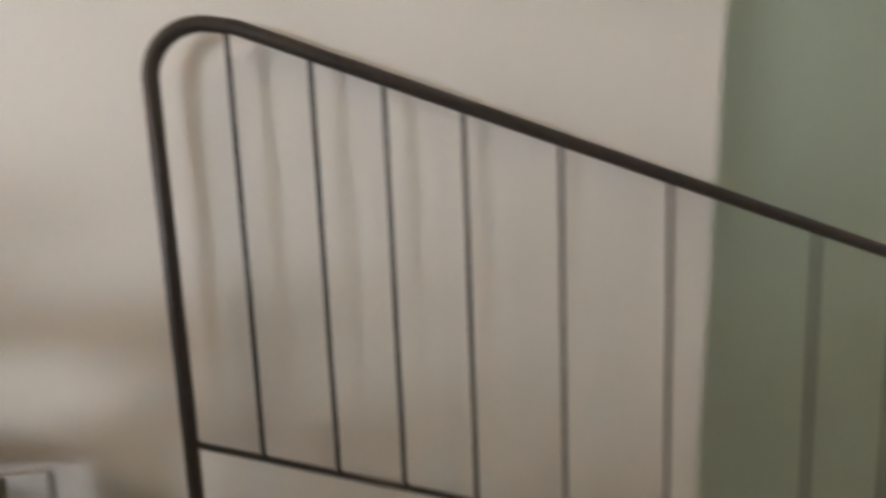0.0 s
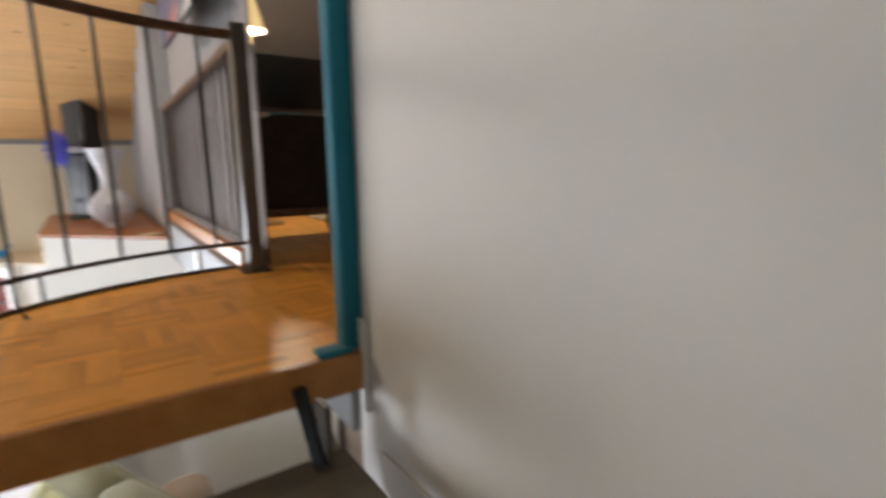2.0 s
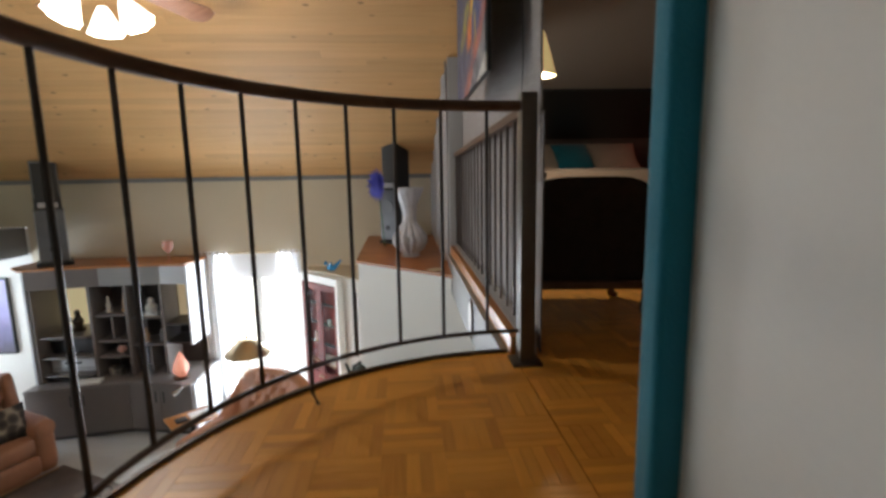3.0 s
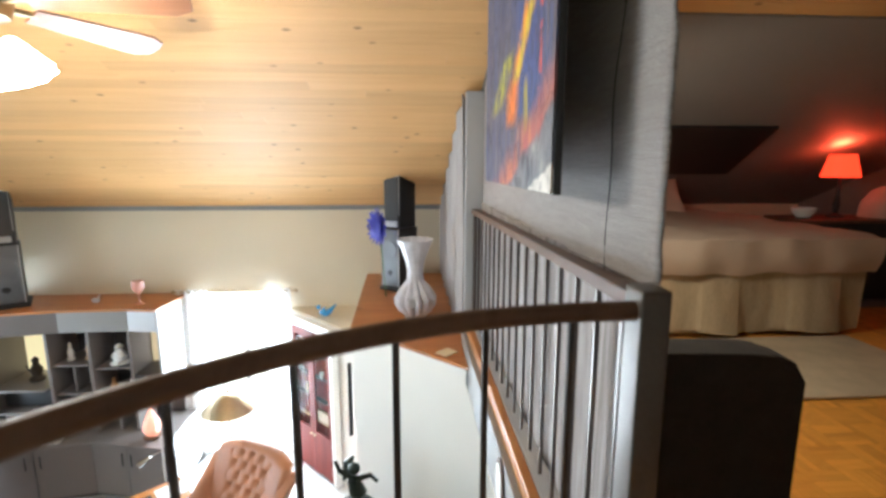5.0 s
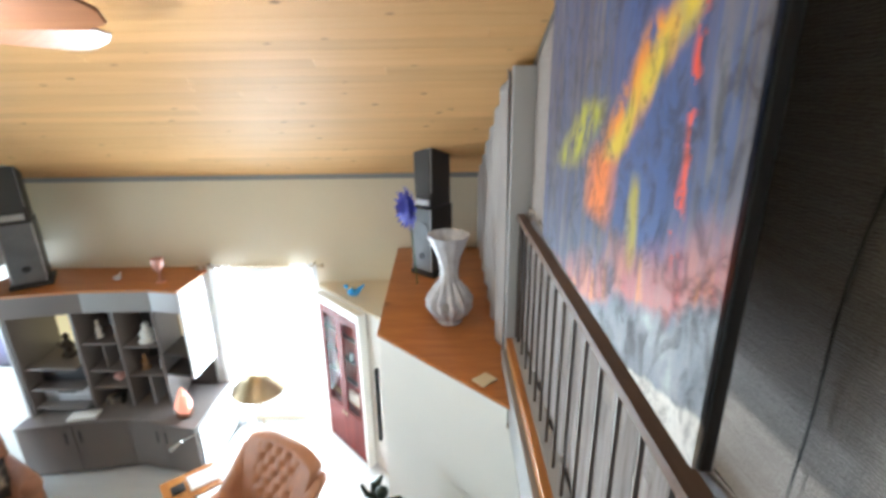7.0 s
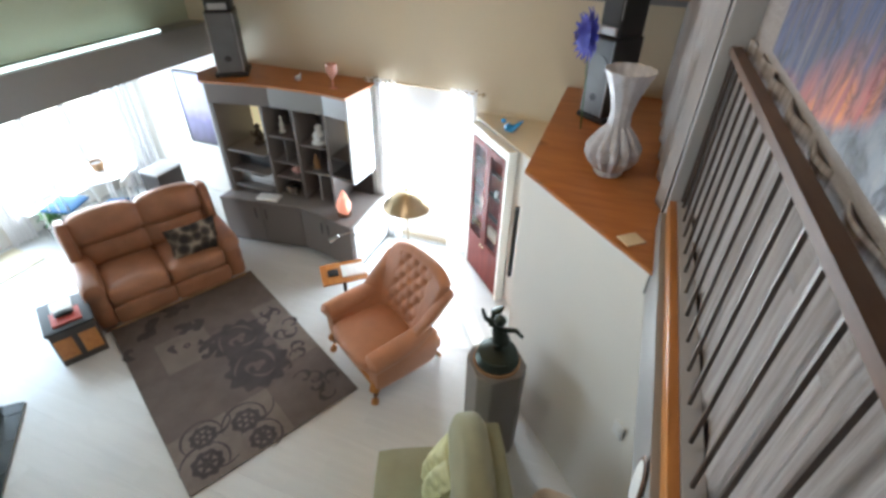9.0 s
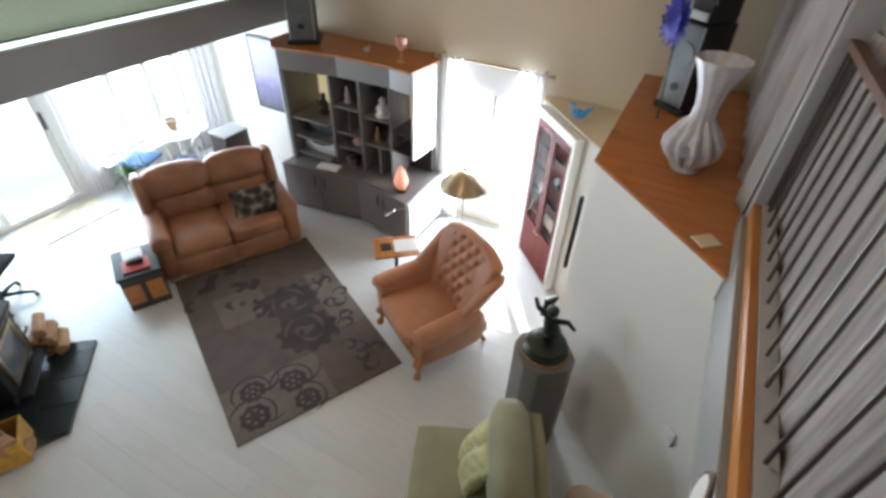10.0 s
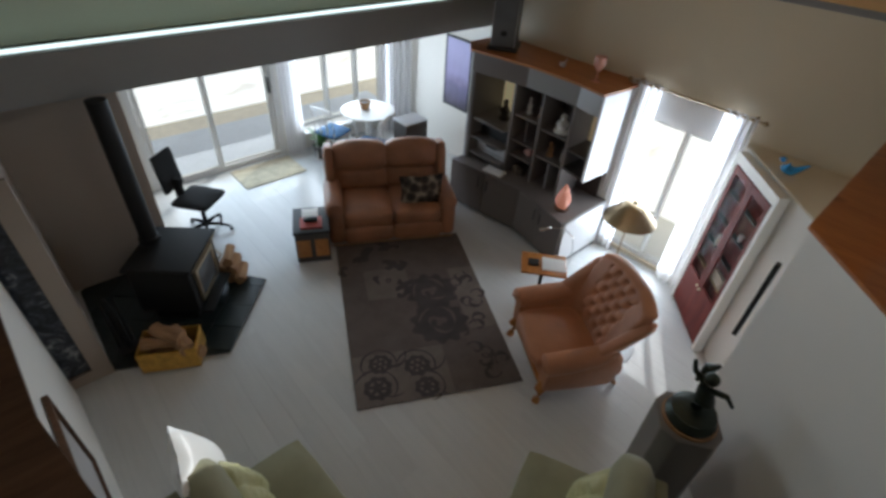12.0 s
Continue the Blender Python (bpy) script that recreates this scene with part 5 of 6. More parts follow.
    base = [(-4.22, 6.56), (-3.16, 6.73), (-2.36, 6.55)]
    ends = [(-2.35, 7.40), (-4.22, 7.40)]
    part("base_body", prism([(x, y + 0.024) for x, y in base] + ends, 0.06, 0.635), M_CAB, t)
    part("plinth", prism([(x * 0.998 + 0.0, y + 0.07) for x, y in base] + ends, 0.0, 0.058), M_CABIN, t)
    part("base_top", prism([(x, y - 0.006) for x, y in base] + ends, 0.637, 0.66, 0.002), M_CAB, t)
    for p, q in zip(base, base[1:]):
        a, b = Vector(p), Vector(q)
        for i in range(2):
            u, v = a + (b - a) * (i / 2 + 0.004), a + (b - a) * ((i + 1) / 2 - 0.004)
            d = face(tuple(u), tuple(v), 0.07, 0.632, 0.02, M_CAB, "door")
            h = u + (v - u) * (0.88 if i % 2 == 0 else 0.12)
            part("handle", tube([(h.x, h.y - 0.018, 0.43), (h.x, h.y - 0.018, 0.57)], 0.007, 8), M_BLACK, d, "dark bow handle")
    part("end_side", box(-2.352, 6.60, 0.06, -2.34, 7.40, 0.634), M_CABPALE, t, "pale grey base end panel")
    return t


# lighter copy of the cabinet grey for parts that catch the light
M_CABLIGHT2 = surface("cabinet_grey_lit_copy", (0.26, 0.255, 0.25), 0.28, var=0.04, bump=0.02)
M_CABPALE = surface("white_grey_side_panel", (0.62, 0.62, 0.63), 0.3, var=0.03, bump=0.02)
wall_unit()


def figurine(name, x, y, z, h, mat, label, fat=1.0, arms=True):
    bm = merge(lathe([(0.28 * h * fat, 0), (0.30 * h * fat, 0.06 * h), (0.18 * h * fat, 0.2 * h), (0.24 * h * fat, 0.45 * h), (0.12 * h * fat, 0.68 * h), (0.1 * h * fat, 0.74 * h), (0.14 * h * fat, 0.86 * h), (0.05 * h * fat, 0.99 * h), (0.001, h)], 16))
    if arms:
        bm = merge(bm, tube([(0.1 * h, 0, 0.6 * h), (0.3 * h, 0.02, 0.5 * h), (0.32 * h, 0, 0.72 * h)], 0.05 * h, 8))
    return solid(name, bm, mat, label, "ornament", pose(x, y, z, 0, 0, 30 * x))


M_DARKBR = surface("dark_bronze", (0.06, 0.045, 0.035), 0.4, metal=0.5)
M_PINK = surface("pink_ceramic", (0.65, 0.36, 0.30), 0.4)
figurine("bronze_figurine", -3.86, 7.08, 1.221, 0.26, M_DARKBR, "dark bronze figurine in the lit niche")
figurine("white_bottle", -3.47, 7.06, 1.441, 0.2, M_WHITEP, "white porcelain bottle on a shelf", 0.7, False)
figurine("copper_vase", -3.29, 7.08, 1.441, 0.24, M_STRAW, "slim copper vase on a shelf", 0.6, False)
figurine("white_figurine", -2.98, 7.08, 1.381, 0.22, M_WHITEP, "white porcelain animal group on a shelf", 1.5)
figurine("tan_figurine", -3.07, 7.08, 1.041, 0.18, M_STRAW, "tan pottery owl on a shelf", 0.9)
figurine("grey_figurine", -2.9, 7.1, 1.041, 0.15, M_CABLIGHT, "grey stone ornament on a shelf", 0.7)
solid("pink_shell", ball(0.06, (0, 0, 0.05), (1.1, 0.8, 0.85), 3, 0.2), M_PINK, "pink shell ornament on a shelf", "ornament", pose(-3.36, 7.05, 0.921))
solid("small_box", box(-0.08, -0.05, 0, 0.08, 0.05, 0.1, 0.01), M_PATTERN, "small painted box on a shelf", "box", pose(-3.42, 7.0, 0.661))
vp = thing("video_player", "silver video player in the wall unit", "player", pose(-3.87, 7.08, 0.751))
part("case", box(-0.25, -0.16, 0, 0.25, 0.16, 0.15, 0.008), M_CABPALE, vp)
part("slot", box(-0.10, -0.166, 0.095, 0.10, -0.161, 0.12, 0.002), M_BLACK, vp, "black cassette slot")
part("lower_band", box(-0.24, -0.166, 0.02, 0.24, -0.161, 0.055, 0.002), M_CABLIGHT, vp)
solid("receiver", box(-0.25, -0.14, 0, 0.25, 0.14, 0.17, 0.01), M_BLACK, "black receiver in the wall unit", "receiver", pose(-3.87, 7.10, 0.971))
solid("stack_of_papers", box(-0.14, -0.07, 0, 0.14, 0.07, 0.03, 0.003), M_WHITEP, "white papers on the wall unit's base", "papers", pose(-3.62, 6.76, 0.661, 0, 0, 9))


def salt_lamp():
    bm = ball(0.1, (0, 0, 0.155), (0.85, 0.85, 1.45), 3, 0.35, 4)
    t = thing("salt_lamp", "glowing pink salt crystal lamp on the wall unit", "lamp", pose(-2.56, 6.78, 0.661))
    for v in bm.verts:
        k = 1.15 - 0.55 * max(0, v.co.z) / 0.3
        v.co.x *= k
        v.co.y *= k
    part("crystal", bm, glow("pink_salt_crystal", (1.0, 0.34, 0.2), 0.55, (0.8, 0.4, 0.3)), t)
    part("base", lathe([(0.08, 0), (0.09, 0.02), (0.075, 0.03)], 20), M_RAILWOOD, t)


salt_lamp()
M_GLASSPINK = surface("pink_glass", (0.70, 0.36, 0.28), 0.15, var=0.05, bump=0.0)
solid("pink_goblet", lathe([(0.05, 0), (0.05, 0.006), (0.008, 0.015), (0.008, 0.10), (0.03, 0.12), (0.062, 0.17), (0.06, 0.25), (0.055, 0.25), (0.055, 0.18), (0.02, 0.125), (0.001, 0.12)], 24), M_GLASSPINK, "pink glass goblet on the pine top", "goblet", pose(-2.72, 7.1, 2.046))
solid("glass_ornament", merge(ball(0.03, (0, 0, 0.03), (1.5, 0.8, 1), 2), tube([(0.02, 0, 0.04), (0.05, 0, 0.1)], [0.015, 0.005], 8)), M_CERAMIC, "small clear glass ornament on the pine top", "ornament", pose(-3.2, 7.15, 2.046))


M_SPKGREY = surface("satin_grey_speaker_front", (0.13, 0.135, 0.145), 0.42, var=0.15, big=8, fine=90, bump=0.05)


def speaker(m, name, label, two=True):
    t = thing(name, label, "loudspeaker", m)
    grey = M_SPKGREY
    part("base", box(-0.13, -0.16, 0, 0.13, 0.16, 0.04, 0.01), M_BLACK, t)
    part("lower_cabinet", box(-0.105, -0.14, 0.04, 0.105, 0.14, 0.60, 0.008), M_BLACK, t)
    part("lower_front", box(-0.1, -0.152, 0.05, 0.1, -0.141, 0.59, 0.006), grey, t, "grey speaker front")
    part("port", lathe([(0.028, 0), (0.028, 0.006), (0.02, 0.006), (0.02, 0.001), (0.001, 0.001)], 18, Matrix.Translation((0, -0.153, 0.18)) @ Matrix.Rotation(radians(90), 4, "X")), M_BLACK, t)
    part("woofer", lathe([(0.085, 0), (0.085, 0.008), (0.07, 0.008), (0.03, 0.002), (0.001, 0.004)], 28, Matrix.Translation((0, -0.153, 0.40)) @ Matrix.Rotation(radians(90), 4, "X")), grey, t)
    part("upper_cabinet", box(-0.095, -0.11, 0.602, 0.095, 0.13, 1.1, 0.012), M_BLACK, t)
    part("grille_frame", box(-0.09, -0.117, 0.72, 0.09, -0.1105, 1.09, 0.003), M_CABLIGHT, t, "silver grille frame")
    part("upper_front", box(-0.085, -0.122, 0.68, 0.085, -0.111, 1.08, 0.008), surface("dark_grille", (0.05, 0.05, 0.05), 0.8, fine=300, bump=0.3), t)
    for sx in (-1, 1):
        part("edge_trim", box(sx * 0.102 - 0.004, -0.156, 0.05, sx * 0.102 + 0.004, -0.145, 0.59, 0.002), M_CABLIGHT, t, "silver edge strip")
    part("trim_plate", box(-0.07, -0.13, 0.615, 0.07, -0.111, 0.67, 0.004), M_CABLIGHT, t)
    return t


speaker(pose(0.09, 6.85, SHELF, 0, 0, -38) @ Matrix.Scale(1.08, 4), "loudspeaker", "tall black stacked loudspeaker on the pine shelf")
speaker(pose(-4.05, 7.12, 2.046, 0, 0, 34) @ Matrix.Diagonal((1.36, 1.2, 1.12, 1)), "loudspeaker", "tall black stacked loudspeaker on the wall unit")


def vase():
    prof = [(0.085, 0), (0.10, 0.012), (0.085, 0.03), (0.13, 0.07), (0.165, 0.13), (0.165, 0.18), (0.12, 0.25), (0.075, 0.31), (0.068, 0.38), (0.085, 0.46), (0.125, 0.55), (0.16, 0.62), (0.158, 0.622), (0.12, 0.55), (0.08, 0.46), (0.06, 0.38), (0.001, 0.33)]
    bm = bmesh.new()
    segs = 72
    rings = []
    for r, z in prof:
        k = 0.34 if 0.05 < z < 0.26 else 0.07
        rings.append([bm.verts.new(((r * (1 + k * abs(math.sin(6 * a + 5 * z)) - k / 2)) * math.cos(a), (r * (1 + k * abs(math.sin(6 * a + 5 * z)) - k / 2)) * math.sin(a), z)) for a in [2 * math.pi * i / segs for i in range(segs)]])
    for a, b in zip(rings, rings[1:]):
        for i in range(segs):
            bm.faces.new((a[i], a[(i + 1) % segs], b[(i + 1) % segs], b[i]))
    bm.faces.new(rings[0][::-1])
    t = thing("floor_vase", "large silver-grey ceramic vase with a fluted belly", "vase", pose(0.235, 5.79, SHELF) @ Matrix.Diagonal((0.93, 0.93, 1.10, 1)))
    part("body", bm, M_CERAMIC, t)
    part("medallion", lathe([(0.035, 0), (0.035, 0.012), (0.022, 0.014), (0.022, 0.006), (0.001, 0.006)], 20, Matrix.Translation((-0.03, -0.163, 0.16)) @ Matrix.Rotation(radians(90), 4, "X")), M_CABLIGHT, t, "round raised medallion")


vase()


def flower():
    t = thing("blue_flower", "violet-blue artificial flower on a stem beside the loudspeaker", "flower", pose(-0.10, 6.5, SHELF, 0, 0, -62))
    part("stem", tube([(0.02, 0.05, 0), (0.01, 0.03, 0.3), (0, 0, 0.66)], 0.006, 8), surface("green_stem", (0.05, 0.12, 0.04), 0.6), t)
    for k in range(26):
        a = 2 * math.pi * k / 26 + random.random() * 0.15
        lay = k % 2
        L = 0.16 - 0.03 * lay
        q = bmesh.new()
        pts = []
        for s in range(6):
            u = s / 5
            wdt = 0.028 * math.sin(math.pi * min(1, 0.15 + u * 0.85)) + 0.003
            rr = 0.03 + L * u
            dz = -0.035 - 0.05 * lay + 0.05 * math.sin(u * 2.4)
            c, sn = math.cos(a), math.sin(a)
            pts.append([q.verts.new((rr * c - e * wdt * sn, dz * 1.0 + (0.006 if e else 0) - 0.02, 0.7 + rr * sn + e * wdt * c)) for e in (-1, 0, 1)])
        for m1, m2 in zip(pts, pts[1:]):
            for e in range(2):
                q.faces.new((m1[e], m1[e + 1], m2[e + 1], m2[e]))
        g = q.faces[:]
        ex = bmesh.ops.solidify(q, geom=g, thickness=0.003)
        part("petal", q, M_BLUEPETAL, t)
    part("heart", ball(0.04, (0, -0.05, 0.7), (1, 0.6, 1), 2), surface("dark_violet_heart", (0.05, 0.03, 0.12), 0.8, bump=0.6), t)


flower()
solid("small_card", box(-0.06, -0.05, 0, 0.06, 0.05, 0.008, 0.002), surface("cream_card", (0.75, 0.66, 0.47), 0.6), "cream card lying on the pine shelf", "card", pose(0.44, 5.02, SHELF + 0.001, 0, 0, 40))
sw = thing("light_switch", "white light switch on the diagonal wall", "switch")
part("plate", box(-0.04, -0.008, -0.06, 0.04, 0, 0.06, 0.003), M_WHITEP, sw)
part("rocker", box(-0.015, -0.013, -0.03, 0.015, -0.009, 0.03, 0.002), M_WHITEP, sw)
sw.matrix_world = pose(0.655, 4.679, 1.08, 0, 0, -45)
pl = thing("oval_plaque", "oval porcelain plaque on the grey fascia", "plaque")
part("plate", lathe([(0.001, 0), (0.06, 0), (0.065, 0.008), (0.055, 0.014), (0.001, 0.014)], 28), M_WHITEP, pl)
part("band", lathe([(0.066, 0.002), (0.072, 0.006), (0.066, 0.012)], 28), M_RAILWOOD, pl, "brown rim")
pl.matrix_world = pose(0.558, 3.62, 2.22, 0, -90, 0) @ Matrix.Diagonal((1.7, 1.0, 1, 1))

# painting
pt = thing("painting", "large abstract lava painting on deep black stretchers", "painting")
part("canvas", box(0.540, 3.013, 3.453, 0.547, 4.035, 5.0), M_PAINT, pt)
part("stretcher", box(0.548, 3.009, 3.45, 0.566, 4.04, 5.003, 0.003), M_BLACK, pt, "deep black canvas edge")
pt2 = thing("dining_painting", "framed violet landscape painting on the white wall", "painting")


def build_violet(nt, p):
    v = coords(nt, (1, 1, 1), space="Generated")
    sp = nt.nodes.new("ShaderNodeSeparateXYZ")
    nt.links.new(v, sp.inputs[0])
    n = noise_node(nt, v, 5, 6)
    ad = nt.nodes.new("ShaderNodeMath")
    ad.operation = "MULTIPLY_ADD"
    ad.inputs[1].default_value = 0.35
    nt.links.new(n, ad.inputs[0])
    nt.links.new(sp.outputs["Z"], ad.inputs[2])
    nt.links.new(ramp(nt, ad.outputs[0], [(0.2, (0.09, 0.08, 0.12)), (0.5, (0.17, 0.15, 0.30)), (0.7, (0.33, 0.30, 0.55)), (1.0, (0.42, 0.40, 0.68))]), p.inputs["Base Color"])
    p.inputs["Roughness"].default_value = 0.5


part("picture", box(-5.47, 7.505, 0.83, -4.97, 7.51, 1.80), material("violet_landscape", build_violet), pt2)
part("frame", xframe(7.518, -5.49, -4.95, 0.81, 1.82, 0.02, 0.02), M_BLACK, pt2)

# ---------- stove ----------
def stove():
    t = thing("wood_stove", "black cast-iron wood stove with a brass-trimmed glass door", "stove", pose(-4.34, 3.05, 0.03, 0, 0, -39 + 180))
    # local -y is the door side
    part("body", box(-0.31, -0.27, 0.16, 0.31, 0.27, 0.66, 0.012), M_BLACKIRON, t)
    part("top_plate", box(-0.34, -0.31, 0.662, 0.34, 0.30, 0.695, 0.008), M_BLACKIRON, t)
    part("pedestal", box(-0.24, -0.2, 0.0, 0.24, 0.2, 0.158, 0.006), M_BLACKIRON, t)
    part("ash_lip", box(-0.30, -0.38, 0.14, 0.30, -0.272, 0.165, 0.006), M_BLACKIRON, t)
    d = part("door", boxes((-0.22, -0.295, 0.22, 0.22, -0.272, 0.25), (-0.22, -0.295, 0.56, 0.22, -0.272, 0.60), (-0.22, -0.295, 0.25, -0.18, -0.272, 0.56), (0.18, -0.295, 0.25, 0.22, -0.272, 0.56)), M_BRASS, t, "brass door frame")
    part("pane", box(-0.179, -0.288, 0.251, 0.179, -0.280, 0.559), surface("dark_stove_glass", (0.10, 0.11, 0.12), 0.08, bump=0.0), d)
    part("handle", tube([(0.25, -0.30, 0.36), (0.26, -0.34, 0.42), (0.25, -0.30, 0.48)], 0.01, 8), M_BRASS, d)
    part("trim", box(-0.31, -0.318, 0.655, 0.31, -0.311, 0.665), M_BRASS, t)
    part("flue", lathe([(0.095, 0.695), (0.095, 0.74), (0.078, 0.75), (0.078, 2.079)], 24, Matrix.Translation((0.12, 0.22, 0))), M_BLACKIRON, t, "black flue pipe")


stove()
hearth = thing("hearth", "angled hearth of dark slate tiles", "hearth", kind="structure")
hearth_poly = [(-3.87, 2.24), (-3.44, 3.12), (-4.18, 3.82), (-5.16, 3.02), (-5.16, 2.24)]
part("bed", prism(hearth_poly, 0.001, 0.018), M_GROUT, hearth)


def inside(p, poly):
    c = False
    for (x0, y0), (x1, y1) in zip(poly, poly[1:] + poly[:1]):
        if (y0 > p[1]) != (y1 > p[1]) and p[0] < (x1 - x0) * (p[1] - y0) / (y1 - y0) + x0:
            c = not c
    return c


def clip_poly(poly, win_poly):
    """Sutherland-Hodgman: keep the piece of poly inside a convex outline (counter-clockwise)."""
    out = poly
    for (x0, y0), (x1, y1) in zip(win_poly, win_poly[1:] + win_poly[:1]):
        src, out = out, []
        for i, p in enumerate(src):
            q = src[(i + 1) % len(src)]
            sp = (x1 - x0) * (p[1] - y0) - (y1 - y0) * (p[0] - x0)
            sq = (x1 - x0) * (q[1] - y0) - (y1 - y0) * (q[0] - x0)
            if sp >= 0:
                out.append(p)
            if (sp > 0) != (sq > 0) and abs(sp - sq) > 1e-12:
                k = sp / (sp - sq)
                out.append((p[0] + k * (q[0] - p[0]), p[1] + k * (q[1] - p[1])))
        if not out:
            return []
    return out


ta = radians(46.5)
for i in range(-6, 7):
    for j in range(-6, 7):
        c = Vector((-3.44, 3.12)) + 0.30 * (i * Vector((-math.sin(ta), math.cos(ta))) + j * Vector((math.cos(ta), math.sin(ta))))
        sq = []
        for u, v in ((0.004, 0.004), (0.296, 0.004), (0.296, 0.296), (0.004, 0.296)):
            q = c + u * Vector((math.cos(ta), math.sin(ta))) + v * Vector((-math.sin(ta), math.cos(ta)))
            sq.append((q.x, q.y))
        piece = clip_poly(sq, hearth_poly)
        if len(piece) > 2:
            part("tile", prism(piece, 0.019, 0.03), M_TILE, hearth)

M_GOLDBRASS = surface("embossed_gold_brass", (0.62, 0.36, 0.07), 0.42, metal=0.6, var=0.35, big=14, fine=60, bump=0.6)
wb = thing("log_box", "brass-embossed firewood box on the hearth", "log box", frame_of(-3.68, 2.71, 62))
for a in ((-0.24, -0.15, 0.03, 0.24, -0.135, 0.26), (-0.24, 0.135, 0.03, 0.24, 0.15, 0.26), (-0.24, -0.135, 0.03, -0.225, 0.135, 0.26), (0.225, -0.135, 0.03, 0.24, 0.135, 0.26)):
    part("side", box(*a, 0.003), M_GOLDBRASS, wb, "embossed brass side")
part("bottom", box(-0.22, -0.13, 0.031, 0.22, 0.13, 0.045), M_CABIN, wb)


def log(m, r=0.06, L=0.36, seed=0):
    bm = bmesh.new()
    n = 12
    rings = []
    for s in range(6):
        ring = []
        for i in range(n):
            a = 2 * math.pi * i / n
            k = r * (1 + 0.22 * noise.noise(Vector((math.cos(a) * 1.5, math.sin(a) * 1.5, s * 0.5 + seed))))
            if a > 2.2 and a < 4.0:
                k *= 0.72
            ring.append(bm.verts.new((L * (s / 5 - 0.5), k * math.cos(a), k * math.sin(a))))
        rings.append(ring)
    for a, b in zip(rings, rings[1:]):
        for i in range(n):
            bm.faces.new((a[i], a[(i + 1) % n], b[(i + 1) % n], b[i]))
    bm.faces.new(rings[0][::-1])
    bm.faces.new(rings[-1])
    return solid("log", bm, M_LOG, "split brown firewood log by the stove", "log", m, "firewood")


M_LOG = wood("split_firewood", (0.22, 0.11, 0.05), (0.50, 0.30, 0.15), 0.8, (2, 14, 14), bump=0.5)
for k, (x, y, z, a) in enumerate(((-3.66, 2.58, 0.13, 20), (-3.52, 2.78, 0.13, 40), (-3.63, 2.62, 0.24, 60), (-3.55, 2.76, 0.25, 5), (-3.60, 2.70, 0.33, 30))):
    log(pose(x - 0.08, y + 0.03, z, 40 * k, 0, a), 0.066, 0.30, k)
for k, (x, y, z, a) in enumerate(((-4.44, 3.58, 0.09, 50), (-4.36, 3.64, 0.09, 60), (-4.41, 3.60, 0.20, 55), (-4.48, 3.53, 0.20, 48), (-4.45, 3.57, 0.31, 62))):
    log(pose(x, y, z, 50 * k, 0, a + 90), 0.058, 0.26, k + 7)
tools = thing("fire_tools", "black iron fire tool stand beside the stove", "fire tools", pose(-4.05, 2.42, 0.03))
part("base", lathe([(0.1, 0), (0.1, 0.012), (0.01, 0.02)], 20), M_BLACKIRON, tools)
part("stand", tube([(0, 0, 0.01), (0, 0, 0.62)], 0.008, 8), M_BLACKIRON, tools)
for k in range(4):
    a = radians(90 * k + 20)
    part("tool", tube([(0.06 * math.cos(a), 0.06 * math.sin(a), 0.06), (0.05 * math.cos(a), 0.05 * math.sin(a), 0.6)], [0.016, 0.006], 8), M_BLACKIRON, tools)

# large framed picture beside the alcove and the frame on the half-height wall
bigp = thing("framed_picture", "tall brown-framed dark foliage picture beside the stove alcove", "picture")


def build_foliage(nt, p):
    v = coords(nt, (1, 1, 1))
    n = noise_node(nt, v, 7, 8, 0.75, 1.2)
    nt.links.new(ramp(nt, n, [(0.42, (0.012, 0.014, 0.02)), (0.55, (0.06, 0.07, 0.09)), (0.68, (0.5, 0.5, 0.5))]), p.inputs["Base Color"])
    p.inputs["Roughness"].default_value = 0.3


part("picture", box(-3.895, 1.05, 0.12, -3.885, 2.11, 1.85), material("dark_foliage_print", build_foliage), bigp)
part("frame", boxes((-3.898, 2.11, 0.0, -3.86, 2.248, 1.97), (-3.898, 0.95, 0.0, -3.86, 1.05, 1.97), (-3.898, 1.05, 0.0, -3.86, 2.11, 0.12), (-3.898, 1.05, 1.85, -3.86, 2.11, 1.97)), M_TAUPE, bigp, "broad brown frame")
mir = thing("wall_frame", "brown-framed pale picture on the white wall", "picture")
part("frame", boxes((-0.35, -0.03, -0.32, -0.32, 0, 0.32), (0.32, -0.03, -0.32, 0.35, 0, 0.32), (-0.32, -0.03, -0.32, 0.32, 0, -0.29), (-0.32, -0.03, 0.29, 0.32, 0, 0.32)), M_RAILWOOD, mir)
part("picture", box(-0.32, -0.012, -0.29, 0.32, 0, 0.29), M_CABPALE0, mir)
mir.matrix_world = pose(*along_low_wall(-2.05, -0.005), 1.15, 0, 0, 180 + 2.9)

# ---------- dining corner ----------
M_MESHBLACK = surface("black_chair_mesh", (0.010, 0.010, 0.011), 0.9, var=0.2, fine=200, bump=0.2)


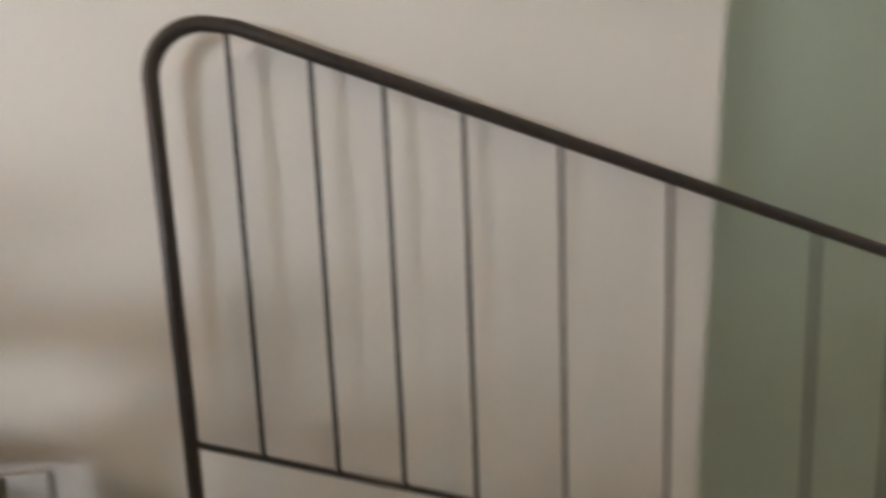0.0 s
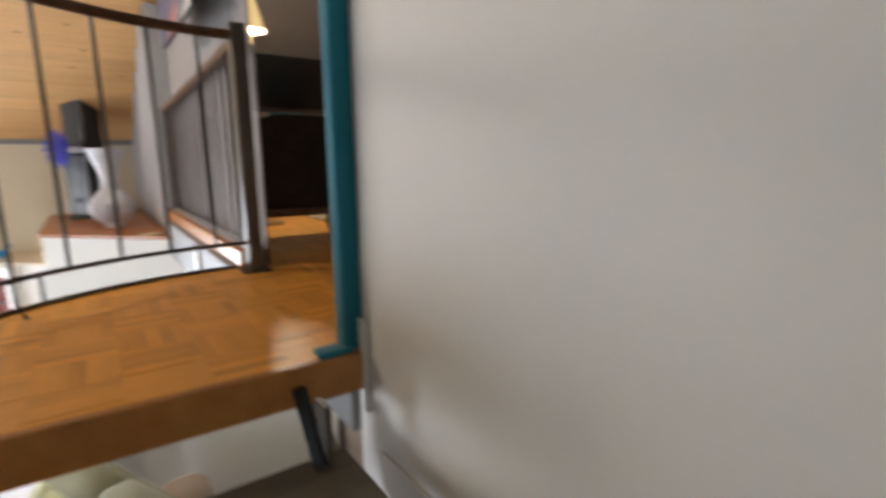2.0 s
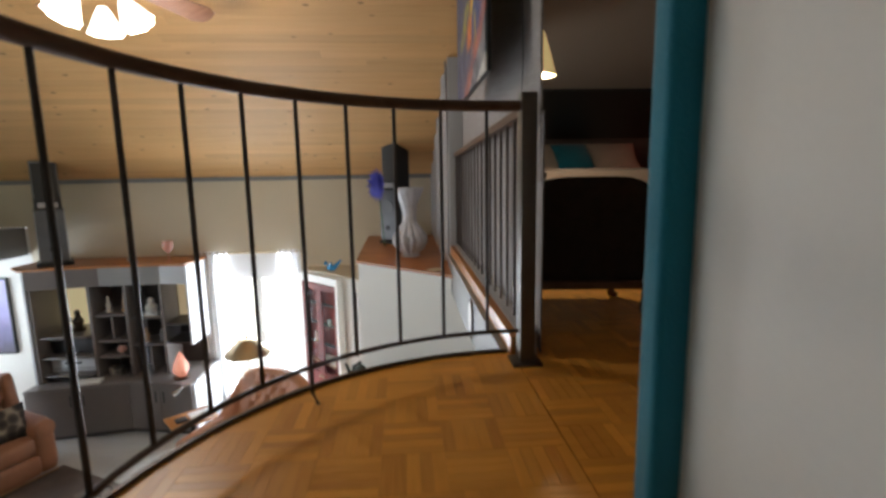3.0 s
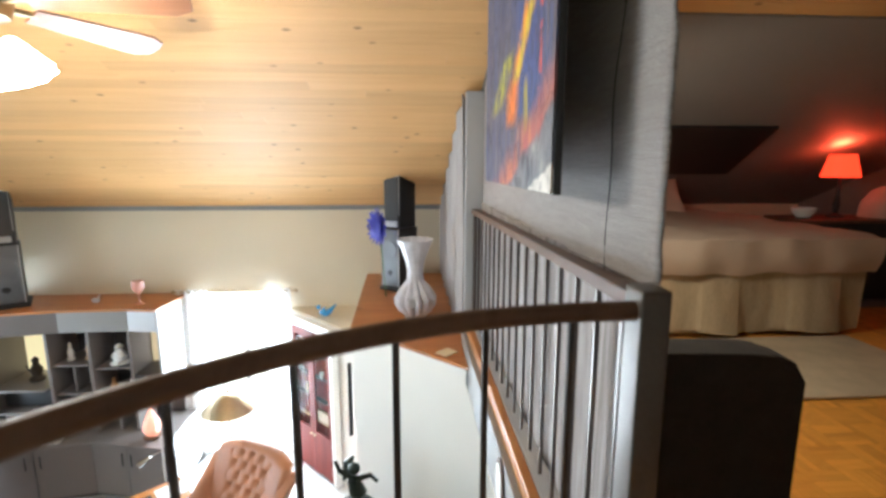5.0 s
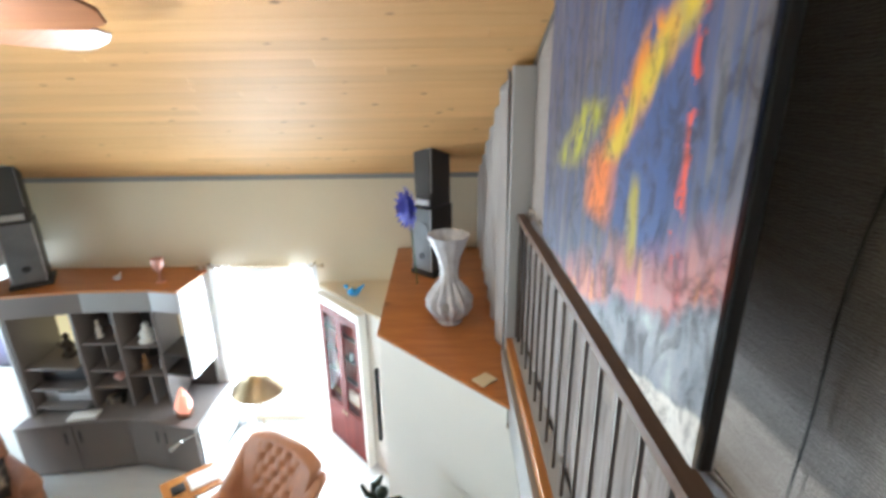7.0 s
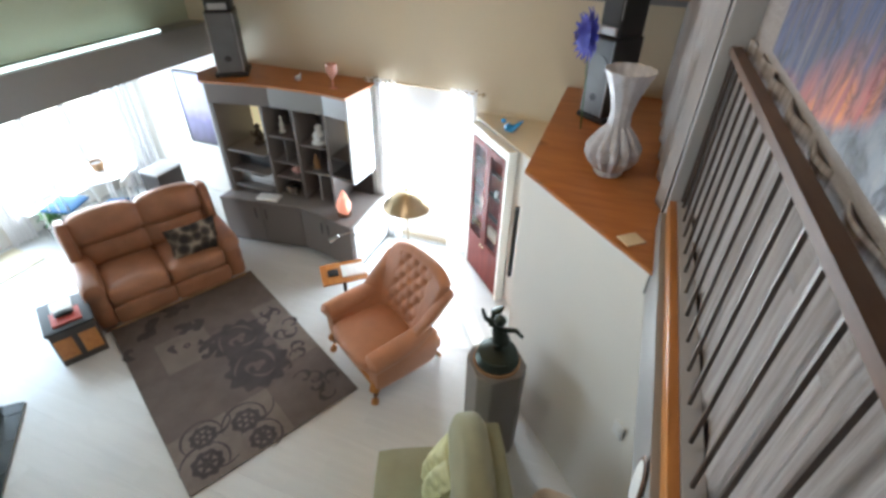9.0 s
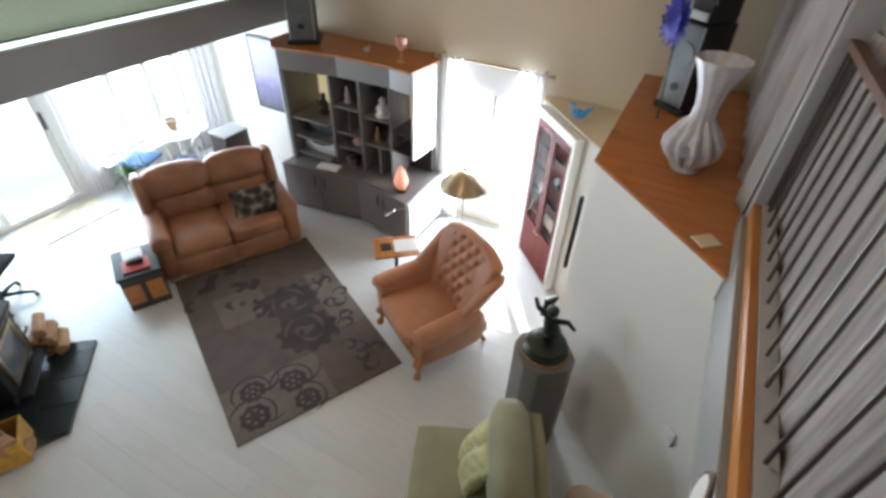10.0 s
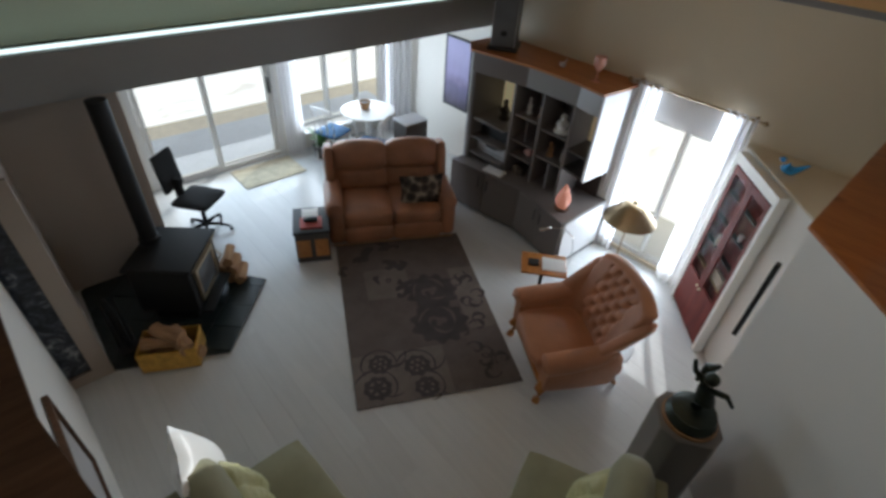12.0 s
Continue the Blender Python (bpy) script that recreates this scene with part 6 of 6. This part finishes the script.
def office_chair():
    t = thing("office_chair", "black mesh office chair near the garden door", "chair", frame_of(-5.46, 3.67, 128))
    part("seat", cushion(-0.22, -0.22, 0.44, 0.22, 0.22, 0.51, 0.03, 0.01), M_MESHBLACK, t)
    part("backrest", cushion(-0.165, 0.2, 0.58, 0.165, 0.245, 1.05, 0.03, 0.0, m=Matrix.Rotation(radians(-6), 4, "X")), M_MESHBLACK, t)
    part("back_stem", box(-0.03, 0.18, 0.46, 0.03, 0.27, 0.70, 0.01), M_MESHBLACK, t)
    part("gas_lift", tube([(0, 0, 0.09), (0, 0, 0.44)], 0.025, 12), M_MESHBLACK, t)
    for k in range(5):
        a = radians(72 * k)
        leg = part("leg", tube([(0, 0, 0.11), (0.15 * math.cos(a), 0.15 * math.sin(a), 0.10), (0.28 * math.cos(a), 0.28 * math.sin(a), 0.065)], [0.025, 0.02, 0.014], 8), M_MESHBLACK, t)
        part("caster", ball(0.028, (0.28 * math.cos(a), 0.28 * math.sin(a), 0.028), (0.8, 0.8, 1), 2), M_MESHBLACK, leg)


office_chair()
solid("door_mat", box(-0.29, -0.46, 0.001, 0.29, 0.46, 0.014, 0.003), surface("beige_patterned_mat", (0.50, 0.45, 0.33), 0.95, var=0.3, big=7, fine=60, bump=0.5), "beige patterned mat by the garden door", "mat", pose(-6.37, 4.90, 0))
dt = thing("dining_table", "small round glass dining table on white legs", "table", frame_of(-5.98, 6.42, 20))
part("tabletop", lathe([(0.40, 0.735), (0.405, 0.745), (0.40, 0.755), (0.001, 0.755)], 40), M_WHITEP, dt)
for k in range(4):
    a = radians(45 + 90 * k)
    part("leg", tube([(0.24 * math.cos(a), 0.24 * math.sin(a), 0), (0.18 * math.cos(a), 0.18 * math.sin(a), 0.4), (0.26 * math.cos(a), 0.26 * math.sin(a), 0.734)], 0.016, 8), M_WHITEP, dt)
pp = thing("potted_plant", "small brown pot on the dining table", "plant pot", pose(-6.02, 6.40, 0.756))
part("pot", lathe([(0.06, 0), (0.085, 0.09), (0.09, 0.12), (0.08, 0.12), (0.07, 0.09), (0.001, 0.08)], 20), M_STRAW, pp)
part("soil", lathe([(0.075, 0.095), (0.04, 0.105), (0.001, 0.11)], 16), M_CABIN, pp)


def dining_chair(m):
    t = thing("dining_chair", "white dining chair with a blue seat", "chair", m, "chairs round the dining table")
    part("seat", cushion(-0.2, -0.2, 0.43, 0.2, 0.2, 0.48, 0.025, 0.01), surface("blue_seat_cloth", (0.05, 0.12, 0.24), 0.9), t)
    for x in (-0.18, 0.18):
        part("front_leg", tube([(x, -0.18, 0), (x, -0.18, 0.44)], 0.014, 8), M_WHITEP, t)
        part("back_leg", tube([(x, 0.19, 0), (x, 0.18, 0.45), (x, 0.22, 0.88)], 0.014, 8), M_WHITEP, t)
    part("top_rail", box(-0.18, 0.205, 0.82, 0.18, 0.23, 0.88, 0.006), M_WHITEP, t)
    for x in (-0.06, 0.06):
        part("back_bar", tube([(x, 0.19, 0.47), (x, 0.215, 0.83)], 0.009, 8), M_WHITEP, t)
    return t


dc = dining_chair(frame_of(-5.52, 6.15, -60))
copy_thing(dc, frame_of(-6.2, 5.92, -160))
sc = thing("dark_side_unit", "dark grey low cupboard in the dining corner", "cupboard", frame_of(-5.42, 6.8, 0))
part("body", box(-0.16, -0.2, 0.0, 0.16, 0.2, 0.70, 0.008), M_CABIN, sc)
part("top", box(-0.17, -0.21, 0.702, 0.17, 0.21, 0.725, 0.006), M_CABLIGHT, sc)


def plant():
    t = thing("green_plant", "leafy green houseplant on the floor by the window", "plant", pose(-6.35, 5.78, 0))
    part("pot", lathe([(0.09, 0), (0.12, 0.18), (0.13, 0.2), (0.115, 0.2), (0.10, 0.17), (0.001, 0.16)], 20), M_CABIN, t)
    leaf = surface("green_leaf", (0.05, 0.14, 0.03), 0.5, var=0.3)
    rnd = random.Random(5)
    for k in range(34):
        a, h = rnd.random() * 6.28, 0.12 + 0.22 * rnd.random()
        L = 0.14 + 0.1 * rnd.random()
        bm = bmesh.new()
        rows = []
        for s in range(5):
            u = s / 4
            w = 0.022 * math.sin(math.pi * (0.1 + 0.88 * u))
            r, z = 0.02 + L * u, 0.17 + h * math.sin(u * 2.0)
            c, sn = math.cos(a), math.sin(a)
            rows.append([bm.verts.new((r * c - e * w * sn, r * sn + e * w * c, z)) for e in (-1, 1)])
        for p, q in zip(rows, rows[1:]):
            bm.faces.new((p[0], p[1], q[1], q[0]))
        part("leaf", bm, leaf, t)


plant()

# ---------- ceiling fan ----------
def fan():
    m = frame_of(-1.36, 3.80, 0)
    t = thing("ceiling_fan", "ceiling fan with wooden blades and frilled glass lamps", "ceiling fan", m)
    z = 4.12
    part("rod", tube([(0, 0, z + 0.1), (0, 0, roof_z(3.80) - 0.001)], 0.014, 10), M_BRASS, t)
    part("motor", lathe([(0.05, z - 0.1), (0.11, z - 0.07), (0.13, z), (0.11, z + 0.07), (0.04, z + 0.11)], 28), M_BRASS, t)
    for k in range(5):
        a = 72 * k - 4
        bm = prism([(0.20, -0.045), (0.70, -0.08), (0.77, -0.055), (0.79, 0.0), (0.77, 0.055), (0.70, 0.08), (0.20, 0.045)], -0.005, 0.005, 0.002)
        bm.transform(Matrix.Translation((0, 0, z - 0.02)) @ Matrix.Rotation(radians(a), 4, "Z") @ Matrix.Rotation(radians(-24), 4, "X"))
        part("blade", bm, M_BLADE, t)
        ir = tube([(0.1, 0, z - 0.02), (0.22, 0, z - 0.015)], 0.012, 8)
        ir.transform(Matrix.Rotation(radians(a), 4, "Z"))
        part("blade_arm", ir, M_BRASS, t)
    for k in range(3):
        a = radians(120 * k - 5)
        mm = Matrix.Translation((0.13 * math.cos(a), 0.13 * math.sin(a), z - 0.17)) @ Matrix.Rotation(a, 4, "Z") @ Matrix.Rotation(radians(-28), 4, "Y")
        part("lamp_shade", lathe([(0.085, -0.12), (0.07, -0.09), (0.05, -0.04), (0.032, 0.0), (0.02, 0.02)], 40, mm, 0.08, 8), M_LAMPGLASS, t, "frilled white glass lamp shade")
        lamp("fan_bulb", "POINT", Matrix.Translation((-1.36 + 0.2 * math.cos(a), 3.80 + 0.2 * math.sin(a), z - 0.34)), 18, (1.0, 0.9, 0.76), 0.05)


M_BLADE = wood("reddish_fan_blade", (0.30, 0.12, 0.05), (0.46, 0.22, 0.11), 0.3, (1, 10, 10))
M_LAMPGLASS = glow("lit_frosted_glass", (1.0, 0.93, 0.8), 5.0)
fan()
# added emissive bar that stands in for sunlight along the ledge
ledge_bar = thing("cove_light", "glowing bar added for the sunlit strip on the beam's ledge", "light strip")
part("tube", box(-4.80, -1.0, 2.472, -4.75, 6.9, 2.492, 0.004), glow("cool_ledge_emission", (0.85, 1.0, 0.92), 3.6), ledge_bar)

# ---------- bedroom ----------
bed = thing("bed", "wide bed with beige cover and champagne valance", "bed")
def rumpled_cover():
    """A soft cover over the mattress, lumpy on top and hanging unevenly at the edge."""
    bm = bmesh.new()
    nx, ny = 60, 46
    rows = []
    for j in range(ny + 1):
        v = j / ny
        row = []
        for i in range(nx + 1):
            u = i / nx
            x = 1.33 + 2.04 * u
            y = 4.84 + 2.1 * max(0.0, (v - 0.12) / 0.88)
            lump = 0.022 * noise.noise(Vector((x * 3.1, y * 2.3, 0))) + 0.010 * noise.noise(Vector((x * 9, y * 7, 2)))
            if v < 0.12:
                k = v / 0.12
                z = 2.80 + 0.02 * noise.noise(Vector((x * 4, 9, 0))) + 0.26 * k ** 0.8
                y += 0.03 * noise.noise(Vector((x * 5, z * 4, 1))) + 0.05 * (1 - math.sqrt(max(0.0, 1 - (1 - k) ** 2))) - 0.03
            else:
                z = 3.065 + lump - 0.05 * max(0.0, u - 0.75) - 0.03 * math.exp(-(v - 0.12) * 30)
            row.append(bm.verts.new((x, y, z)))
        rows.append(row)
    for a, b in zip(rows, rows[1:]):
        for i in range(nx):
            bm.faces.new((a[i], a[i + 1], b[i + 1], b[i]))
    return bm


part("mattress", cushion(1.37, 4.90, 2.80, 3.33, 6.95, 3.03, 0.06, 0.01), M_BEIGE, bed, "beige mattress")
part("cover", rumpled_cover(), M_BEIGE, bed, "rumpled beige bed cover")


def valance():
    """Wide box pleats that swing out below and end in an uneven hem."""
    bm = bmesh.new()
    cols = []
    n, m = 150, 9
    for i in range(n + 1):
        x = 1.36 + 1.98 * i / n
        fold = math.sin(x * 9.0 + 1.3 * noise.noise(Vector((x * 2.1, 0, 0))))
        fold = math.copysign(abs(fold) ** 0.5, fold)
        hem = 2.372 + 0.028 * (0.5 + 0.5 * math.sin(x * 9.0 + 1.2)) + 0.012 * noise.noise(Vector((x * 6, 1, 0)))
        col = []
        for j in range(m + 1):
            k = j / m
            z = hem + (2.83 - hem) * k
            out = (1 - k) * (0.045 * fold + 0.03) + 0.012 * noise.noise(Vector((x * 11, z * 5, 4)))
            col.append(bm.verts.new((x, 4.90 - out, z)))
        cols.append(col)
    for a, b in zip(cols, cols[1:]):
        for j in range(m):
            bm.faces.new((a[j], b[j], b[j + 1], a[j + 1]))
    return bm


part("valance", valance(), M_SKIRT, bed, "pleated champagne satin valance")
part("base", box(1.4, 4.95, 2.36, 3.3, 6.9, 2.79), M_SKIRT, bed)
for x in (1.5, 3.15):
    part("leg", box(x, 5.0, 2.34, x + 0.06, 5.06, 2.36), M_BLACK, bed)
throw_pillow("bed_pillow", pose(1.75, 6.6, 3.2, -40, 0, 0), M_BEIGE, "beige pillow on the bed", 0.6, 0.45, 0.16)
throw_pillow("teal_pillow", pose(2.1, 6.4, 3.2, -40, 0, 8), M_TEAL, "teal pillow on the bed", 0.45, 0.4, 0.16)
throw_pillow("bed_pillow", pose(2.65, 6.6, 3.2, -40, 0, 0), M_BEIGE, "beige pillow on the bed", 0.6, 0.45, 0.16)
solid("roof_blind", boxes_from([(1.6, 6.6, roof_z(6.6) - 0.03), (3.4, 6.6, roof_z(6.6) - 0.03), (3.2, 5.7, roof_z(5.7) - 0.03), (1.5, 5.7, roof_z(5.7) - 0.03)], 0.02), M_BLACK, "black blind drawn over a roof window", "blind")
solid("bedroom_rug", cushion(1.5, 4.0, 2.341, 3.2, 4.85, 2.362, 0.01, 0.0, 10), M_CREAMRUG, "cream shag rug beside the bed", "rug")
ns = thing("nightstand", "dark low nightstand beside the bed", "nightstand", pose(4.05, 5.95, LAND))
part("body", box(-0.45, -0.2, 0.0, 0.6, 0.25, 0.68, 0.008), M_BLACK, ns)
part("top", box(-0.5, -0.23, 0.682, 0.65, 0.27, 0.71, 0.006), M_RAILWOOD, ns)
rl = thing("red_lamp", "glowing red shaded table lamp on the nightstand", "lamp", pose(4.05, 5.98, LAND + 0.711))
part("foot", lathe([(0.07, 0), (0.07, 0.015), (0.02, 0.04), (0.03, 0.12), (0.015, 0.2), (0.015, 0.36)], 18), M_BLACK, rl)
part("shade", lathe([(0.15, 0.36), (0.10, 0.56)], 28), glow("lit_red_shade", (1.0, 0.035, 0.008), 1.5, (0.6, 0.03, 0.02)), rl, "glowing red shade")
lamp("red_lamp_bulb", "POINT", Matrix.Translation((4.05, 5.98, LAND + 1.32)), 5, (1.0, 0.12, 0.04), 0.05)
solid("white_bowl", lathe([(0.05, 0), (0.09, 0.05), (0.10, 0.09), (0.09, 0.09), (0.07, 0.04), (0.001, 0.03)], 20), M_WHITEP, "white bowl on the nightstand", "bowl", pose(3.72, 5.95, LAND + 0.711))
solid("white_dome", lathe([(0.16, 0), (0.15, 0.12), (0.08, 0.24), (0.001, 0.28)], 24), M_BEIGE, "pale domed cover on the nightstand", "cover", pose(4.45, 5.95, LAND + 0.711))
yl = thing("standing_lamp", "standing lamp with a cream glass shade behind the cloth", "lamp", pose(1.10, 4.2, LAND))
part("base", lathe([(0.13, 0), (0.13, 0.02), (0.02, 0.04)], 20), M_BRASS, yl)
part("pole", tube([(0, 0, 0.03), (0, 0, 1.52)], 0.012, 8), M_BRASS, yl)
lamp("standing_lamp_bulb", "POINT", Matrix.Translation((1.10, 4.2, LAND + 1.28)), 30, (1.0, 0.84, 0.62), 0.05)
part("shade", lathe([(0.10, 1.32), (0.075, 1.42), (0.035, 1.56), (0.02, 1.6)], 24), glow("cream_lit_shade", (1.0, 0.7, 0.28), 0.5, (0.8, 0.65, 0.35)), yl, "cream bell shade")


def dark_chair():
    t = thing("upholstered_chair", "black patterned upholstered chair on carved cabriole legs", "armchair", pose(1.02, 3.04, LAND, 0, 0, -6))
    bm = bmesh.new()
    out = []
    for k in range(17):
        u = -1 + 2 * k / 16
        out.append((0.27 * u, 0.585 + 0.09 * math.sqrt(max(0, 1 - u ** 4))))
    prof = [(-0.27, 0.2)] + out + [(0.27, 0.2)]
    a = [bm.verts.new((x, 0.0, z)) for x, z in prof]
    b = [bm.verts.new((x, 0.12, z)) for x, z in prof]
    bm.faces.new(a)
    bm.faces.new(b[::-1])
    for i in range(len(a)):
        bm.faces.new((a[i], b[i], b[(i + 1) % len(a)], a[(i + 1) % len(a)]))
    bmesh.ops.bevel(bm, geom=[e for e in bm.edges if abs(e.verts[0].co.y - e.verts[1].co.y) < 1e-6], offset=0.02, segments=2, affect="EDGES")
    part("backrest", bm, M_DARKUPH, t)
    part("seat", cushion(-0.28, 0.1, 0.2, 0.28, 0.62, 0.42, 0.05, 0.02), M_DARKUPH, t)
    for s in (-1, 1):
        part("arm", cushion(s * 0.27 - 0.05, 0.1, 0.3, s * 0.27 + 0.05, 0.58, 0.50, 0.045, 0.0), M_DARKUPH, t)
        for y in (0.04, 0.56):
            part("leg", tube([(s * 0.24, y, 0.22), (s * 0.275, y, 0.16), (s * 0.25, y, 0.07), (s * 0.27, y, 0.02), (s * 0.29, y, 0.0)], [0.035, 0.032, 0.018, 0.022, 0.024], 10), M_RAILWOOD, t)
    part("apron", box(-0.25, 0.005, 0.17, 0.25, 0.03, 0.21, 0.008), M_RAILWOOD, t)


dark_chair()


pouf = thing("round_stool", "round beige upholstered stool behind the green sofa", "stool", pose(0.42, 4.40, 0))
part("seat", cushion(-0.17, -0.17, 0.2, 0.17, 0.17, 0.42, 0.15, 0.01), M_BEIGE, pouf)
part("base", lathe([(0.15, 0), (0.15, 0.2)], 24), M_RAILWOOD, pouf)


# ---------- floor pieces ----------
floor = thing("floor", "pale grey vinyl plank floor of the living room", "floor", kind="structure")
plank_mesh = mesh_of(box(0.0, 0.0, -0.012, 1.2194, 0.1892, 0.0), "plank", M_PLANK, False)
PLANK_TURN = 0.0
rm = Matrix.Rotation(radians(PLANK_TURN), 4, "Z")
FX0, FX1, FY0, FY1 = -6.75, 1.5, -3.0, FAR
rest = bmesh.new()
count = 0
for r in range(-40, 60):
    off = (r * 0.437) % 1.22
    for c in range(-9, 9):
        o = rm @ Vector((c * 1.22 + off, r * 0.19, 0))
        mid = rm @ Vector((c * 1.22 + off + 0.61, r * 0.19 + 0.095, 0))
        corners = [rm @ Vector((c * 1.22 + off + u, r * 0.19 + v, 0)) for u in (0, 1.22) for v in (0, 0.19)]
        whole = all(FX0 < q.x < FX1 and FY0 < q.y < FY1 for q in corners)
        if whole and o.y > 2.2 and count < 300:
            ob = new("plank", plank_mesh)
            ob.parent = floor
            ob.matrix_local = Matrix.Translation(o) @ rm
            count += 1
        elif any(FX0 < q.x < FX1 and FY0 < q.y < FY1 for q in corners):
            poly = [(q.x, q.y) for q in (rm @ Vector((c * 1.22 + off + u, r * 0.19 + v, 0)) for u, v in ((0, 0), (1.2194, 0), (1.2194, 0.1892), (0, 0.1892)))]
            poly = clip_poly(poly, [(FX0, FY0), (FX1, FY0), (FX1, FY1), (FX0, FY1)])
            if len(poly) > 2:
                lo = [rest.verts.new((x, y, 0.0)) for x, y in poly]
                rest.faces.new(lo)
edge = part("edge_planks", rest, M_PLANK, floor)
edge["kind"] = "stuff"

# basket-weave parquet: squares of five fingers, turned by turns
def parquet(parent, x0, x1, y0, y1, keep, limit, mat):
    S, N = 0.158, 5
    fm = mesh_of(box(-S / 2 + 0.0007, -S / N / 2 + 0.0006, 0, S / 2 - 0.0007, S / N / 2 - 0.0006, 0.0175), "finger", mat, False)
    n = 0
    i = 0
    x = x0
    while x < x1:
        j, y = 0, y0
        while y < y1:
            for k in range(N):
                d = (k + 0.5) * S / N
                c = (x + S / 2, y + d) if (i + j) % 2 else (x + d, y + S / 2)
                ends = [(c[0] + (S / 2 if (i + j) % 2 else 0) * s, c[1] + (0 if (i + j) % 2 else S / 2) * s) for s in (-1, 1)]
                if all(keep(e) for e in ends) and n < limit:
                    ob = new("finger", fm)
                    ob.parent = parent
                    ob.matrix_local = pose(c[0], c[1], 2.3225, 0, 0, 0 if (i + j) % 2 else 90)
                    n += 1
            y += S
            j += 1
        x += S
        i += 1


parquet(landing, -0.51, 0.598, 1.63, 2.80, lambda p: (math.hypot(p[0] - CX, p[1] - CY) < CR - 0.001 or p[1] < CY) and p[1] > front_edge(p[0]) + 0.008 and p[0] < 0.598, 300, M_PARQ)
# cut pieces along the curve and into the bedroom, joined
pts = [(0.598, 1.624)] + [(0.598, CY + CR - 0.002)] + [(CX + (CR - 0.001) * math.cos(a), CY + (CR - 0.001) * math.sin(a)) for a in [radians(89 + 91 * i / 40) for i in range(41)]] + [(CX - CR + 0.001, front_edge(CX - CR) + 0.004)]
f2 = prism(pts, 2.3222, 2.3385)
cut = part("cut_parquet", f2, M_PARQ, landing)
cut["kind"] = "stuff"
bf = thing("bedroom_floor", "honey basket-weave parquet running into the bedroom", "floor", kind="structure")
bmf = bmesh.new()
S, N = 0.158, 5
for i in range(26):
    for j in range(24):
        for k in range(N):
            d = (k + 0.5) * S / N
            x, y = 0.60 + i * S, 1.72 + j * S
            if (i + j) % 2:
                bm_box(bmf, x + 0.0007, y + k * S / N + 0.0006, 2.3225, x + S - 0.0007, y + (k + 1) * S / N - 0.0006, 2.34)
            else:
                bm_box(bmf, x + k * S / N + 0.0006, y + 0.0007, 2.3225, x + (k + 1) * S / N - 0.0006, y + S - 0.0007, 2.34)
pf = part("fingers", bmf, M_PARQ2, bf)
pf["kind"] = "stuff"
